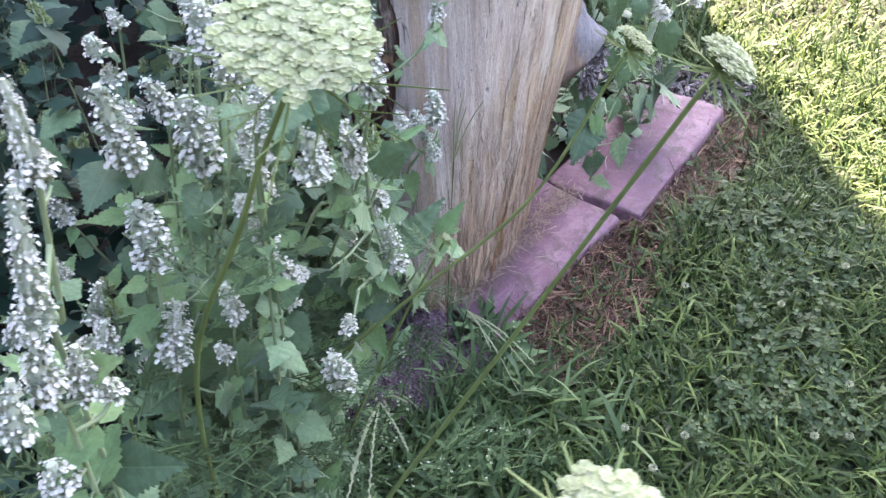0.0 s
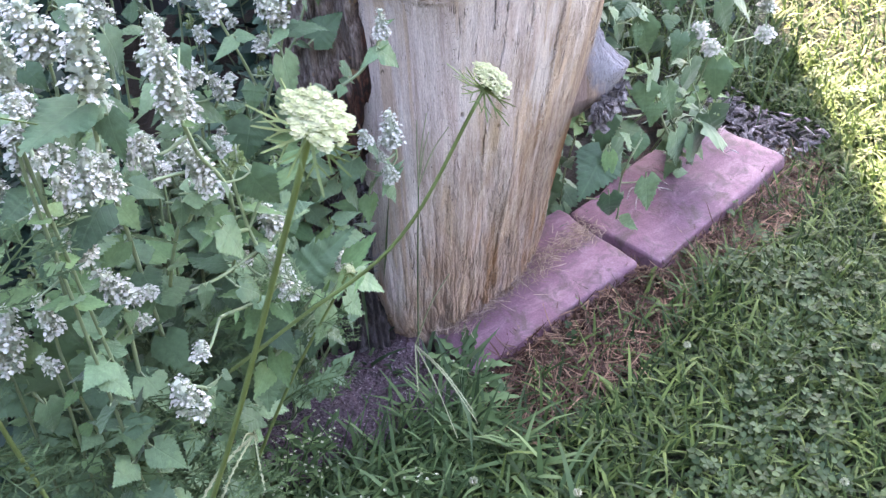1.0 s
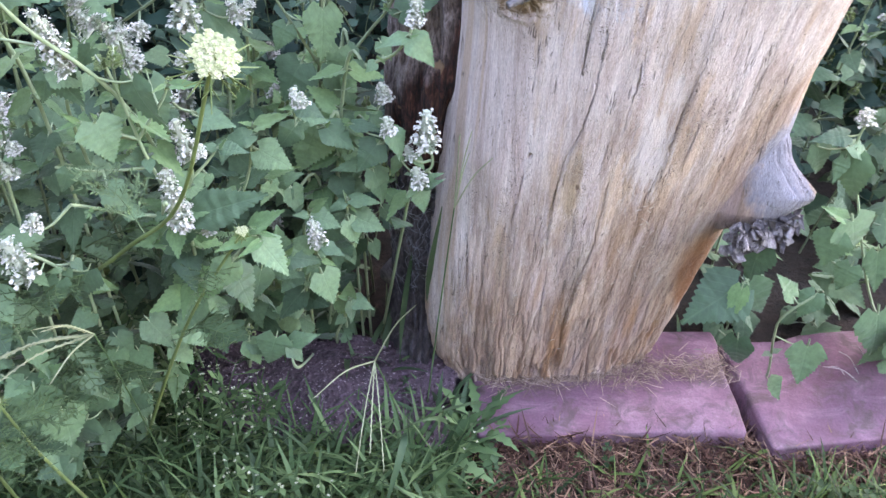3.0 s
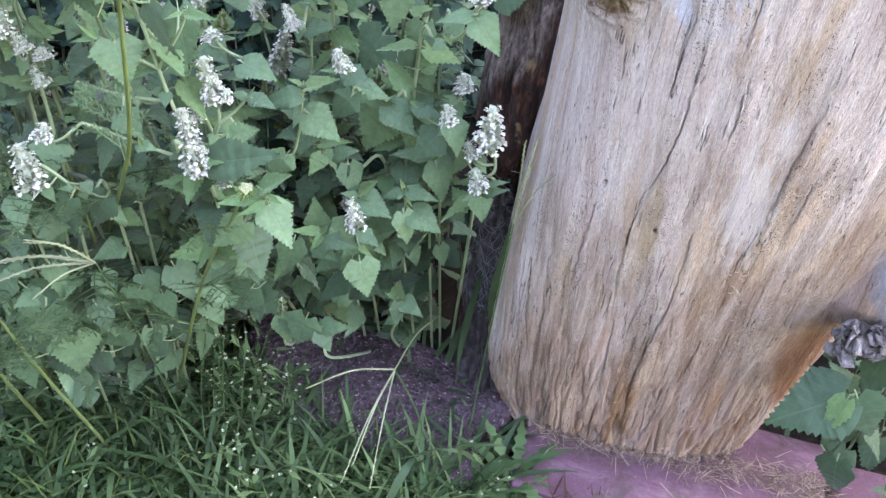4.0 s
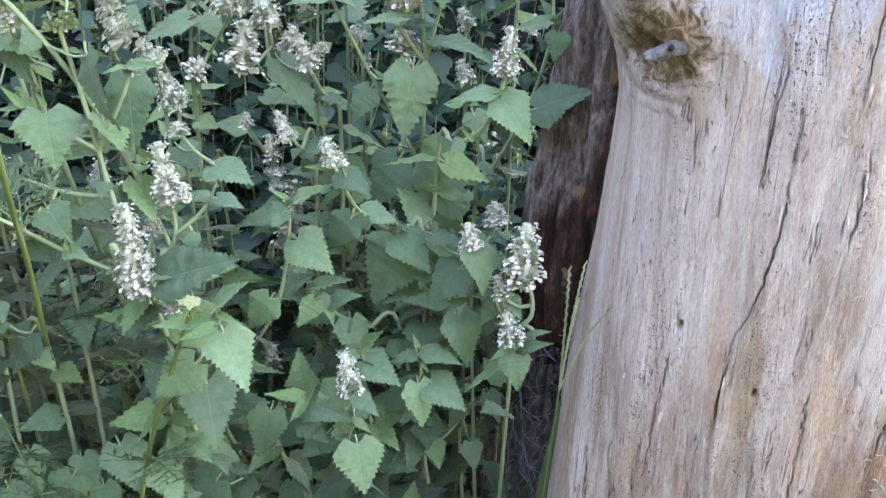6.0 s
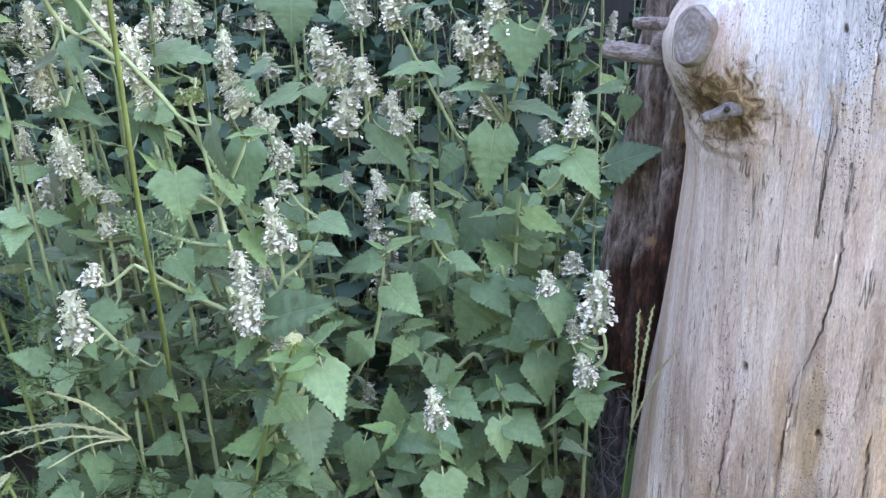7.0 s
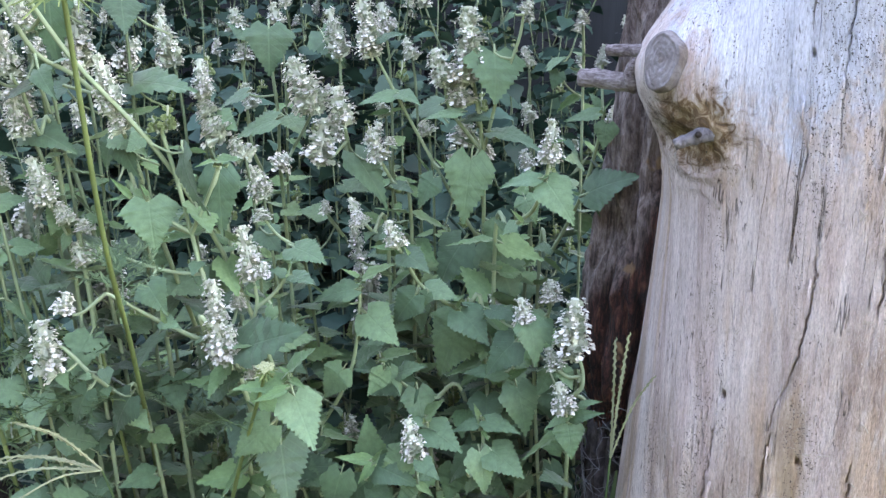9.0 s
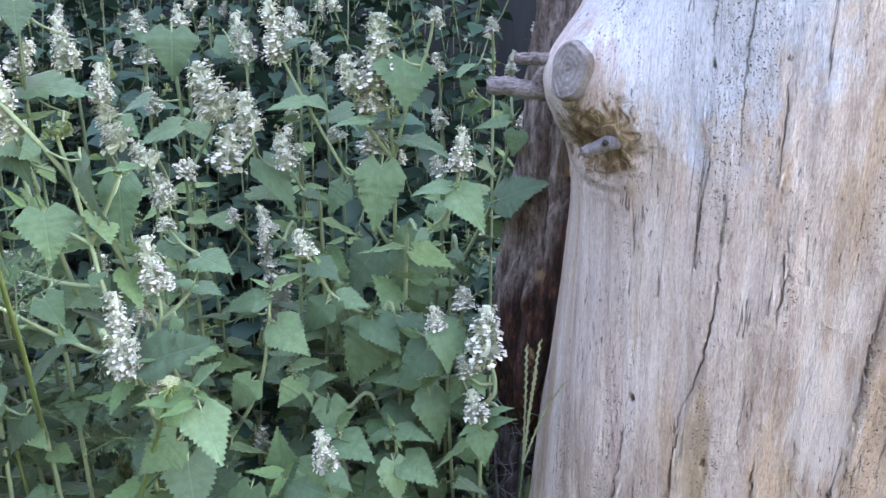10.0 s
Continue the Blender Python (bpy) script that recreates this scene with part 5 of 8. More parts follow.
sprig("branched catnip stem bearing several white flower spikes", [(0.573, 0.580, 0.314), (0.580, 0.550, 0.380), (0.584, 0.532, 0.419), (0.589, 0.515, 0.459), (0.593, 0.500, 0.491), (0.593, 0.488, 0.520), (0.591, 0.478, 0.545)],
    spikes=[
        ((0.592, 0.476, 0.544), (0.587, 0.476, 0.589), 0.0215, 'open'), ((0.575, 0.475, 0.538), (0.565, 0.475, 0.562), 0.0187, 'open'), ((0.584, 0.480, 0.525), (0.581, 0.480, 0.546), 0.0184, 'open'),
        ((0.523, 0.470, 0.557), (0.515, 0.470, 0.594), 0.0187, 'open'), ((0.523, 0.470, 0.557), (0.523, 0.470, 0.565), 0.0160, 'open'), ((0.624, 0.480, 0.582), (0.628, 0.480, 0.590), 0.0096, 'open'),
        ((0.578, 0.500, 0.496), (0.580, 0.500, 0.513), 0.0196, 'open')],
    leaves=[
        ((0.588, 0.491, 0.488), (0.588, 0.479, 0.446), 0.72, 0), ((0.601, 0.496, 0.506), (0.636, 0.485, 0.509), 0.60, 0), ((0.605, 0.481, 0.557), (0.615, 0.470, 0.530), 1.20, 0),
        ((0.585, 0.476, 0.519), (0.562, 0.467, 0.517), 0.42, 0), ((0.585, 0.486, 0.514), (0.604, 0.480, 0.518), 0.50, 0), ((0.539, 0.476, 0.528), (0.514, 0.467, 0.524), 0.42, 0),
        ((0.541, 0.476, 0.529), (0.557, 0.471, 0.528), 0.80, 0), ((0.530, 0.466, 0.563), (0.549, 0.460, 0.571), 0.40, 0), ((0.559, 0.496, 0.472), (0.548, 0.488, 0.453), 0.80, 0),
        ((0.568, 0.531, 0.421), (0.548, 0.519, 0.391), 1.00, 0), ((0.602, 0.521, 0.440), (0.597, 0.512, 0.415), 0.90, 0)],
    more=[
        ((0.596, 0.521, 0.424), (0.622, 0.509, 0.389), 0.85, 0), ((0.571, 0.486, 0.481), (0.564, 0.483, 0.487), 0.50, 1), ((0.586, 0.496, 0.498), (0.577, 0.492, 0.502), 0.50, 0),
        ((0.618, 0.476, 0.581), (0.611, 0.473, 0.576), 0.50, 0)],
    twigs=[
        [(0.584, 0.532, 0.419), (0.573, 0.515, 0.446), (0.563, 0.502, 0.471), (0.550, 0.490, 0.500), (0.537, 0.480, 0.528), (0.523, 0.470, 0.559)], [(0.593, 0.500, 0.491), (0.601, 0.495, 0.520), (0.606, 0.490, 0.533), (0.619, 0.485, 0.564), (0.624, 0.480, 0.584)], [(0.593, 0.500, 0.491), (0.579, 0.490, 0.511), (0.574, 0.482, 0.523), (0.573, 0.476, 0.539)],
        [(0.593, 0.500, 0.491), (0.585, 0.500, 0.503), (0.578, 0.500, 0.513)]])
sprig("catnip stem with a dense cream-white flower spike", [(0.604, 0.500, 0.415), (0.623, 0.475, 0.446), (0.643, 0.458, 0.464), (0.653, 0.447, 0.485), (0.656, 0.443, 0.498)],
    spikes=[
        ((0.657, 0.441, 0.499), (0.657, 0.441, 0.524), 0.0125, 'open')],
    leaves=[
        ((0.650, 0.442, 0.486), (0.629, 0.433, 0.485), 0.50, 0), ((0.655, 0.444, 0.484), (0.675, 0.434, 0.467), 0.85, 0), ((0.633, 0.471, 0.469), (0.644, 0.465, 0.457), 0.90, 0),
        ((0.635, 0.461, 0.455), (0.628, 0.457, 0.463), 0.45, 1), ((0.659, 0.438, 0.508), (0.668, 0.435, 0.510), 0.50, 1), ((0.654, 0.440, 0.486), (0.660, 0.437, 0.490), 0.40, 1),
        ((0.621, 0.476, 0.445), (0.612, 0.471, 0.455), 0.50, 0)])
sprig("catnip stem crowned with a star of pale young leaves", [(0.606, 0.600, 0.394), (0.616, 0.590, 0.404), (0.634, 0.575, 0.435), (0.647, 0.560, 0.460), (0.657, 0.550, 0.492), (0.662, 0.545, 0.517)],
    spikes=[
        ((0.662, 0.543, 0.518), (0.662, 0.543, 0.525), 0.0082, 'bud'), ((0.658, 0.550, 0.551), (0.656, 0.550, 0.558), 0.0094, 'open')],
    leaves=[
        ((0.656, 0.541, 0.464), (0.686, 0.530, 0.484), 0.75, 0), ((0.659, 0.541, 0.519), (0.638, 0.533, 0.513), 0.45, 0), ((0.666, 0.541, 0.512), (0.666, 0.535, 0.496), 0.95, 0),
        ((0.660, 0.546, 0.522), (0.654, 0.542, 0.533), 0.60, 0), ((0.664, 0.541, 0.521), (0.670, 0.537, 0.529), 0.45, 1), ((0.649, 0.556, 0.458), (0.664, 0.551, 0.452), 0.60, 0),
        ((0.646, 0.556, 0.459), (0.638, 0.553, 0.462), 0.50, 1)])
sprig("catnip stem with a dense cream-white flower spike", [(0.588, 0.560, 0.276), (0.600, 0.535, 0.305), (0.620, 0.500, 0.340), (0.635, 0.475, 0.370), (0.640, 0.463, 0.389)],
    spikes=[
        ((0.641, 0.460, 0.390), (0.636, 0.460, 0.409), 0.0135, 'open')],
    leaves=[
        ((0.643, 0.461, 0.392), (0.656, 0.451, 0.370), 0.85, 0), ((0.631, 0.471, 0.373), (0.612, 0.460, 0.353), 0.85, 0), ((0.620, 0.486, 0.345), (0.593, 0.476, 0.347), 0.45, 0),
        ((0.625, 0.486, 0.343), (0.638, 0.482, 0.352), 0.50, 1), ((0.629, 0.486, 0.336), (0.644, 0.475, 0.309), 0.85, 0), ((0.611, 0.476, 0.391), (0.636, 0.468, 0.392), 0.50, 0),
        ((0.635, 0.466, 0.379), (0.632, 0.464, 0.385), 0.50, 1), ((0.593, 0.536, 0.310), (0.582, 0.531, 0.299), 0.90, 0)])
sprig("catnip stem with a dense cream-white flower spike", [(0.618, 0.560, 0.324), (0.628, 0.545, 0.353), (0.640, 0.522, 0.389)],
    spikes=[
        ((0.641, 0.520, 0.389), (0.638, 0.520, 0.407), 0.0161, 'open')],
    leaves=[
        ((0.632, 0.526, 0.372), (0.643, 0.520, 0.359), 0.80, 0), ((0.634, 0.526, 0.376), (0.621, 0.521, 0.382), 0.60, 0)])
sprig("branched catnip stem bearing several white flower spikes", [(0.663, 0.500, 0.294), (0.664, 0.490, 0.317), (0.665, 0.478, 0.336), (0.673, 0.470, 0.344), (0.679, 0.466, 0.353), (0.678, 0.465, 0.366), (0.672, 0.464, 0.377)],
    spikes=[
        ((0.672, 0.462, 0.376), (0.672, 0.462, 0.414), 0.0208, 'open'), ((0.661, 0.466, 0.361), (0.654, 0.466, 0.376), 0.0119, 'open'), ((0.669, 0.464, 0.336), (0.663, 0.464, 0.356), 0.0143, 'open')],
    leaves=[
        ((0.669, 0.471, 0.329), (0.656, 0.465, 0.319), 0.50, 0), ((0.672, 0.471, 0.328), (0.689, 0.465, 0.337), 0.50, 0), ((0.670, 0.471, 0.323), (0.677, 0.463, 0.303), 0.80, 0),
        ((0.664, 0.471, 0.360), (0.673, 0.466, 0.349), 0.80, 0), ((0.652, 0.486, 0.350), (0.645, 0.480, 0.334), 0.80, 0), ((0.676, 0.471, 0.337), (0.689, 0.466, 0.346), 0.35, 0)],
    twigs=[
        [(0.678, 0.466, 0.359), (0.670, 0.466, 0.357), (0.661, 0.466, 0.361)], [(0.665, 0.478, 0.336), (0.675, 0.474, 0.342), (0.681, 0.472, 0.339), (0.679, 0.472, 0.332)]])
sprig("catnip stem with a dense cream-white flower spike", [(0.594, 0.530, 0.229), (0.604, 0.495, 0.279), (0.605, 0.487, 0.300)],
    spikes=[
        ((0.607, 0.484, 0.302), (0.604, 0.484, 0.313), 0.0104, 'bud')],
    leaves=[
        ((0.606, 0.481, 0.285), (0.617, 0.471, 0.261), 0.85, 0), ((0.613, 0.486, 0.286), (0.640, 0.477, 0.277), 0.85, 0), ((0.598, 0.486, 0.279), (0.579, 0.477, 0.261), 0.85, 0),
        ((0.603, 0.484, 0.308), (0.600, 0.480, 0.321), 0.50, 1), ((0.609, 0.482, 0.309), (0.634, 0.474, 0.312), 0.50, 0), ((0.603, 0.483, 0.305), (0.584, 0.476, 0.301), 0.50, 0),
        ((0.608, 0.480, 0.301), (0.614, 0.477, 0.296), 0.50, 1)])
sprig("catnip stem with a dense cream-white flower spike", [(0.565, 0.470, 0.223), (0.574, 0.448, 0.267), (0.577, 0.437, 0.297)],
    spikes=[
        ((0.578, 0.434, 0.298), (0.571, 0.434, 0.325), 0.0148, 'open')],
    leaves=[
        ((0.583, 0.430, 0.296), (0.600, 0.424, 0.289), 0.70, 0), ((0.568, 0.441, 0.294), (0.553, 0.432, 0.275), 0.85, 0), ((0.581, 0.436, 0.275), (0.593, 0.432, 0.271), 0.60, 1),
        ((0.574, 0.441, 0.272), (0.565, 0.435, 0.260), 0.80, 0), ((0.582, 0.428, 0.299), (0.587, 0.426, 0.304), 0.50, 1)])
sprig("catnip stem crowned with a star of pale young leaves", [(0.564, 0.500, 0.254), (0.570, 0.480, 0.282), (0.570, 0.470, 0.307)],
    spikes=[
        ((0.571, 0.468, 0.306), (0.569, 0.468, 0.312), 0.0074, 'bud')],
    leaves=[
        ((0.574, 0.464, 0.313), (0.589, 0.458, 0.329), 0.62, 1), ((0.571, 0.471, 0.300), (0.599, 0.462, 0.294), 0.80, 0), ((0.568, 0.466, 0.305), (0.555, 0.462, 0.307), 0.55, 0)])
sprig("branched catnip stem bearing several white flower spikes", [(0.473, 0.420, 0.260), (0.478, 0.395, 0.320), (0.477, 0.380, 0.359), (0.471, 0.372, 0.388), (0.462, 0.369, 0.419), (0.456, 0.367, 0.445), (0.451, 0.362, 0.477), (0.447, 0.357, 0.501), (0.445, 0.355, 0.511)],
    spikes=[
        ((0.445, 0.353, 0.508), (0.441, 0.353, 0.518), 0.0143, 'bud'), ((0.452, 0.353, 0.510), (0.454, 0.353, 0.526), 0.0142, 'bud'), ((0.477, 0.366, 0.372), (0.469, 0.366, 0.422), 0.0186, 'open'),
        ((0.479, 0.368, 0.373), (0.483, 0.368, 0.393), 0.0116, 'open'), ((0.495, 0.372, 0.358), (0.494, 0.372, 0.368), 0.0092, 'open'), ((0.484, 0.360, 0.489), (0.484, 0.360, 0.498), 0.0109, 'bud')],
    leaves=[
        ((0.420, 0.354, 0.465), (0.406, 0.348, 0.462), 0.45, 1), ((0.421, 0.354, 0.467), (0.412, 0.348, 0.478), 0.35, 1), ((0.432, 0.358, 0.464), (0.444, 0.347, 0.439), 1.00, 0),
        ((0.433, 0.356, 0.468), (0.430, 0.353, 0.475), 0.50, 1), ((0.467, 0.381, 0.483), (0.476, 0.369, 0.446), 0.60, 0), ((0.487, 0.354, 0.493), (0.510, 0.348, 0.495), 0.40, 1),
        ((0.481, 0.356, 0.492), (0.472, 0.352, 0.488), 0.40, 1), ((0.490, 0.371, 0.377), (0.542, 0.359, 0.401), 0.55, 0), ((0.460, 0.381, 0.340), (0.488, 0.373, 0.359), 0.60, 0),
        ((0.465, 0.381, 0.341), (0.460, 0.377, 0.349), 0.50, 1), ((0.431, 0.358, 0.460), (0.424, 0.354, 0.455), 0.50, 0)],
    twigs=[
        [(0.456, 0.367, 0.445), (0.440, 0.362, 0.454), (0.431, 0.359, 0.461), (0.420, 0.357, 0.466)], [(0.456, 0.367, 0.445), (0.470, 0.364, 0.467), (0.478, 0.361, 0.480), (0.483, 0.360, 0.491)], [(0.456, 0.367, 0.445), (0.444, 0.367, 0.447), (0.439, 0.367, 0.445)],
        [(0.478, 0.380, 0.357), (0.487, 0.375, 0.356), (0.495, 0.372, 0.358)]])
sprig("catnip stem with a dense cream-white flower spike", [(0.463, 0.400, 0.349), (0.476, 0.395, 0.375), (0.485, 0.392, 0.398), (0.484, 0.389, 0.418)],
    spikes=[
        ((0.486, 0.386, 0.420), (0.478, 0.386, 0.453), 0.0162, 'open'), ((0.492, 0.386, 0.420), (0.496, 0.386, 0.429), 0.0115, 'open'), ((0.464, 0.400, 0.391), (0.466, 0.400, 0.403), 0.0104, 'open'),
        ((0.471, 0.420, 0.446), (0.469, 0.420, 0.455), 0.0129, 'open')],
    leaves=[
        ((0.498, 0.391, 0.398), (0.496, 0.386, 0.387), 0.60, 0), ((0.508, 0.393, 0.419), (0.516, 0.388, 0.433), 0.35, 1), ((0.509, 0.396, 0.419), (0.529, 0.390, 0.418), 0.70, 0),
        ((0.504, 0.396, 0.419), (0.495, 0.392, 0.423), 0.60, 0), ((0.487, 0.386, 0.413), (0.479, 0.383, 0.409), 0.60, 0), ((0.491, 0.426, 0.429), (0.518, 0.419, 0.427), 0.90, 0),
        ((0.460, 0.436, 0.435), (0.477, 0.430, 0.425), 1.00, 0)],
    twigs=[
        [(0.485, 0.392, 0.396), (0.495, 0.395, 0.405), (0.506, 0.397, 0.419)], [(0.489, 0.440, 0.424), (0.477, 0.430, 0.434), (0.472, 0.420, 0.447)]])
sprig("branched catnip stem bearing several white flower spikes", [(0.386, 0.400, 0.298), (0.385, 0.375, 0.324), (0.385, 0.352, 0.346), (0.370, 0.342, 0.366), (0.361, 0.340, 0.355)],
    spikes=[
        ((0.365, 0.336, 0.353), (0.360, 0.336, 0.388), 0.0208, 'open'), ((0.372, 0.334, 0.350), (0.364, 0.334, 0.355), 0.0133, 'open')],
    leaves=[
        ((0.375, 0.336, 0.351), (0.382, 0.332, 0.343), 0.80, 0), ((0.386, 0.346, 0.338), (0.376, 0.337, 0.316), 0.75, 0), ((0.399, 0.348, 0.354), (0.405, 0.345, 0.346), 0.90, 0),
        ((0.389, 0.346, 0.348), (0.378, 0.342, 0.347), 0.40, 0), ((0.401, 0.368, 0.329), (0.387, 0.357, 0.304), 0.80, 0), ((0.389, 0.376, 0.316), (0.413, 0.369, 0.310), 0.80, 0)])
sprig("branched catnip stem bearing several white flower spikes", [(0.470, 0.375, 0.370), (0.461, 0.370, 0.376), (0.437, 0.362, 0.386), (0.416, 0.352, 0.399), (0.407, 0.345, 0.406)],
    spikes=[
        ((0.381, 0.335, 0.393), (0.386, 0.335, 0.408), 0.0124, 'open')],
    leaves=[
        ((0.432, 0.354, 0.413), (0.448, 0.347, 0.401), 1.00, 0), ((0.421, 0.346, 0.401), (0.416, 0.343, 0.394), 0.50, 1), ((0.440, 0.356, 0.390), (0.454, 0.353, 0.391), 0.70, 0),
        ((0.444, 0.354, 0.391), (0.444, 0.351, 0.401), 0.40, 1), ((0.408, 0.356, 0.428), (0.402, 0.349, 0.412), 0.80, 0)],
    twigs=[
        [(0.461, 0.372, 0.419), (0.441, 0.370, 0.418), (0.423, 0.365, 0.421), (0.398, 0.360, 0.428)]])
sprig("branched catnip stem bearing several white flower spikes", [(0.405, 0.550, 0.404), (0.419, 0.520, 0.465), (0.425, 0.510, 0.503)],
    spikes=[
        ((0.479, 0.472, 0.518), (0.458, 0.472, 0.552), 0.0258, 'open'), ((0.498, 0.478, 0.509), (0.491, 0.478, 0.535), 0.0188, 'open'), ((0.481, 0.475, 0.481), (0.486, 0.475, 0.513), 0.0233, 'open'),
        ((0.444, 0.480, 0.472), (0.453, 0.480, 0.482), 0.0160, 'open')],
    leaves=[
        ((0.431, 0.496, 0.504), (0.399, 0.485, 0.492), 0.60, 0), ((0.406, 0.496, 0.522), (0.385, 0.489, 0.513), 0.70, 0), ((0.440, 0.476, 0.569), (0.448, 0.466, 0.541), 1.10, 0),
        ((0.436, 0.506, 0.506), (0.455, 0.500, 0.495), 0.90, 0)],
    twigs=[
        [(0.431, 0.510, 0.471), (0.456, 0.490, 0.494), (0.479, 0.472, 0.516)], [(0.482, 0.520, 0.474), (0.495, 0.490, 0.494), (0.497, 0.480, 0.510)], [(0.425, 0.510, 0.503), (0.426, 0.500, 0.543), (0.432, 0.490, 0.567)]])
sprig("catnip stem with a dense cream-white flower spike", [(0.523, 0.540, 0.419), (0.524, 0.510, 0.458), (0.521, 0.486, 0.485)],
    spikes=[
        ((0.523, 0.483, 0.485), (0.514, 0.483, 0.506), 0.0147, 'open'), ((0.531, 0.483, 0.494), (0.531, 0.483, 0.500), 0.0094, 'open')],
    leaves=[
        ((0.497, 0.496, 0.484), (0.530, 0.484, 0.460), 0.60, 0), ((0.531, 0.496, 0.465), (0.546, 0.492, 0.461), 0.70, 0), ((0.477, 0.516, 0.457), (0.504, 0.509, 0.456), 0.60, 0)])
sprig("catnip stem with a dense cream-white flower spike", [(0.504, 0.540, 0.399), (0.510, 0.500, 0.428), (0.508, 0.485, 0.439)],
    spikes=[
        ((0.511, 0.480, 0.439), (0.501, 0.480, 0.458), 0.0105, 'open'), ((0.472, 0.500, 0.438), (0.470, 0.500, 0.449), 0.0102, 'open'), ((0.511, 0.560, 0.551), (0.503, 0.560, 0.567), 0.0127, 'open')],
    leaves=[
        ((0.511, 0.506, 0.426), (0.534, 0.500, 0.436), 0.70, 0), ((0.456, 0.526, 0.432), (0.435, 0.519, 0.435), 0.80, 0)],
    twigs=[
        [(0.469, 0.530, 0.415), (0.471, 0.510, 0.430), (0.472, 0.500, 0.438)]])
sprig("catnip stem with a dense cream-white flower spike", [(0.385, 0.500, 0.411), (0.396, 0.470, 0.469), (0.404, 0.450, 0.502), (0.410, 0.441, 0.524)],
    spikes=[
        ((0.412, 0.438, 0.525), (0.410, 0.438, 0.551), 0.0138, 'open'), ((0.415, 0.440, 0.511), (0.408, 0.440, 0.521), 0.0158, 'open'), ((0.423, 0.441, 0.496), (0.411, 0.441, 0.508), 0.0221, 'open'),
        ((0.437, 0.450, 0.482), (0.423, 0.450, 0.495), 0.0174, 'open'), ((0.444, 0.460, 0.456), (0.430, 0.460, 0.477), 0.0169, 'open')],
    leaves=[
        ((0.417, 0.446, 0.509), (0.438, 0.440, 0.501), 0.80, 0), ((0.414, 0.456, 0.472), (0.403, 0.450, 0.459), 0.90, 0)])
sprig("catnip stem with a dense cream-white flower spike", [(0.407, 0.400, 0.424), (0.417, 0.370, 0.475), (0.420, 0.352, 0.507), (0.420, 0.346, 0.520)],
    spikes=[
        ((0.421, 0.343, 0.522), (0.411, 0.343, 0.554), 0.0158, 'open'), ((0.425, 0.347, 0.507), (0.418, 0.347, 0.520), 0.0144, 'open')],
    leaves=[
        ((0.361, 0.426, 0.530), (0.420, 0.414, 0.535), 0.50, 0), ((0.332, 0.396, 0.526), (0.309, 0.388, 0.521), 0.90, 0), ((0.408, 0.356, 0.500), (0.403, 0.349, 0.483), 0.80, 0),
        ((0.413, 0.356, 0.504), (0.436, 0.350, 0.498), 0.80, 0)],
    twigs=[
        [(0.419, 0.350, 0.513), (0.413, 0.346, 0.525), (0.380, 0.348, 0.531)]])
sprig("catnip stem with a dense cream-white flower spike", [(0.356, 0.380, 0.406), (0.353, 0.365, 0.440), (0.348, 0.358, 0.458)],
    spikes=[
        ((0.352, 0.355, 0.459), (0.339, 0.355, 0.487), 0.0168, 'open'), ((0.364, 0.360, 0.444), (0.355, 0.360, 0.458), 0.0119, 'open'), ((0.373, 0.365, 0.438), (0.371, 0.365, 0.447), 0.0120, 'open'),
        ((0.365, 0.370, 0.414), (0.357, 0.370, 0.430), 0.0111, 'open'), ((0.300, 0.370, 0.418), (0.294, 0.370, 0.436), 0.0106, 'open')],
    leaves=[
        ((0.353, 0.366, 0.451), (0.349, 0.359, 0.433), 0.80, 0), ((0.357, 0.366, 0.433), (0.353, 0.362, 0.422), 0.80, 0), ((0.286, 0.366, 0.401), (0.285, 0.358, 0.378), 0.90, 0),
        ((0.324, 0.376, 0.407), (0.308, 0.367, 0.387), 0.80, 0)])
sprig("catnip stem with a dense cream-white flower spike", [(0.340, 0.380, 0.463), (0.344, 0.360, 0.499), (0.343, 0.350, 0.528)],
    spikes=[
        ((0.339, 0.352, 0.501), (0.333, 0.352, 0.526), 0.0143, 'open'), ((0.307, 0.360, 0.457), (0.305, 0.360, 0.488), 0.0131, 'open'), ((0.340, 0.345, 0.539), (0.336, 0.345, 0.566), 0.0134, 'open'),
        ((0.323, 0.345, 0.538), (0.320, 0.345, 0.550), 0.0122, 'open'), ((0.348, 0.360, 0.563), (0.344, 0.360, 0.577), 0.0120, 'open'), ((0.346, 0.360, 0.549), (0.351, 0.360, 0.560), 0.0118, 'open')],
    leaves=[
        ((0.355, 0.366, 0.586), (0.364, 0.354, 0.546), 0.65, 0), ((0.330, 0.366, 0.500), (0.365, 0.359, 0.499), 0.80, 0)])
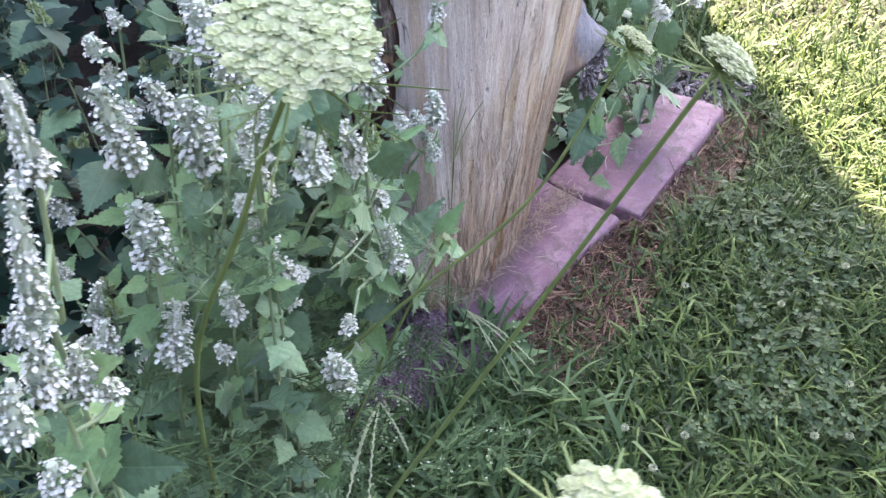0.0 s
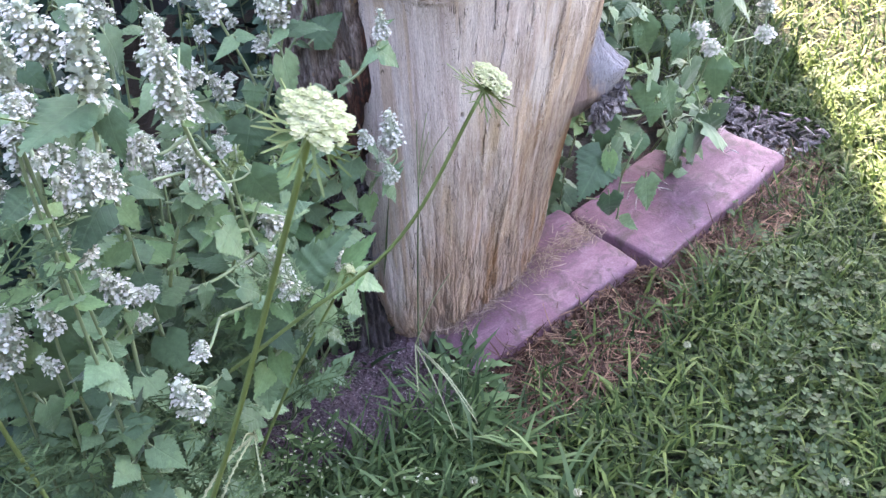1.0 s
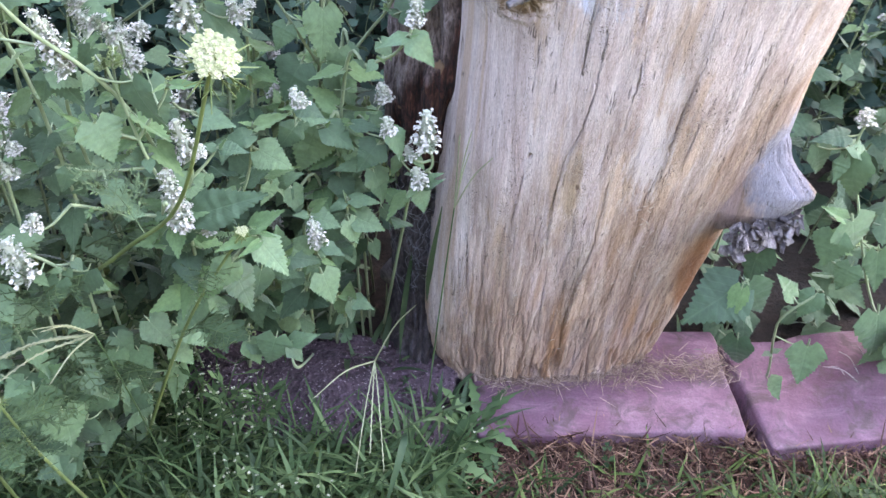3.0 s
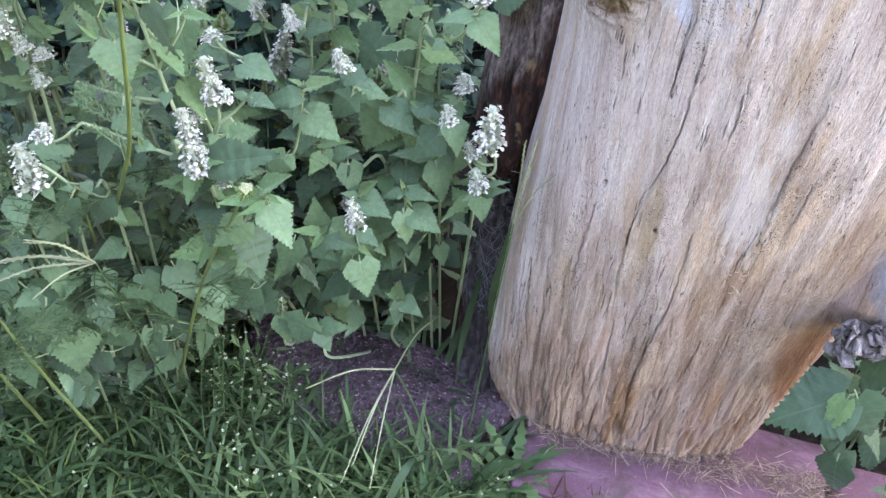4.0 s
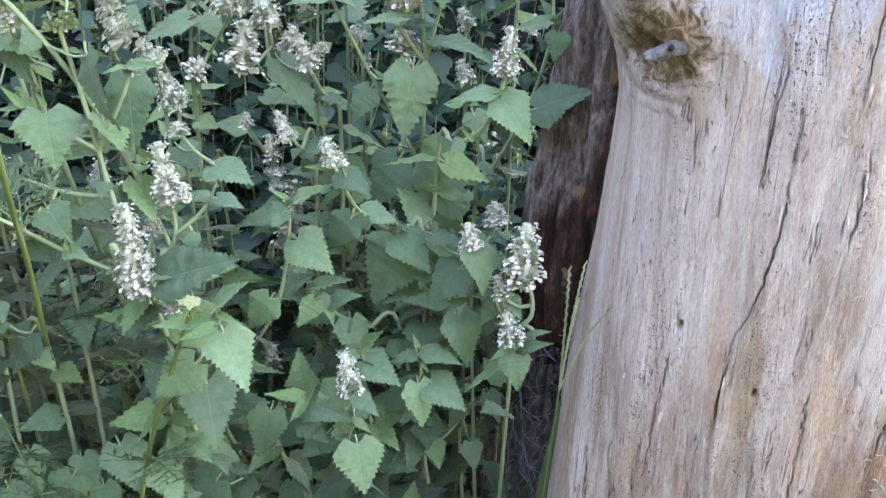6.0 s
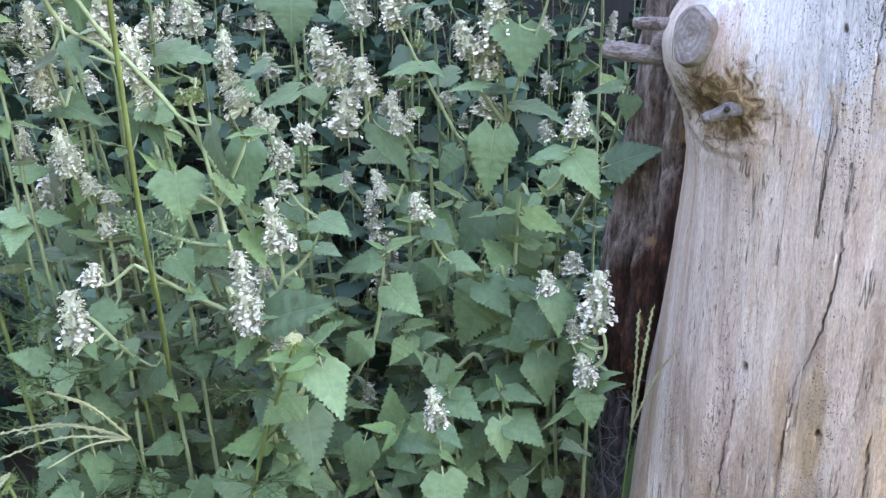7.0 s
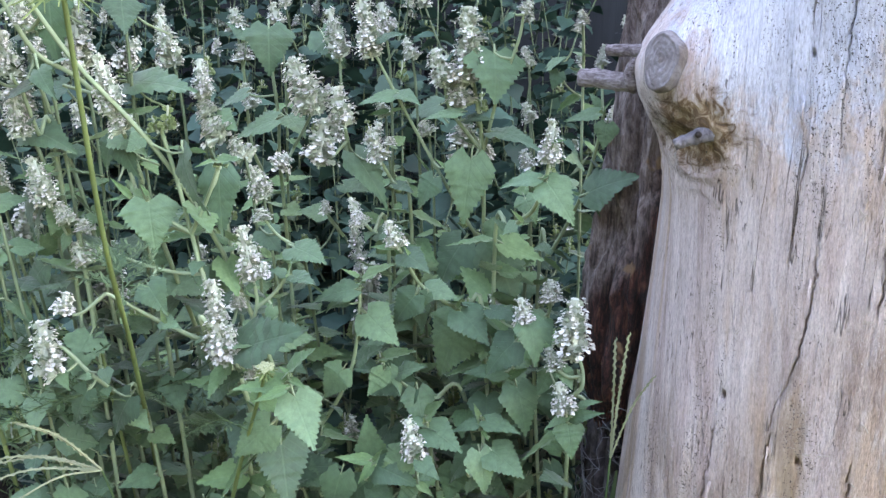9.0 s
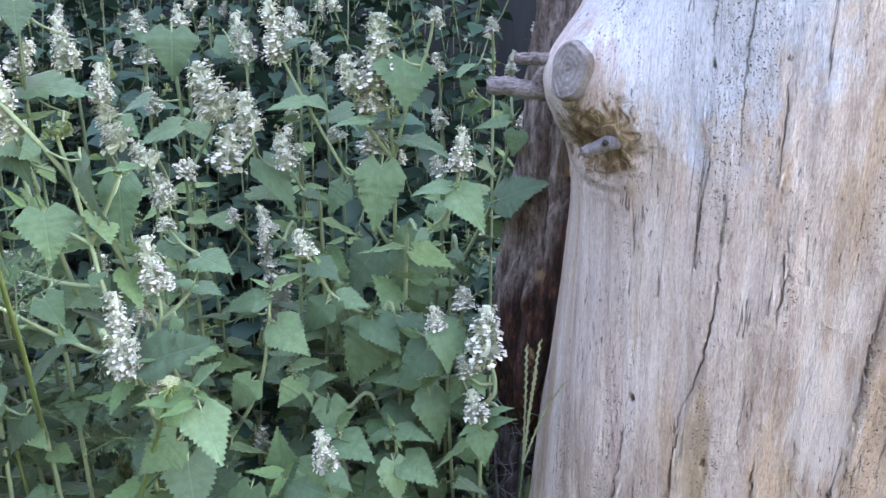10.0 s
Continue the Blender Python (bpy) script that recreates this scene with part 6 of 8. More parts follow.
sprig("catnip stem with a dense cream-white flower spike", [(0.380, 0.570, 0.397), (0.376, 0.545, 0.477), (0.380, 0.530, 0.537)],
    spikes=[
        ((0.380, 0.530, 0.545), (0.378, 0.530, 0.559), 0.0157, 'open'), ((0.375, 0.530, 0.567), (0.371, 0.530, 0.586), 0.0153, 'open'), ((0.387, 0.530, 0.511), (0.379, 0.530, 0.530), 0.0129, 'open'),
        ((0.404, 0.540, 0.574), (0.400, 0.540, 0.591), 0.0129, 'open'), ((0.465, 0.530, 0.554), (0.455, 0.530, 0.588), 0.0166, 'open'), ((0.488, 0.560, 0.569), (0.483, 0.560, 0.594), 0.0159, 'open'),
        ((0.369, 0.460, 0.546), (0.357, 0.460, 0.579), 0.0173, 'open'), ((0.362, 0.420, 0.542), (0.376, 0.420, 0.561), 0.0152, 'open')],
    leaves=[
        ((0.386, 0.526, 0.563), (0.374, 0.520, 0.575), 0.70, 0), ((0.384, 0.396, 0.583), (0.393, 0.388, 0.562), 1.00, 0), ((0.440, 0.546, 0.568), (0.464, 0.537, 0.548), 0.80, 0)],
    twigs=[
        [(0.463, 0.550, 0.465), (0.463, 0.540, 0.510), (0.465, 0.530, 0.554)]])
sprig("catnip stem with a dense cream-white flower spike", [(0.594, 0.750, 0.504), (0.600, 0.720, 0.551), (0.603, 0.700, 0.581)],
    spikes=[
        ((0.603, 0.700, 0.581), (0.600, 0.700, 0.594), 0.0123, 'open'), ((0.570, 0.660, 0.546), (0.564, 0.660, 0.564), 0.0110, 'open'), ((0.581, 0.640, 0.503), (0.573, 0.640, 0.519), 0.0132, 'open'),
        ((0.587, 0.620, 0.467), (0.581, 0.620, 0.484), 0.0128, 'open'), ((0.479, 0.580, 0.504), (0.472, 0.580, 0.517), 0.0132, 'open'), ((0.526, 0.560, 0.495), (0.518, 0.560, 0.505), 0.0132, 'open')],
    leaves=[
        ((0.600, 0.646, 0.542), (0.595, 0.642, 0.529), 0.90, 0), ((0.591, 0.646, 0.546), (0.605, 0.641, 0.556), 0.70, 0)])
sprig("tall catnip stem with several dull white flower spikes", [(0.384, 0.400, 0.463), (0.363, 0.340, 0.554), (0.357, 0.315, 0.603), (0.353, 0.297, 0.630)], face=(-0.40, -0.50, 0.78),
    spikes=[
        ((0.353, 0.295, 0.628), (0.359, 0.295, 0.671), 0.0208, 'open'), ((0.338, 0.300, 0.570), (0.344, 0.300, 0.598), 0.0184, 'open'), ((0.350, 0.305, 0.565), (0.354, 0.305, 0.588), 0.0119, 'open')],
    leaves=[
        ((0.349, 0.306, 0.614), (0.310, 0.294, 0.611), 0.80, 0), ((0.357, 0.306, 0.609), (0.339, 0.298, 0.606), 0.60, 0), ((0.362, 0.306, 0.604), (0.356, 0.294, 0.582), 0.60, 0),
        ((0.355, 0.346, 0.530), (0.326, 0.334, 0.519), 0.85, 0), ((0.374, 0.336, 0.540), (0.389, 0.327, 0.529), 0.70, 0), ((0.415, 0.356, 0.501), (0.427, 0.347, 0.481), 0.80, 0)])
sprig("tall catnip stem with several dull white flower spikes", [(0.460, 0.400, 0.416), (0.410, 0.320, 0.554), (0.394, 0.299, 0.598)], face=(-0.40, -0.50, 0.78),
    spikes=[
        ((0.393, 0.297, 0.598), (0.394, 0.297, 0.653), 0.0165, 'open'), ((0.401, 0.300, 0.591), (0.401, 0.300, 0.605), 0.0115, 'open'), ((0.381, 0.320, 0.566), (0.381, 0.320, 0.581), 0.0114, 'open')],
    leaves=[
        ((0.414, 0.316, 0.618), (0.415, 0.310, 0.606), 0.80, 0), ((0.461, 0.356, 0.496), (0.470, 0.344, 0.462), 0.80, 0), ((0.398, 0.316, 0.601), (0.379, 0.309, 0.598), 0.70, 0)])
sprig("tall catnip stem with several dull white flower spikes", [(0.334, 0.420, 0.391), (0.334, 0.370, 0.537), (0.334, 0.348, 0.618)], face=(-0.40, -0.50, 0.78),
    spikes=[
        ((0.333, 0.345, 0.621), (0.336, 0.345, 0.655), 0.0154, 'open'), ((0.320, 0.310, 0.622), (0.323, 0.310, 0.633), 0.0119, 'open'), ((0.316, 0.310, 0.609), (0.316, 0.310, 0.619), 0.0107, 'open'),
        ((0.328, 0.340, 0.573), (0.332, 0.340, 0.580), 0.0089, 'open'), ((0.280, 0.400, 0.416), (0.296, 0.400, 0.462), 0.0203, 'open')],
    leaves=[
        ((0.342, 0.366, 0.462), (0.329, 0.354, 0.429), 0.80, 0), ((0.340, 0.336, 0.629), (0.344, 0.328, 0.617), 0.80, 0), ((0.309, 0.376, 0.528), (0.311, 0.369, 0.514), 0.80, 0),
        ((0.310, 0.426, 0.383), (0.293, 0.414, 0.345), 0.90, 0), ((0.316, 0.436, 0.312), (0.324, 0.425, 0.273), 0.90, 0), ((0.315, 0.336, 0.611), (0.329, 0.328, 0.610), 0.60, 0),
        ((0.294, 0.406, 0.450), (0.299, 0.398, 0.431), 0.80, 0)])
sprig("tall catnip stem with several dull white flower spikes", [(0.292, 0.420, 0.415), (0.292, 0.405, 0.485), (0.292, 0.400, 0.492)], face=(-0.40, -0.50, 0.78),
    spikes=[
        ((0.289, 0.397, 0.500), (0.287, 0.397, 0.549), 0.0233, 'open'), ((0.294, 0.400, 0.570), (0.288, 0.400, 0.626), 0.0213, 'open'), ((0.342, 0.400, 0.540), (0.340, 0.400, 0.593), 0.0226, 'open'),
        ((0.373, 0.400, 0.604), (0.367, 0.400, 0.643), 0.0256, 'open'), ((0.273, 0.470, 0.391), (0.277, 0.470, 0.424), 0.0179, 'open'), ((0.299, 0.460, 0.358), (0.302, 0.460, 0.409), 0.0241, 'open')],
    leaves=[
        ((0.300, 0.406, 0.562), (0.318, 0.394, 0.539), 0.80, 0), ((0.288, 0.416, 0.562), (0.260, 0.405, 0.555), 0.90, 0), ((0.300, 0.416, 0.400), (0.318, 0.404, 0.315), 0.85, 0),
        ((0.316, 0.376, 0.460), (0.316, 0.364, 0.425), 0.80, 0), ((0.329, 0.436, 0.399), (0.302, 0.425, 0.381), 0.90, 0), ((0.453, 0.746, 0.503), (0.419, 0.737, 0.493), 0.90, 0),
        ((0.429, 0.696, 0.442), (0.389, 0.687, 0.437), 0.90, 0)])
sprig("catnip stem leaning out of the bed with large flower spikes", [(0.171, 0.300, 0.548), (0.170, 0.280, 0.609), (0.172, 0.260, 0.679)], face=(-0.40, -0.50, 0.78),
    spikes=[
        ((0.170, 0.255, 0.690), (0.172, 0.255, 0.726), 0.0085, 'open'), ((0.149, 0.250, 0.645), (0.160, 0.250, 0.695), 0.0116, 'open')],
    leaves=[
        ((0.180, 0.266, 0.689), (0.183, 0.257, 0.681), 0.70, 0), ((0.179, 0.266, 0.673), (0.182, 0.260, 0.668), 0.70, 0)])
sprig("catnip stem leaning out of the bed with large flower spikes", [(0.158, 0.300, 0.476), (0.158, 0.290, 0.543), (0.155, 0.285, 0.576)], face=(-0.40, -0.50, 0.78),
    spikes=[
        ((0.152, 0.280, 0.583), (0.158, 0.280, 0.621), 0.0138, 'open'), ((0.169, 0.285, 0.562), (0.172, 0.285, 0.591), 0.0140, 'open'), ((0.130, 0.270, 0.584), (0.139, 0.270, 0.611), 0.0129, 'open'),
        ((0.143, 0.290, 0.519), (0.143, 0.290, 0.538), 0.0162, 'open'), ((0.181, 0.290, 0.544), (0.181, 0.290, 0.558), 0.0110, 'open')],
    leaves=[
        ((0.141, 0.276, 0.578), (0.126, 0.267, 0.582), 0.80, 0), ((0.152, 0.286, 0.560), (0.148, 0.279, 0.550), 0.70, 0)])
sprig("catnip stem crowned with a star of pale young leaves", [(0.503, 0.470, 0.114), (0.507, 0.455, 0.158), (0.507, 0.445, 0.190)],
    spikes=[
        ((0.510, 0.440, 0.189), (0.510, 0.440, 0.202), 0.0124, 'bud')],
    leaves=[
        ((0.505, 0.441, 0.195), (0.482, 0.433, 0.182), 0.80, 0), ((0.508, 0.446, 0.171), (0.518, 0.438, 0.146), 0.80, 0), ((0.464, 0.436, 0.201), (0.481, 0.428, 0.182), 0.80, 0),
        ((0.441, 0.436, 0.182), (0.458, 0.428, 0.162), 0.85, 0), ((0.413, 0.416, 0.189), (0.394, 0.407, 0.163), 1.00, 0), ((0.417, 0.426, 0.212), (0.455, 0.416, 0.218), 0.70, 0),
        ((0.462, 0.426, 0.251), (0.488, 0.416, 0.237), 0.85, 0), ((0.527, 0.426, 0.276), (0.522, 0.415, 0.243), 0.70, 0), ((0.580, 0.441, 0.256), (0.592, 0.430, 0.228), 0.95, 0),
        ((0.610, 0.446, 0.288), (0.614, 0.444, 0.286), 0.50, 0)])
sprig("catnip stem crowned with a star of pale young leaves", [(0.593, 0.530, 0.097), (0.602, 0.510, 0.141), (0.605, 0.494, 0.178)],
    spikes=[
        ((0.606, 0.490, 0.180), (0.605, 0.490, 0.186), 0.0071, 'bud')],
    leaves=[
        ((0.605, 0.491, 0.183), (0.607, 0.485, 0.211), 0.70, 1), ((0.603, 0.490, 0.183), (0.592, 0.486, 0.190), 0.50, 1), ((0.607, 0.484, 0.183), (0.610, 0.477, 0.158), 0.75, 0),
        ((0.609, 0.490, 0.181), (0.631, 0.483, 0.176), 0.75, 0)])
sprig("catnip stem crowned with a star of pale young leaves", [(0.552, 0.460, 0.119), (0.546, 0.450, 0.150), (0.543, 0.445, 0.173)],
    leaves=[
        ((0.549, 0.436, 0.179), (0.573, 0.430, 0.188), 0.60, 0), ((0.547, 0.436, 0.173), (0.561, 0.429, 0.158), 0.85, 0), ((0.534, 0.436, 0.185), (0.524, 0.426, 0.154), 0.90, 0),
        ((0.376, 0.396, 0.214), (0.385, 0.388, 0.192), 0.90, 0), ((0.399, 0.406, 0.223), (0.413, 0.397, 0.202), 0.90, 0), ((0.557, 0.446, 0.256), (0.542, 0.438, 0.238), 0.90, 0),
        ((0.366, 0.376, 0.152), (0.352, 0.367, 0.122), 1.00, 0), ((0.346, 0.376, 0.174), (0.384, 0.368, 0.196), 0.50, 0), ((0.390, 0.386, 0.173), (0.366, 0.377, 0.157), 0.70, 0),
        ((0.415, 0.396, 0.161), (0.400, 0.389, 0.140), 0.80, 0)])
sprig("catnip stem crowned with a star of pale young leaves", [(0.616, 0.570, 0.191), (0.619, 0.560, 0.215), (0.622, 0.550, 0.239)],
    leaves=[
        ((0.607, 0.526, 0.217), (0.617, 0.520, 0.201), 0.80, 0), ((0.632, 0.536, 0.217), (0.640, 0.530, 0.198), 0.80, 0), ((0.621, 0.546, 0.241), (0.614, 0.540, 0.221), 0.70, 0),
        ((0.642, 0.536, 0.260), (0.655, 0.529, 0.243), 0.70, 0), ((0.609, 0.536, 0.244), (0.621, 0.532, 0.260), 0.70, 0), ((0.582, 0.496, 0.261), (0.579, 0.488, 0.235), 0.90, 0)])
sprig("low catnip shoot with broad leaves beside the lawn", [(0.318, 0.420, 0.034), (0.325, 0.390, 0.118), (0.333, 0.370, 0.185), (0.340, 0.360, 0.216)],
    leaves=[
        ((0.341, 0.351, 0.218), (0.338, 0.339, 0.170), 0.85, 0), ((0.356, 0.356, 0.186), (0.364, 0.346, 0.145), 0.85, 0), ((0.320, 0.356, 0.192), (0.305, 0.349, 0.165), 0.80, 0),
        ((0.380, 0.361, 0.222), (0.400, 0.353, 0.202), 0.75, 0), ((0.334, 0.356, 0.226), (0.317, 0.350, 0.214), 0.70, 0), ((0.348, 0.361, 0.221), (0.372, 0.355, 0.244), 0.60, 1),
        ((0.300, 0.356, 0.142), (0.311, 0.348, 0.113), 0.80, 0), ((0.345, 0.366, 0.107), (0.322, 0.358, 0.084), 0.80, 0), ((0.312, 0.356, 0.239), (0.299, 0.349, 0.213), 0.80, 0)])
sprig("low catnip shoot with broad leaves beside the lawn", [(0.385, 0.470, -0.027), (0.400, 0.440, 0.096), (0.409, 0.420, 0.178)],
    leaves=[
        ((0.415, 0.406, 0.206), (0.424, 0.400, 0.183), 0.85, 0), ((0.429, 0.406, 0.240), (0.450, 0.397, 0.215), 0.85, 0), ((0.399, 0.396, 0.215), (0.385, 0.389, 0.187), 0.80, 0),
        ((0.450, 0.416, 0.224), (0.475, 0.407, 0.205), 0.85, 0), ((0.488, 0.426, 0.216), (0.472, 0.418, 0.188), 0.85, 0), ((0.400, 0.406, 0.163), (0.410, 0.398, 0.130), 0.75, 0),
        ((0.440, 0.436, 0.155), (0.432, 0.427, 0.111), 0.50, 0), ((0.509, 0.446, 0.169), (0.531, 0.440, 0.157), 0.70, 0)])
sprig("catnip shoot with large pitted leaves beside the edging stone", [(1.092, 0.490, 0.027), (1.070, 0.470, 0.115), (1.060, 0.455, 0.159), (1.084, 0.450, 0.192)], face=(-0.40, -0.50, 0.78),
    leaves=[
        ((0.993, 0.446, 0.213), (0.937, 0.434, 0.179), 0.85, 0), ((0.991, 0.436, 0.219), (0.984, 0.429, 0.183), 0.70, 1), ((1.000, 0.441, 0.220), (1.025, 0.434, 0.180), 0.85, 0),
        ((1.017, 0.466, 0.249), (1.002, 0.456, 0.203), 0.70, 0), ((1.012, 0.446, 0.140), (1.016, 0.439, 0.096), 0.75, 0), ((1.096, 0.446, 0.123), (1.097, 0.438, 0.071), 0.80, 0),
        ((1.116, 0.456, 0.225), (1.106, 0.450, 0.195), 0.80, 0), ((1.064, 0.456, 0.187), (1.036, 0.451, 0.222), 0.50, 0), ((1.080, 0.451, 0.271), (1.074, 0.444, 0.234), 0.95, 0),
        ((1.093, 0.451, 0.287), (1.112, 0.444, 0.246), 1.00, 0), ((1.089, 0.456, 0.285), (1.052, 0.451, 0.305), 0.45, 1)])
sprig("catnip shoot with large pitted leaves beside the edging stone", [(1.236, 0.480, 0.058), (1.159, 0.470, 0.179), (1.108, 0.470, 0.290), (1.078, 0.465, 0.357), (1.074, 0.460, 0.391)], face=(-0.40, -0.50, 0.78),
    spikes=[
        ((1.072, 0.458, 0.391), (1.071, 0.458, 0.408), 0.0168, 'open')],
    leaves=[
        ((1.062, 0.461, 0.377), (1.028, 0.456, 0.379), 0.50, 0), ((1.068, 0.461, 0.366), (1.103, 0.455, 0.352), 0.50, 0), ((1.076, 0.459, 0.355), (1.080, 0.449, 0.305), 0.70, 0),
        ((1.067, 0.461, 0.352), (1.061, 0.456, 0.327), 0.55, 0), ((1.046, 0.476, 0.357), (1.062, 0.470, 0.324), 0.70, 0), ((1.139, 0.456, 0.242), (1.150, 0.448, 0.193), 0.60, 0),
        ((1.166, 0.451, 0.162), (1.183, 0.441, 0.098), 0.75, 0), ((1.204, 0.446, 0.146), (1.251, 0.435, 0.068), 0.75, 0), ((1.089, 0.456, 0.189), (1.073, 0.450, 0.161), 0.80, 0)])
sprig("catnip shoot with large pitted leaves beside the edging stone", [(1.259, 0.470, 0.126), (1.215, 0.465, 0.219), (1.200, 0.470, 0.285), (1.214, 0.475, 0.326), (1.235, 0.480, 0.379)], face=(-0.40, -0.50, 0.78),
    spikes=[
        ((1.250, 0.440, 0.162), (1.249, 0.440, 0.184), 0.0285, 'bud'), ((1.249, 0.460, 0.251), (1.241, 0.460, 0.267), 0.0246, 'open'), ((1.213, 0.460, 0.291), (1.206, 0.460, 0.303), 0.0225, 'open')],
    leaves=[
        ((1.156, 0.481, 0.392), (1.151, 0.469, 0.335), 0.90, 0), ((1.216, 0.471, 0.348), (1.223, 0.464, 0.313), 0.70, 0), ((1.205, 0.461, 0.296), (1.225, 0.455, 0.262), 0.95, 0),
        ((1.190, 0.456, 0.251), (1.212, 0.448, 0.202), 0.90, 0), ((1.217, 0.441, 0.155), (1.306, 0.429, 0.107), 0.70, 0), ((1.230, 0.441, 0.167), (1.268, 0.432, 0.102), 0.70, 0),
        ((1.176, 0.466, 0.300), (1.156, 0.460, 0.276), 0.80, 0), ((1.262, 0.456, 0.230), (1.247, 0.445, 0.171), 0.70, 0), ((1.196, 0.476, 0.359), (1.178, 0.470, 0.335), 0.70, 0)])
sprig("catnip shoot with large pitted leaves beside the edging stone", [(1.283, 0.480, 0.141), (1.288, 0.475, 0.205), (1.337, 0.480, 0.222), (1.400, 0.490, 0.246)], face=(-0.40, -0.50, 0.78),
    spikes=[
        ((1.442, 0.480, 0.195), (1.432, 0.480, 0.210), 0.0272, 'open'), ((1.454, 0.490, 0.230), (1.450, 0.490, 0.257), 0.0266, 'open')],
    leaves=[
        ((1.285, 0.476, 0.303), (1.318, 0.466, 0.244), 0.55, 0), ((1.374, 0.471, 0.187), (1.380, 0.467, 0.162), 0.50, 0), ((1.294, 0.466, 0.221), (1.327, 0.461, 0.199), 0.60, 0),
        ((1.308, 0.496, 0.346), (1.305, 0.489, 0.307), 0.70, 0), ((1.273, 0.466, 0.226), (1.290, 0.462, 0.199), 0.60, 1), ((1.385, 0.486, 0.247), (1.342, 0.480, 0.291), 0.60, 0),
        ((1.317, 0.471, 0.226), (1.294, 0.467, 0.259), 0.50, 1)],
    twigs=[
        [(1.337, 0.480, 0.222), (1.395, 0.480, 0.207), (1.446, 0.480, 0.200)]])
sprig("low leafy catnip shoot beside the dark stone", [(0.328, 0.400, 0.116), (0.339, 0.390, 0.172), (0.348, 0.395, 0.223)],
    leaves=[
        ((0.340, 0.381, 0.179), (0.353, 0.371, 0.122), 0.95, 0),
        ((0.339, 0.376, 0.144), (0.305, 0.366, 0.124), 0.90, 0),
        ((0.338, 0.386, 0.203), (0.314, 0.376, 0.198), 0.85, 0),
        ((0.348, 0.391, 0.194), (0.369, 0.381, 0.179), 0.80, 0),
        ((0.337, 0.396, 0.237), (0.353, 0.386, 0.217), 0.80, 0),
        ((0.337, 0.391, 0.269), (0.314, 0.381, 0.253), 0.85, 0),
        ((0.366, 0.396, 0.225), (0.382, 0.386, 0.204), 0.80, 0),
        ((0.336, 0.376, 0.125), (0.336, 0.366, 0.086), 0.90, 0),
        ((0.299, 0.376, 0.156), (0.279, 0.366, 0.139), 0.90, 0)])


def fill_bed():
    """The rest of the catnip stand behind the front stems."""
    rf = random.Random(5)
    spots = []

    def sow(n, x0, x1, y0, y1, gap, height, flower, leaf=(0.036, 0.048), sides=(0, 1, 2), lean=0.0):
        tries = made = 0
        while made < n and tries < 4000:
            tries += 1
            x, y = rf.uniform(x0, x1), rf.uniform(y0, y1)
            if not clear_of_trunk(Vector((x, y - 0.02, 0))) or any((x - a) ** 2 + (y - c) ** 2 < gap * gap for a, c in spots):
                continue
            spots.append((x, y))
            h = height(x, y) * rf.uniform(0.85, 1.1)
            lx, ly = rf.uniform(-0.10, 0.10), rf.uniform(-0.08, 0.03) - lean
            spike = rf.uniform(0.018, 0.042) if rf.random() < flower else 0.0
            catnip((x, y), [(x + lx * 0.4, y + ly * 0.3, h * 0.5), (x + lx, y + ly, h)], spike, rf.uniform(*leaf), rf.choice(sides), step=0.040)
            made += 1

    def back_height(x, y):
        return 0.52 + 0.30 * min(max(0, y - 0.62), 0.7) if x < 0.44 - 0.30 * (y - 0.9) else 0.36

    sow(15, 0.18, 0.58, 0.60, 0.70, 0.05, lambda x, y: 0.34 - 0.1 * max(0, x - 0.5), 0.25)
    sow(9, 1.05, 1.46, 0.58, 0.63, 0.028, lambda x, y: 0.17, 0.0, (0.036, 0.048), (0,), 0.03)
    sow(14, 1.04, 1.60, 0.62, 0.82, 0.06, lambda x, y: 0.36 - 0.12 * max(0, x - 1.4), 0.2, (0.040, 0.054), (0, 1))
    # low leafy shoots that close the foot of the stand
    for k in range(24):
        x = rf.uniform(0.12, 0.54) if k < 10 else rf.uniform(0.14, 0.40)
        y = rf.uniform(0.60, 0.68) if x > 0.40 else rf.uniform(0.44, 0.62)
        h = rf.uniform(0.15, 0.26) if k < 10 else rf.uniform(0.10, 0.27)
        catnip((x, y + 0.05), [(x, y + 0.02, h * 0.5), (x + rf.uniform(-0.03, 0.03), y - 0.02, h)], 0.0, rf.uniform(0.034, 0.046), 0, "young leafy catnip shoot without flowers", 0.03)


# leafy unflowered shoots along the face of the stand, each crowned with a star of young leaves
rl = random.Random(77)
for k in range(12):
    x = 0.37 + 0.29 * (k + rl.random()) / 12
    z = rl.uniform(0.15, 0.40) if x < 0.60 else rl.uniform(0.18, 0.32)
    y = 0.60 - 0.16 * (z - 0.15) + rl.uniform(-0.02, 0.05) + 0.05 * max(0.0, x - 0.55)
    catnip((x + rl.uniform(-0.05, 0.05), y + 0.09), [(x + rl.uniform(-0.03, 0.03), y + 0.04, z * 0.6), (x, y, z)], 0.0, rl.uniform(0.036, 0.046), 0, "leafy catnip shoot crowned with young leaves", 0.026)

# low leafy shoots that droop towards the dark stone
for k in range(6):
    x, z = 0.42 + 0.034 * k + rl.uniform(-0.01, 0.01), rl.uniform(0.13, 0.22)
    catnip((x, 0.64), [(x + rl.uniform(-0.02, 0.02), 0.585, z * 0.8), (x + rl.uniform(-0.02, 0.02), 0.53, z)], 0.0, rl.uniform(0.032, 0.042), 0, "leafy catnip shoot crowned with young leaves", 0.022)

fill_bed()


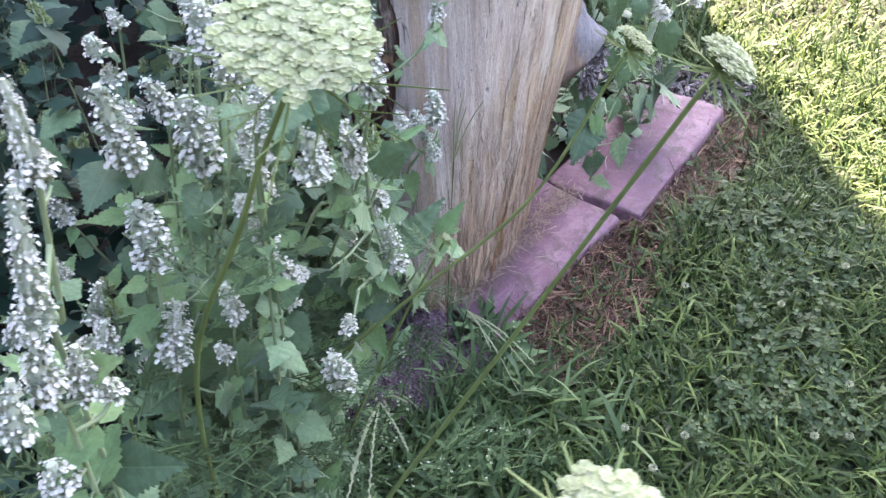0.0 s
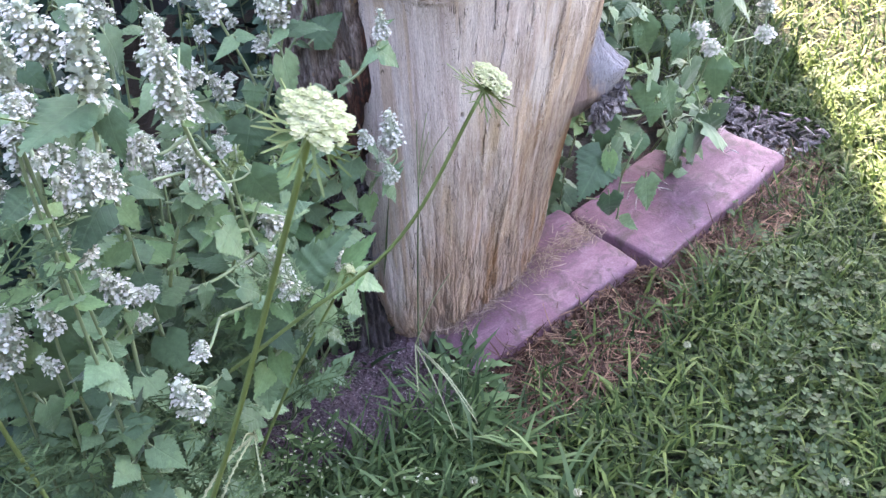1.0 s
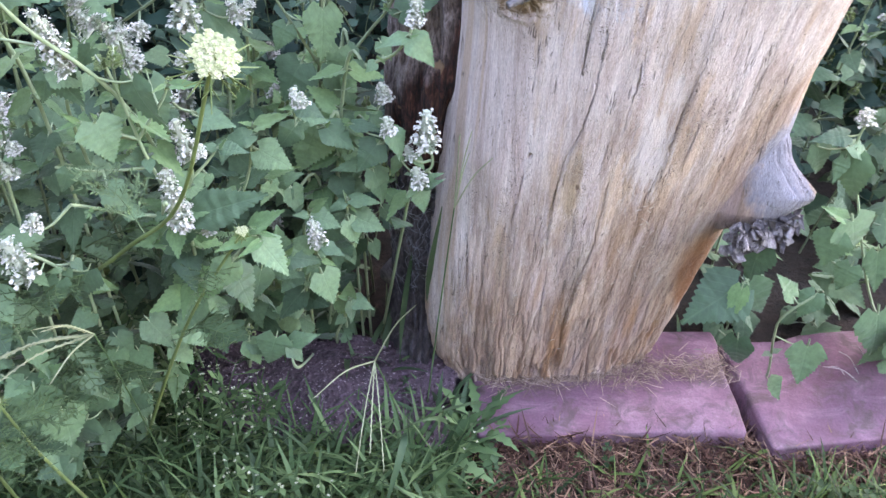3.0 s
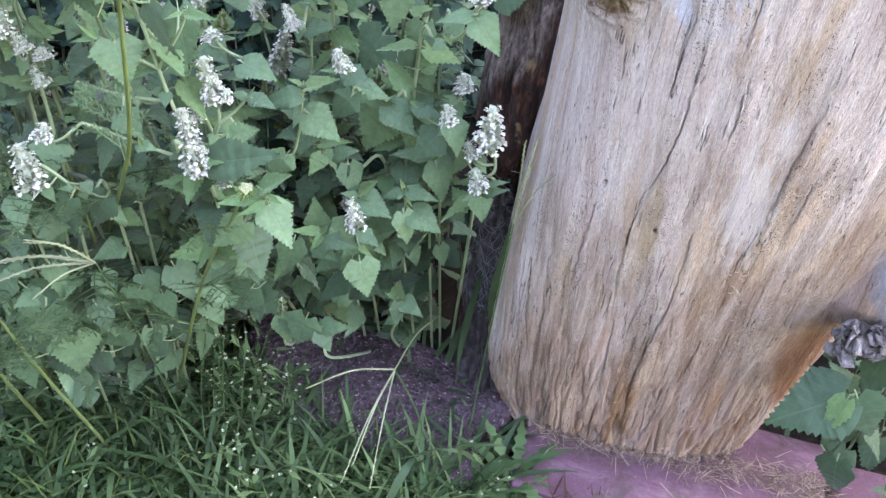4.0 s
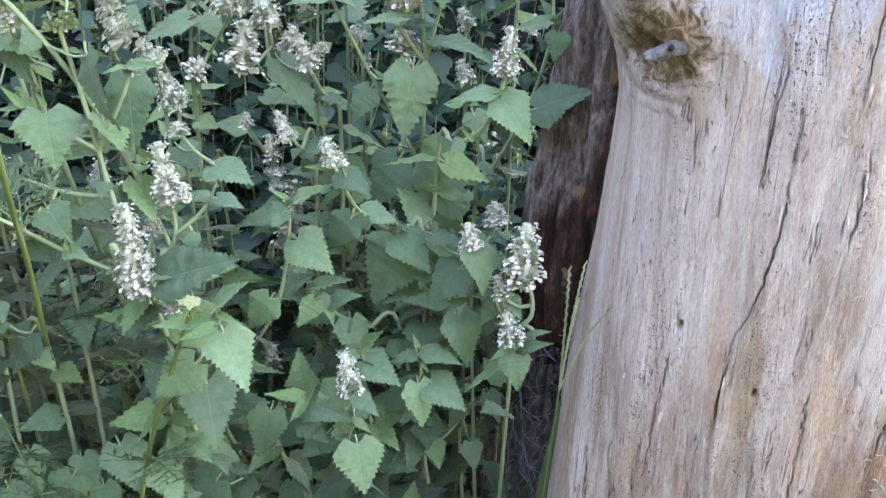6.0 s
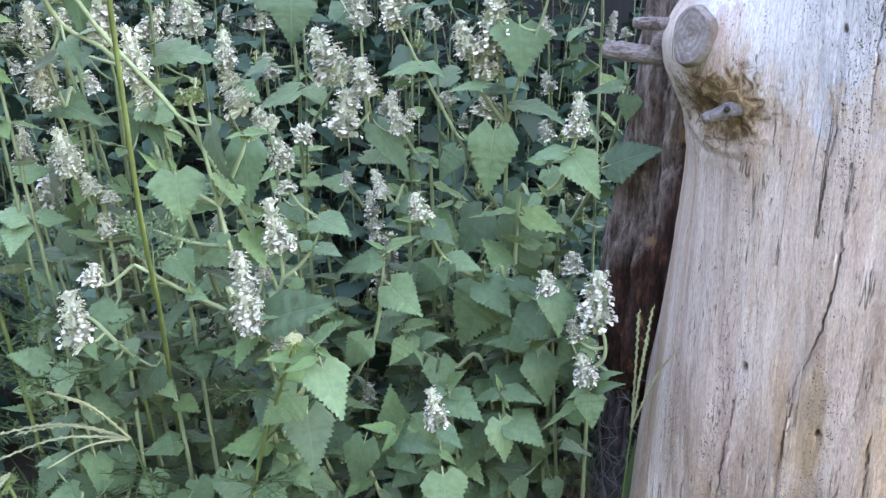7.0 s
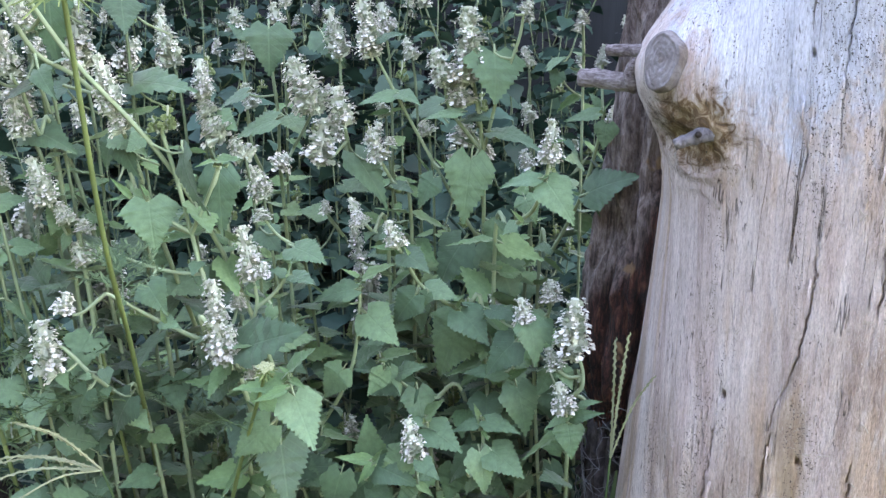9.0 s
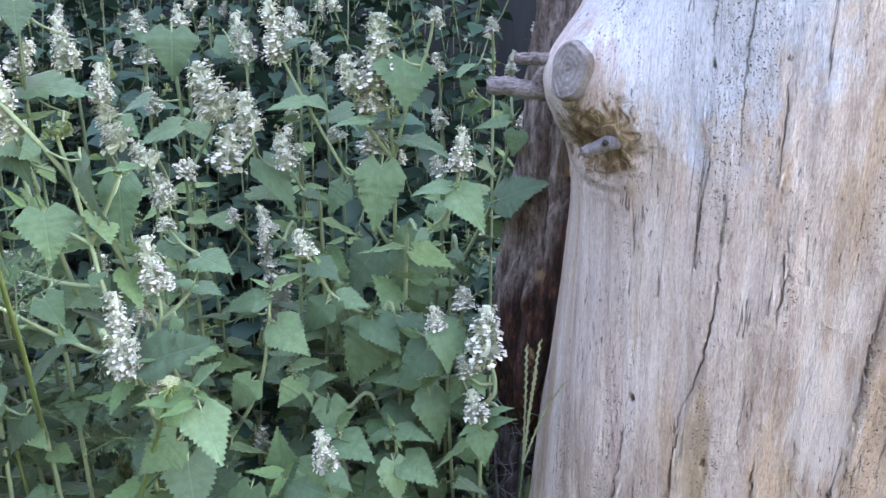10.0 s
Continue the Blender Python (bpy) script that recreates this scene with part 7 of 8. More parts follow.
def crowd_plant(height, spike, seed):
    """A whole plant of several stems for the crowded rear of the stand: its leaves joined into one part."""
    global CROWD
    rp.seed(seed)
    CROWD = []
    plant = None
    for stem in range(3):
        a = stem * 2.1 + rp.uniform(-0.4, 0.4)
        ox, oy = 0.045 * math.cos(a), 0.045 * math.sin(a)
        h = height * rp.uniform(0.82, 1.05)
        one = catnip((ox, oy), [(ox * 1.5 + rp.uniform(-0.03, 0.03), oy * 1.5 + rp.uniform(-0.03, 0.03), h * 0.5), (ox * 1.9 + rp.uniform(-0.04, 0.04), oy * 1.9 + rp.uniform(-0.05, 0.03), h)], spike if stem == 0 else 0.0, 0.046, 2 if height > 0.3 else 1, step=0.034)
        if plant is None:
            plant, shift = one, Matrix.Translation(Vector((0, 0, 0)))
            first = one.location.copy()
        else:
            move = Matrix.Translation(one.location - first)
            for ob in list(one.children):
                ob.parent = plant
                ob.matrix_basis = move @ ob.matrix_basis
            CROWD = [(me, m if done else move @ m, True) for me, m, done in [q if len(q) == 3 else (*q, False) for q in CROWD]]
            bpy.data.objects.remove(one)
        CROWD = [q if len(q) == 3 else (*q, True) for q in CROWD]
    verts, faces, slots = [], [], []
    for me, m, _ in CROWD:
        n = len(verts)
        verts += [m @ v.co for v in me.vertices]
        faces += [tuple(i + n for i in f.vertices) for f in me.polygons]
        slots += [f.material_index for f in me.polygons]
    CROWD = None
    part("foliage", mesh_of("catnip_foliage", verts, faces, [SHADELEAF, DEEPSTEM], slots), plant)
    return plant


def fill_rear():
    """The crowded rear of the stand, and the plants on the far side of the trunk."""
    rf = random.Random(21)
    kinds = [crowd_plant(h, sp, 100 + i) for i, (h, sp) in enumerate(((0.36, 0.0), (0.42, 0.022), (0.50, 0.0), (0.56, 0.035), (0.64, 0.03), (0.70, 0.0), (0.76, 0.04), (0.30, 0.0), (0.24, 0.0)))]
    tall = (0.36, 0.42, 0.50, 0.56, 0.64, 0.70, 0.76, 0.30, 0.24)
    used = set()
    spots = []

    def scatter(n, x0, x1, y0, y1, gap, height):
        tries = made = 0
        while made < n and tries < 6000:
            tries += 1
            x, y = rf.uniform(x0, x1), rf.uniform(y0, y1)
            if (0.60 < x < 1.08 and y < 0.78) or any((x - a) ** 2 + (y - c) ** 2 < gap * gap for a, c in spots):
                continue
            spots.append((x, y))
            made += 1
            want = height(x, y) * rf.uniform(0.85, 1.1)
            k = min(range(len(tall)), key=lambda i: abs(tall[i] - want) + rf.uniform(0, 0.08))
            m = pose(x, y, float(ground_height(np.array(x), np.array(y))) - 0.004, 0, 0, rf.uniform(0, 360))
            if k in used:
                copy_thing(kinds[k], m)
            else:
                used.add(k)
                kinds[k].matrix_basis = m

    def rear(x, y):
        if x > 0.52 - 0.30 * (y - 0.9):
            return 0.40
        return 0.50 + 0.42 * min(max(0, y - 0.66), 0.6)

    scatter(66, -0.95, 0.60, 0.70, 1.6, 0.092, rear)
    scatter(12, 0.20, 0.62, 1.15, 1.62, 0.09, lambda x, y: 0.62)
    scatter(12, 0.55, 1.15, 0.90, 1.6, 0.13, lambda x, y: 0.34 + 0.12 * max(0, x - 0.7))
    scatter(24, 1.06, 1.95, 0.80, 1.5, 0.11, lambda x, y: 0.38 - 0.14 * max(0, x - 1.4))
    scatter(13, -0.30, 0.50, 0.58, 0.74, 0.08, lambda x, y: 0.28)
    for k, ob in enumerate(kinds):
        if k not in used:
            ob.matrix_basis = pose(-0.6 - 0.1 * k, 1.4, 0)


fill_rear()

# ---- wild carrot ----


def umbel_mesh(seed, dia, rays):
    """A flat flower head of many small clusters on rays, with feathery bracts under it; its stalk comes from -z."""
    rs = random.Random(seed)
    b = Build()
    R = dia / 2
    for i in range(rays):
        r = R * math.sqrt((i + 0.5) / rays) * 0.9
        a = i * 2.39996
        z = 0.16 * R * (1 - (r / R) ** 2) + rs.uniform(-0.05, 0.05) * R
        c = Vector((r * math.cos(a), r * math.sin(a), z))
        b.tube([(0, 0, -0.55 * R), c * 0.6 + Vector((0, 0, -0.22 * R)), c], 0.0005, 0.0004, 3, 1, False)
        cr = R * 0.98 / math.sqrt(rays)
        for k in range(15):
            rr, aa = cr * math.sqrt((k + 0.5) / 15), k * 2.4 + i
            o = c + Vector((rr * math.cos(aa), rr * math.sin(aa), 0.75 * cr * (1 - (rr / cr) ** 2) + rs.uniform(0, 0.0005)))
            e = cr * 0.40 * rs.uniform(0.8, 1.2)
            ring = [o + Vector((e * math.cos(q * 1.0472 + i), e * math.sin(q * 1.0472 + i), rs.uniform(-0.2, 0.25) * e)) for q in range(6)]
            b.add([o - Vector((0, 0, e * 0.35)), *ring], [(0, 1 + q, 1 + (q + 1) % 6) for q in range(6)], 0)
    for i in range(11):
        a = i * 0.571
        o = Vector((0, 0, -0.55 * R))
        d = Vector((math.cos(a), math.sin(a), -0.15 + rs.uniform(-0.15, 0.2)))
        end = o + d * R * rs.uniform(1.4, 2.1)
        b.tube([o, o.lerp(end, 0.5) - Vector((0, 0, 0.08 * R)), end], 0.0008, 0.0003, 3, 1, False)
        for s in (-1, 1):
            q = o.lerp(end, 0.45) - Vector((0, 0, 0.08 * R))
            side = Vector((-math.sin(a), math.cos(a), 0)) * s
            b.tube([q, q + (d + side * 0.7) * R * 0.5], 0.0005, 0.0002, 3, 1, False)
    return b.mesh("umbel", [UMBEL, STALK], False)


def feather_mesh(seed, length=0.11):
    """A finely cut carrot leaf along +y."""
    rs = random.Random(seed)
    b = Build()

    def lobe(o, d, n, ln):
        s = d.cross(n).normalized()
        b.add([o, o + d * ln * 0.5 + s * ln * 0.11, o + d * ln, o + d * ln * 0.5 - s * ln * 0.11], [(0, 1, 2), (0, 2, 3)])

    spine = curve_points([(0, 0, 0), (0.004, length * 0.5, length * 0.10), (0, length, -length * 0.06)], 12)
    b.tube(spine, 0.0011, 0.0004, 4, 0, False)
    for i in range(2, 12):
        u = i / 11
        for s in (-1, 1):
            ln = length * 0.42 * (1 - u) ** 0.7 + 0.007
            d = Vector((s, rs.uniform(0.4, 1.3), rs.uniform(-0.3, 0.5))).normalized()
            ln *= rs.uniform(0.7, 1.15)
            o = spine[i]
            b.tube([o, o + d * ln], 0.0006, 0.0003, 3, 0, False)
            m = max(2, int(ln / 0.006))
            for k in range(1, m + 1):
                q = o + d * ln * k / m
                for t2 in (rs.uniform(-1.2, -0.5), rs.uniform(-0.3, 0.3), rs.uniform(0.5, 1.2)):
                    e = Vector((d.x * math.cos(t2) - d.y * math.sin(t2), d.x * math.sin(t2) + d.y * math.cos(t2), d.z + rs.uniform(-0.3, 0.3)))
                    lobe(q, e.normalized(), UP, rs.uniform(0.004, 0.013))
    return b.mesh("feather_leaf", [CARROT], False)


FEATHERS = [feather_mesh(i, 0.085 + 0.02 * i) for i in range(4)]


def carrot(label, stalk, dia, rays, tip_dir, seed, leaves=()):
    """A wild carrot: stalk through points from the ground up, a head on its end, feathery leaves at heights along it."""
    foot = Vector(stalk[0])
    plant = tagged(empty("wild_carrot", foot), label, "plant", "wild carrot plants in the bed")
    inv = Matrix.Translation(-foot)
    line = curve_points(stalk, 7 * len(stalk))
    b = Build()
    b.tube(line, 0.0019, 0.0011, 7, 0, False)
    part("stem", b.mesh("carrot_stem", [STALK]), plant, "slender ribbed yellow-green stem", inv)
    if dia:
        d = Vector(tip_dir).normalized()
        part("umbel", umbel_mesh(seed, dia, rays), plant, "pale greenish white flat flower head", inv @ upright(line[-1] + d * dia * 0.26, d, 1.0))
    rs = random.Random(seed)
    for u, heading, size in leaves:
        q = line[int(u * (len(line) - 1))]
        along = (math.cos(heading), math.sin(heading), rs.uniform(0.1, 0.6))
        part("leaf", rs.choice(FEATHERS), plant, "", inv @ aim(q, along, UP, size))
    return plant


carrot("tall wild carrot with a half-open pale flower head", [(0.285, 0.39, 0.0), (0.308, 0.272, 0.29), (0.326, 0.172, 0.505), (0.336, 0.084, 0.693)], 0.0225, 26, (0.1, -0.5, 0.8), 1, ((0.25, 0.5, 0.9), (0.35, 3.6, 0.8), (0.5, 5.0, 0.6)))
carrot("wild carrot with a small pale flower head", [(0.25, 0.56, 0.0), (0.330, 0.47, 0.20), (0.440, 0.33, 0.375), (0.497, 0.253, 0.467), (0.532, 0.202, 0.583)], 0.0262, 26, (0.3, -0.5, 0.8), 2, ((0.3, 1.0, 0.8), (0.42, 4.2, 0.7), (0.6, 2.4, 0.5)))
carrot("wild carrot with a wide white flower head", [(0.28, 0.42, 0.0), (0.255, 0.350, 0.42), (0.246, 0.250, 0.62), (0.250, 0.206, 0.703)], 0.060, 56, (-0.2, -0.35, 0.9), 3, ((0.3, 3.0, 0.9), (0.45, 0.4, 0.8)))
carrot("wild carrot with a pale flower head turned up", [(0.15, 0.20, 0.0), (0.130, 0.110, 0.40), (0.130, 0.038, 0.65), (0.130, 0.028, 0.718)], 0.020, 24, (0.0, -0.2, 1.0), 4, ((0.3, 3.0, 0.7),))
carrot("wild carrot with a green closed bud", [(0.38, 0.46, 0.0), (0.46, 0.390, 0.24), (0.522, 0.347, 0.375)], 0.009, 10, (0.3, -0.4, 0.9), 5, ((0.35, 4.0, 0.8), (0.5, 5.6, 0.8), (0.65, 1.0, 0.6), (0.8, 4.6, 0.5)))
carrot("wild carrot with a green closed bud", [(0.36, 0.38, 0.0), (0.34, 0.33, 0.16), (0.337, 0.296, 0.262)], 0.010, 10, (-0.3, -0.5, 0.8), 6, ((0.5, 3.2, 0.6), (0.7, 5.2, 0.6)))
carrot("leafy wild carrot with feathery green leaves", [(0.25, 0.47, 0.0), (0.24, 0.44, 0.20), (0.235, 0.40, 0.40)], 0, 0, (0, 0, 1), 11, ((0.5, 4.4, 1.1), (0.62, 3.2, 1.1), (0.72, 5.6, 1.0), (0.82, 2.6, 1.0), (0.9, 4.9, 0.9), (0.96, 0.6, 0.8)))
carrot("leafy wild carrot with feathery green leaves", [(0.34, 0.47, 0.0), (0.35, 0.43, 0.18), (0.355, 0.39, 0.35)], 0, 0, (0, 0, 1), 12, ((0.5, 4.0, 1.0), (0.62, 5.2, 1.0), (0.75, 3.3, 1.0), (0.88, 0.3, 0.9), (0.95, 4.6, 0.8)))


# ---- coarse grass, seed heads, litter ----


def broad_blades(name, label, at, n, length, width, spread, seed, heading=None, fan=6.283):
    """A tuft of broad grass: every blade a part."""
    rs = np.random.default_rng(seed)
    x, y = at
    tuft = tagged(empty(name, (x, y, float(ground_height(np.array(x), np.array(y))))), label, "grass", "coarse grass tufts")
    for i in range(n):
        h = rs.uniform(0.6, 1.1) * length
        az = rs.uniform(0, fan) if heading is None else heading + rs.uniform(-fan / 2, fan / 2)
        px, py = rs.normal(0, spread, 2)
        rows, w0 = [], rs.uniform(0.7, 1.2) * width
        lean, curl = rs.uniform(0.15, 0.8), rs.uniform(0.3, 1.3)
        cx = cz = 0.0
        for k in range(8):
            u = k / 7
            ang = lean + curl * u
            w = w0 * (0.55 + 0.9 * u if u < 0.4 else 1.0 - ((u - 0.4) / 0.6) ** 2 * 0.98)
            rows.append((cx, -w / 2, cz + 0.18 * w))
            rows.append((cx, 0, cz))
            rows.append((cx, w / 2, cz + 0.18 * w))
            cx += math.sin(ang) * h / 7
            cz += math.cos(ang) * h / 7
            cz = max(cz, 0.004)
        faces = [(k * 3 + j, k * 3 + j + 1, k * 3 + j + 4, k * 3 + j + 3) for k in range(7) for j in (0, 1)]
        me = mesh_of("grass_blade", rows, faces, [BLADE])
        part("blade", me, tuft, "", pose(px, py, 0, 0, 0, math.degrees(az)))
    return tuft


def finger_grass(foot, hub, tips, label="crabgrass stalk with thin pale finger-like seed heads"):
    """A crabgrass stalk that bears a fan of thin seed spikes."""
    plant = tagged(empty("crabgrass", foot), label, "grass", "crabgrass seed heads")
    inv = Matrix.Translation(-Vector(foot))
    b = Build()
    mid = Vector(foot).lerp(Vector(hub), 0.55) + Vector((0, 0, 0.012))
    b.tube(curve_points([foot, mid, hub], 10), 0.0009, 0.0007, 5, 0, False)
    part("stem", b.mesh("crabgrass_stem", [WEED]), plant, "", inv)
    for tip in tips:
        h, e = Vector(hub), Vector(tip)
        c = h.lerp(e, 0.5) + Vector((0, 0, 0.10 * (e - h).length))
        line = curve_points([h, c, e], 26)
        b = Build()
        b.tube(line, 0.0008, 0.0005, 4, 0, False)
        for k in range(3, 26):
            d = (line[k] - line[k - 1]).normalized()
            s = d.orthogonal().normalized() * (1 if k % 2 else -1)
            q = line[k] + s * 0.0006
            b.add([q - d * 0.0012, q + s * 0.0010, q + d * 0.0022, q - s * 0.0003 + d * 0.0004], [(0, 1, 2), (0, 2, 3)])
        part("seed_spike", b.mesh("seed_spike", [SEED], False), plant, "", inv)
    return plant


broad_blades("grass_tuft", "broad dark green grass at the trunk foot", (0.700, 0.500), 16, 0.085, 0.0065, 0.014, 1)
broad_blades("grass_tuft", "broad dark green grass beside the rotten wood", (0.630, 0.560), 10, 0.11, 0.0060, 0.020, 2)
broad_blades("grass_tuft", "long green grass blade clump behind the dark stone", (0.575, 0.600), 12, 0.13, 0.0075, 0.03, 3)
broad_blades("grass_tuft", "green grass clump at the edge of the lawn", (0.50, 0.44), 14, 0.085, 0.0055, 0.025, 4)
broad_blades("grass_tuft", "green grass clump at the edge of the lawn", (0.40, 0.42), 18, 0.10, 0.0055, 0.035, 5)
broad_blades("grass_tuft", "green grass clump between stone and trunk", (0.735, 0.455), 9, 0.06, 0.0065, 0.010, 6)
broad_blades("grass_tuft", "broad arching grass at the trunk foot", (0.708, 0.455), 12, 0.105, 0.0070, 0.016, 21)
broad_blades("grass_tuft", "broad arching grass before the dark stone", (0.600, 0.425), 10, 0.085, 0.0062, 0.030, 22)
broad_blades("grass_tuft", "broad arching grass before the dark stone", (0.545, 0.440), 12, 0.085, 0.0060, 0.034, 23)
broad_blades("grass_tuft", "broad arching grass behind the dark stone", (0.655, 0.560), 14, 0.100, 0.0070, 0.020, 24)
broad_blades("grass_tuft", "green grass clump at the edge of the lawn", (0.470, 0.420), 14, 0.080, 0.0070, 0.034, 25)
broad_blades("grass_tuft", "green grass clump at the edge of the lawn", (0.560, 0.370), 12, 0.065, 0.0065, 0.034, 26)
broad_blades("grass_tuft", "grass clump behind the pink edging stone", (1.015, 0.540), 12, 0.07, 0.0050, 0.016, 7)
broad_blades("grass_tuft", "green grass clump at the edge of the lawn", (0.63, 0.40), 14, 0.06, 0.0050, 0.03, 8)
broad_blades("grass_tuft", "tall grass clump beside the bark chips", (1.52, 0.60), 30, 0.16, 0.0045, 0.06, 9)
broad_blades("grass_tuft", "tall grass clump beside the bark chips", (1.66, 0.72), 30, 0.18, 0.0045, 0.07, 10)

finger_grass((0.42, 0.42, 0.0), (0.404, 0.336, 0.291), [(0.317, 0.3, 0.288), (0.334, 0.31, 0.29), (0.328, 0.29, 0.276), (0.38, 0.29, 0.286), (0.385, 0.29, 0.338), (0.376, 0.3, 0.331)])
finger_grass((0.665, 0.452, 0.0), (0.625, 0.400, 0.182), [(0.569, 0.334, 0.208), (0.615, 0.310, 0.160), (0.603, 0.322, 0.120), (0.628, 0.318, 0.125), (0.658, 0.378, 0.268)])
finger_grass((0.688, 0.480, 0.0), (0.701, 0.462, 0.310), [(0.700, 0.455, 0.390), (0.709, 0.450, 0.396), (0.708, 0.448, 0.376), (0.727, 0.440, 0.376)])



def make_chips():
    rs = random.Random(9)
    for _ in range(230):
        b = Build()
        l, w, h = rs.uniform(0.010, 0.034), rs.uniform(0.004, 0.011), rs.uniform(0.001, 0.003)
        v = [(sx * l / 2 * rs.uniform(0.5, 1.1), sy * w / 2 * rs.uniform(0.3, 1.2), sz * h + rs.uniform(-0.4, 0.4) * h) for sz in (0, 1) for sx, sy in ((-1, -1), (1, -1), (1, 1), (-1, 1))]
        b.add(v, [(3, 2, 1, 0), (4, 5, 6, 7), (0, 1, 5, 4), (1, 2, 6, 5), (2, 3, 7, 6), (3, 0, 4, 7)])
        x, y = rs.uniform(1.395, 1.53), rs.uniform(0.38, 0.57)
        ob = new("bark_chip", b.mesh("bark_chip", [BARK], False))
        ob.matrix_basis = pose(x, y, float(ground_height(np.array(x), np.array(y))) + rs.uniform(0.004, 0.034), rs.uniform(-38, 38), rs.uniform(-38, 38), rs.uniform(0, 180))
        tagged(ob, "grey weathered bark chip lying on the soil", "bark chip", "bark chips at the bed edge")


make_chips()


def make_bark_slab():
    """Old bark with netting at the foot of the rotten buttress."""
    slab = tagged(empty("bark_slab", (0.702, 0.586, 0.0)), "dark grey old bark slab caught in pale netting", "bark")
    na, nz = 70, 150
    A, Z = np.meshgrid(np.linspace(-0.35, 1.75, na), np.linspace(-0.01, 0.305, nz))
    r = 0.038 + 0.014 * (fbm(A * 5, Z * 40, 1.0, 4) - 0.5) + 0.006 * np.abs(np.sin(A * 13 + 3 * vnoise(A * 3, Z * 18, 3.0))) + 0.008 * np.exp(-np.maximum(Z, 0) / 0.06)
    X, Y = -r * np.cos(A), -r * 1.12 * np.sin(A)
    keep = 0.305 * (0.74 + 0.26 * vnoise(A * 7, A * 0, 2.0))
    V = np.stack([X, Y, np.minimum(Z, keep)], -1).reshape(-1, 3)
    i = (np.arange(nz - 1)[:, None] * na + np.arange(na - 1)[None]).ravel()
    T = np.concatenate([np.stack([i, i + 1, i + na + 1], 1), np.stack([i, i + na + 1, i + na], 1)])
    ob = part("bark", tri_mesh("bark_slab", V, T, [SHADEBARK]), slab)
    sol = ob.modifiers.new("thick", "SOLIDIFY")
    sol.thickness = 0.006
    rs = random.Random(17)
    b = Build()

    def skin(a, z):
        q = 0.0475 + 0.003 * math.sin(a * 7 + z * 60) + 0.007 * math.exp(-z / 0.06)
        return (-q * math.cos(a), -q * 1.12 * math.sin(a), z)

    for k in range(34):
        a, lo = 0.05 + 0.05 * k, rs.uniform(0.14, 0.25)
        hi = lo + rs.uniform(0.03, 0.07)
        b.tube([skin(a + 0.05 * math.sin(j * 0.9 + k), lo + (hi - lo) * j / 20) for j in range(21)], 0.0003, 0.00025, 4, 0, False)
    for j in range(60):
        z, a0 = 0.14 + 0.0029 * j, rs.uniform(0.0, 1.3)
        b.tube([skin(a, z + 0.006 * math.sin(a * 5 + j)) for a in np.linspace(a0, a0 + rs.uniform(0.15, 0.5), 8)], 0.0003, 0.00025, 4, 0, False)
    part("netting", b.mesh("netting", [WIRE]), slab, "pale plastic netting")
    b = Build()
    b.tube([(-0.022, 0.034, 0.128), (-0.040, 0.014, 0.127), (-0.047, 0.004, 0.126)], 0.0135, 0.0125, 18, 0, True, 0.07)
    part("twig_end", b.mesh("twig_end", [STUB]), slab, "round grey cut twig end")


make_bark_slab()


def loose_twig(a, c, r, label="thin dry dark twig lying on the edging stone"):
    """A dry twig from a to c."""
    a, c = Vector(a), Vector(c)
    ob = empty("dry_twig", a)
    tagged(ob, label, "twig", "dry twigs on the stones")
    b = Build()
    mid = a.lerp(c, 0.5) + Vector((0.003, 0.004, 0.003))
    b.tube(curve_points([a, mid, c], 8), r, r * 0.6, 5, 0, True, 0.12)
    part("stem", b.mesh("dry_twig", [TWIG]), ob, "", Matrix.Translation(-a))


rt = random.Random(12)
for k in range(9):
    x, y, a, ln = rt.uniform(1.08, 1.36), rt.uniform(0.43, 0.52), rt.uniform(0, 3.14), rt.uniform(0.02, 0.05)
    loose_twig((x, y, 0.051), (x + math.cos(a) * ln, y + math.sin(a) * ln, 0.056), rt.uniform(0.0006, 0.0012))

# ---- weeds at the edge of the lawn ----


def toothed_leaf(length, width, teeth, seed, mat, arch=0.5):
    """A long lobed weed leaf along +y that arches over."""
    rs = random.Random(seed)
    n = teeth * 2
    left, right, mid = [], [], []
    for i in range(n + 1):
        s = i / n
        w = width * math.sin(math.pi * min(1.0, 0.08 + s * 0.94)) ** 0.8 * (0.45 + 0.75 * s)
        w *= 1.18 if i % 2 else 0.62
        z = length * arch * (s - 1.25 * s * s)
        mid.append((0, s * length, z))
        left.append((-w, s * length - (0.012 * length if i % 2 else 0), z + 0.35 * w + rs.uniform(-0.1, 0.1) * w))
        right.append((w, s * length - (0.012 * length if i % 2 else 0), z + 0.35 * w + rs.uniform(-0.1, 0.1) * w))
    k = n + 1
    faces = [f for i in range(n) for f in ((i, k + i, k + i + 1, i + 1), (i, i + 1, 2 * k + i + 1, 2 * k + i))]
    return mesh_of("weed_leaf", mid + left + right, faces, [mat])


def rosette(at, n, length, seed, label):
    """A ground rosette of toothed leaves."""
    rs = random.Random(seed)
    plant = tagged(empty("rosette_weed", at), label, "weed", "rosette weeds")
    kinds = [toothed_leaf(length * f, length * 0.12, 7, seed + i, WEEDLEAF, a) for i, (f, a) in enumerate(((1.0, 0.55), (0.8, 0.8), (1.15, 0.4)))]
    for k in range(n):
        part("leaf", rs.choice(kinds), plant, "", pose(rs.uniform(-0.004, 0.004), rs.uniform(-0.004, 0.004), 0.004, rs.uniform(5, 40), rs.uniform(-15, 15), 360 * k / n + rs.uniform(-15, 15)))


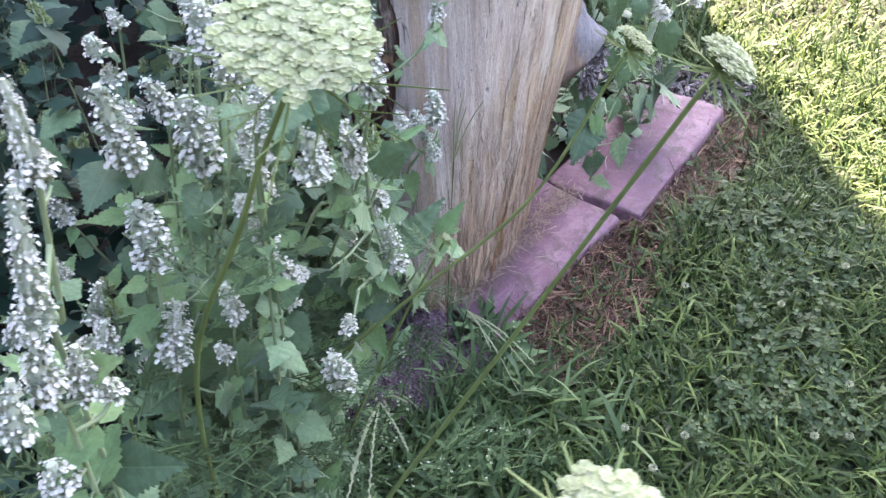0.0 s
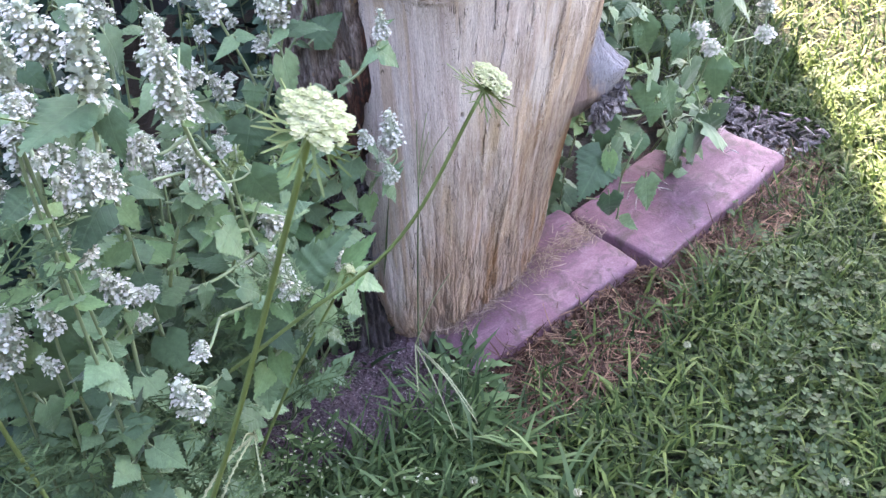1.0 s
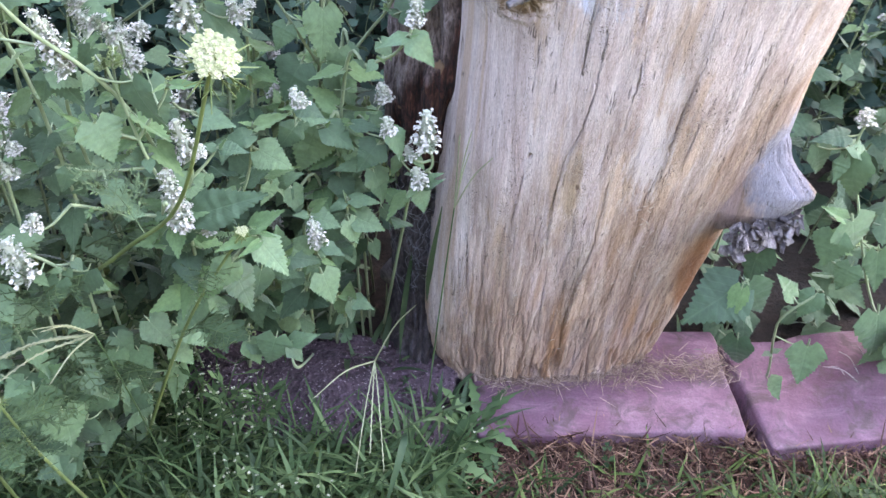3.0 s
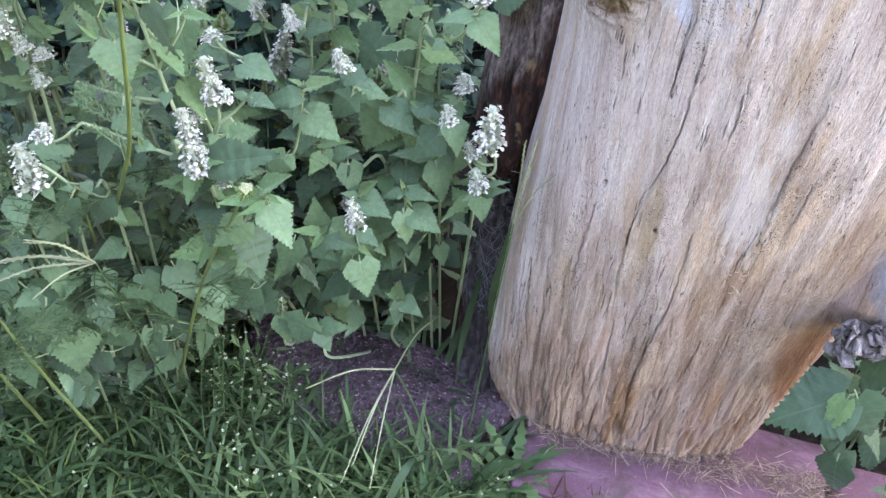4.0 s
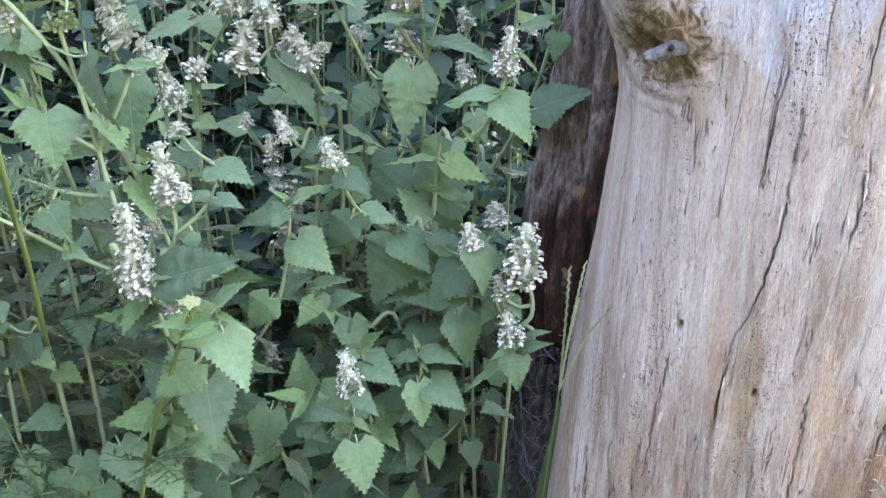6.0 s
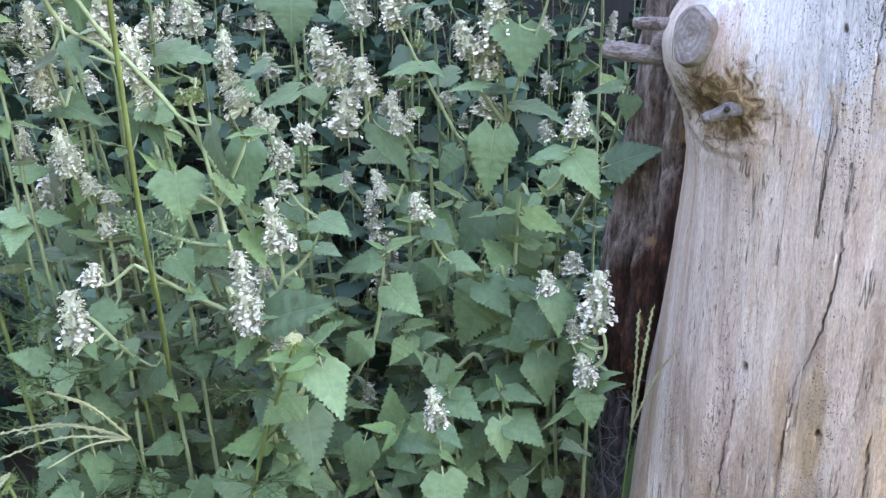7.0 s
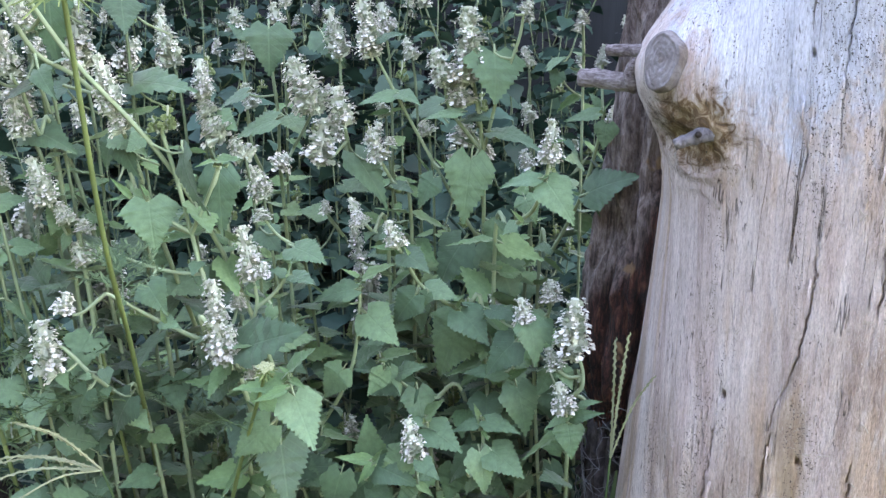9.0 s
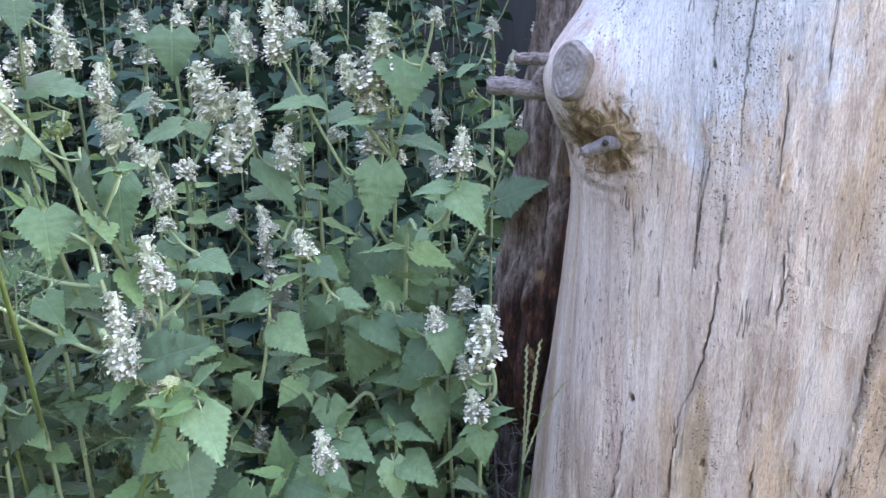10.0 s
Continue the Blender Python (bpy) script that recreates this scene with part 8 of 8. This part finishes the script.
rosette((0.742, 0.442, 0.010), 12, 0.064, 5, "lobed green weed rosette at the trunk foot")
rosette((0.700, 0.415, 0.004), 10, 0.075, 15, "lobed green weed rosette at the trunk foot")
rosette((0.600, 0.395, 0.000), 8, 0.045, 6, "lobed green weed rosette in the lawn")
for k, (x, y) in enumerate(((0.30, 0.36), (0.38, 0.33), (0.46, 0.37), (0.53, 0.35), (0.66, 0.37), (0.24, 0.30), (0.70, 0.33), (0.42, 0.28), (0.57, 0.30))):
    rosette((x, y, 0.0), 7, 0.034 + 0.004 * (k % 4), 40 + k, "small broad-leaved green weed at the lawn edge")
rosette((1.060, 0.345, 0.000), 6, 0.030, 7, "small green weed rosette in dead grass")
rosette((0.930, 0.352, 0.000), 6, 0.028, 8, "small green weed rosette in dead grass")
rosette((1.230, 0.340, 0.000), 6, 0.028, 9, "small green weed rosette in dead grass")


def seed_weed(foot, height, seed, heads=9, label="thin branching weed with tiny pale flowers"):
    """A wiry weed: a stem, thin side branches, and a tiny blossom on each end."""
    rs = random.Random(seed)
    z0 = float(ground_height(np.array(foot[0]), np.array(foot[1])))
    plant = tagged(empty("flowering_weed", (*foot, z0)), label, "weed", "small flowering weeds")
    lx, ly = rs.uniform(-0.03, 0.03), rs.uniform(-0.05, 0.01)
    line = curve_points([(0, 0, 0), (lx * 0.3, ly * 0.3, height * 0.5), (lx, ly, height)], 9)
    b, c = Build(), Build()
    b.tube(line, 0.0008, 0.0006, 4, 0, False)
    ends = [line[-1]]
    for k in range(heads):
        q = line[rs.randrange(3, 9)]
        a, ln = rs.uniform(0, 6.283), rs.uniform(0.010, 0.032)
        e = q + Vector((math.cos(a) * ln, math.sin(a) * ln, ln * rs.uniform(0.3, 1.0)))
        b.tube([q, q.lerp(e, 0.5) - Vector((0, 0, 0.002)), e], 0.0006, 0.0004, 3, 0, False)
        ends.append(e)
        o = q.lerp(e, 0.4)
        s = Vector((-math.sin(a), math.cos(a), 0)) * 0.003
        d = Vector((math.cos(a), math.sin(a), 0.3)) * 0.016
        b.add([o, o + d * 0.5 + s, o + d, o + d * 0.5 - s], [(0, 1, 2), (0, 2, 3)])
    for e in ends:
        for j in range(5):
            a = j * 1.2566 + rs.uniform(-0.2, 0.2)
            r = rs.uniform(0.0012, 0.0022)
            d = Vector((math.cos(a), math.sin(a), rs.uniform(0.2, 0.8))) * r
            s = Vector((-math.sin(a), math.cos(a), 0)) * r * 0.45
            c.add([e, e + d * 0.6 + s, e + d, e + d * 0.6 - s], [(0, 1, 2), (0, 2, 3)])
    part("stem", b.mesh("weed_stem", [WEED], False), plant)
    part("blossom", c.mesh("weed_blossom", [BLOSSOM], False), plant, "tiny pale flowers")


rw = random.Random(31)
for k in range(15):
    x = rw.uniform(0.20, 0.60)
    seed_weed((x, 0.475 - 0.16 * (x - 0.45) - rw.uniform(0.0, 0.13)), rw.uniform(0.05, 0.13), 200 + k, rw.randrange(5, 11))
for k in range(12):
    x = rw.uniform(0.34, 0.47)
    seed_weed((x, 0.475 - 0.2 * (x - 0.45) - rw.uniform(0.0, 0.05)), rw.uniform(0.13, 0.21), 260 + k, rw.randrange(10, 18), "tall wiry weed with small pale seed pods")
seed_weed((0.515, 0.450), 0.125, 300, 12)
seed_weed((0.535, 0.545), 0.150, 301, 8)
seed_weed((0.700, 0.420), 0.070, 302, 6)


def clover_flower(x, y, seed):
    """A white clover head on its stalk."""
    rs = random.Random(seed)
    z0 = float(ground_height(np.array(x), np.array(y)))
    plant = tagged(empty("clover_flower", (x, y, z0)), "white clover flower head in the lawn", "flower", "white clover flowers")
    h = rs.uniform(0.028, 0.045)
    b = Build()
    b.tube([(0, 0, 0), (rs.uniform(-0.004, 0.004), 0, h * 0.6), (0, 0, h)], 0.0006, 0.0006, 4, 0, False)
    part("stem", b.mesh("clover_stem", [WEED]), plant)
    c = Build()
    for k in range(34):
        u = (k + 0.5) / 34
        a, el = k * 2.39996, math.asin(1 - 1.7 * u)
        d = Vector((math.cos(a) * math.cos(el), math.sin(a) * math.cos(el), math.sin(el)))
        s = d.orthogonal().normalized() * 0.0013
        o = Vector((0, 0, h))
        c.add([o + d * 0.001, o + d * 0.0036 + s, o + d * 0.0056, o + d * 0.0036 - s], [(0, 1, 2), (0, 2, 3)])
    part("flower_head", c.mesh("clover_head", [BLOSSOM], False), plant)


for k, (x, y) in enumerate(((0.622, 0.322), (0.682, 0.229), (0.703, 0.167), (0.652, 0.181), (0.790, 0.049), (0.811, 0.017), (0.881, 0.038), (0.968, 0.148), (0.937, 0.265), (1.08, 0.10), (1.20, 0.20))):
    clover_flower(x, y, 400 + k)


def make_edge_grass():
    """Long thin grass that fills the gap between bed and lawn."""
    n = 5200
    x = rng.uniform(0.08, 0.70, n)
    y = 0.485 - 0.16 * (x - 0.45) - np.abs(rng.normal(0, 0.075, n))
    keep = ~inside_stones(x, y)
    x, y = x[keep], y[keep]
    n = len(x)
    V, T = blades(np.stack([x, y, ground_height(x, y)], 1), rng.uniform(0.03, 0.105, n), rng.uniform(0.0016, 0.0080, n), rng.uniform(0.05, 0.8, n), rng.uniform(0, 6.283, n), rng.uniform(0.2, 1.2, n))
    tagged(new("edge_grass", tri_mesh("edge_grass", V, T, [WEED])), "long thin unmown grass between lawn and bed", "grass", kind="stuff")


make_edge_grass()


def long_blade(points, width, label):
    """One arching broad blade through the points."""
    foot = Vector(points[0])
    tuft = tagged(empty("lone_grass", foot), label, "grass", "single broad grass blades")
    line = curve_points(points, 14)
    rows = []
    for k, q in enumerate(line):
        u = k / 13
        w = width * max(0.16, math.sin(math.pi * min(1.0, max(0.0, (u - 0.25) / 0.75))) ** 0.7)
        s = Vector((0.85, 0.45, 0.1)).normalized() * w / 2
        rows += [q - s + Vector((0, -0.15 * w, 0)), q, q + s + Vector((0, -0.15 * w, 0))]
    faces = [(k * 3 + j, k * 3 + j + 1, k * 3 + j + 4, k * 3 + j + 3) for k in range(13) for j in (0, 1)]
    part("blade", mesh_of("long_blade", rows, faces, [BLADE]), tuft, "", Matrix.Translation(-foot))


long_blade([(0.716, 0.560, 0.0), (0.702, 0.545, 0.09), (0.690, 0.520, 0.18), (0.697, 0.507, 0.280)], 0.009, "broad green grass blade leaning on the trunk")
long_blade([(0.665, 0.54, 0.0), (0.664, 0.535, 0.08), (0.668, 0.540, 0.14), (0.676, 0.550, 0.20)], 0.008, "broad green grass blade beside the netting")
long_blade([(0.720, 0.44, 0.0), (0.700, 0.42, 0.07), (0.672, 0.41, 0.085), (0.640, 0.41, 0.06)], 0.010, "broad grass blade arching over the dark stone")
long_blade([(0.700, 0.42, 0.0), (0.690, 0.40, 0.10), (0.705, 0.39, 0.125), (0.730, 0.385, 0.135)], 0.011, "broad grass blade arching over the dark stone")
long_blade([(0.640, 0.42, 0.0), (0.652, 0.38, 0.10), (0.645, 0.35, 0.10), (0.630, 0.33, 0.05)], 0.010, "broad grass blade arching over the dark stone")
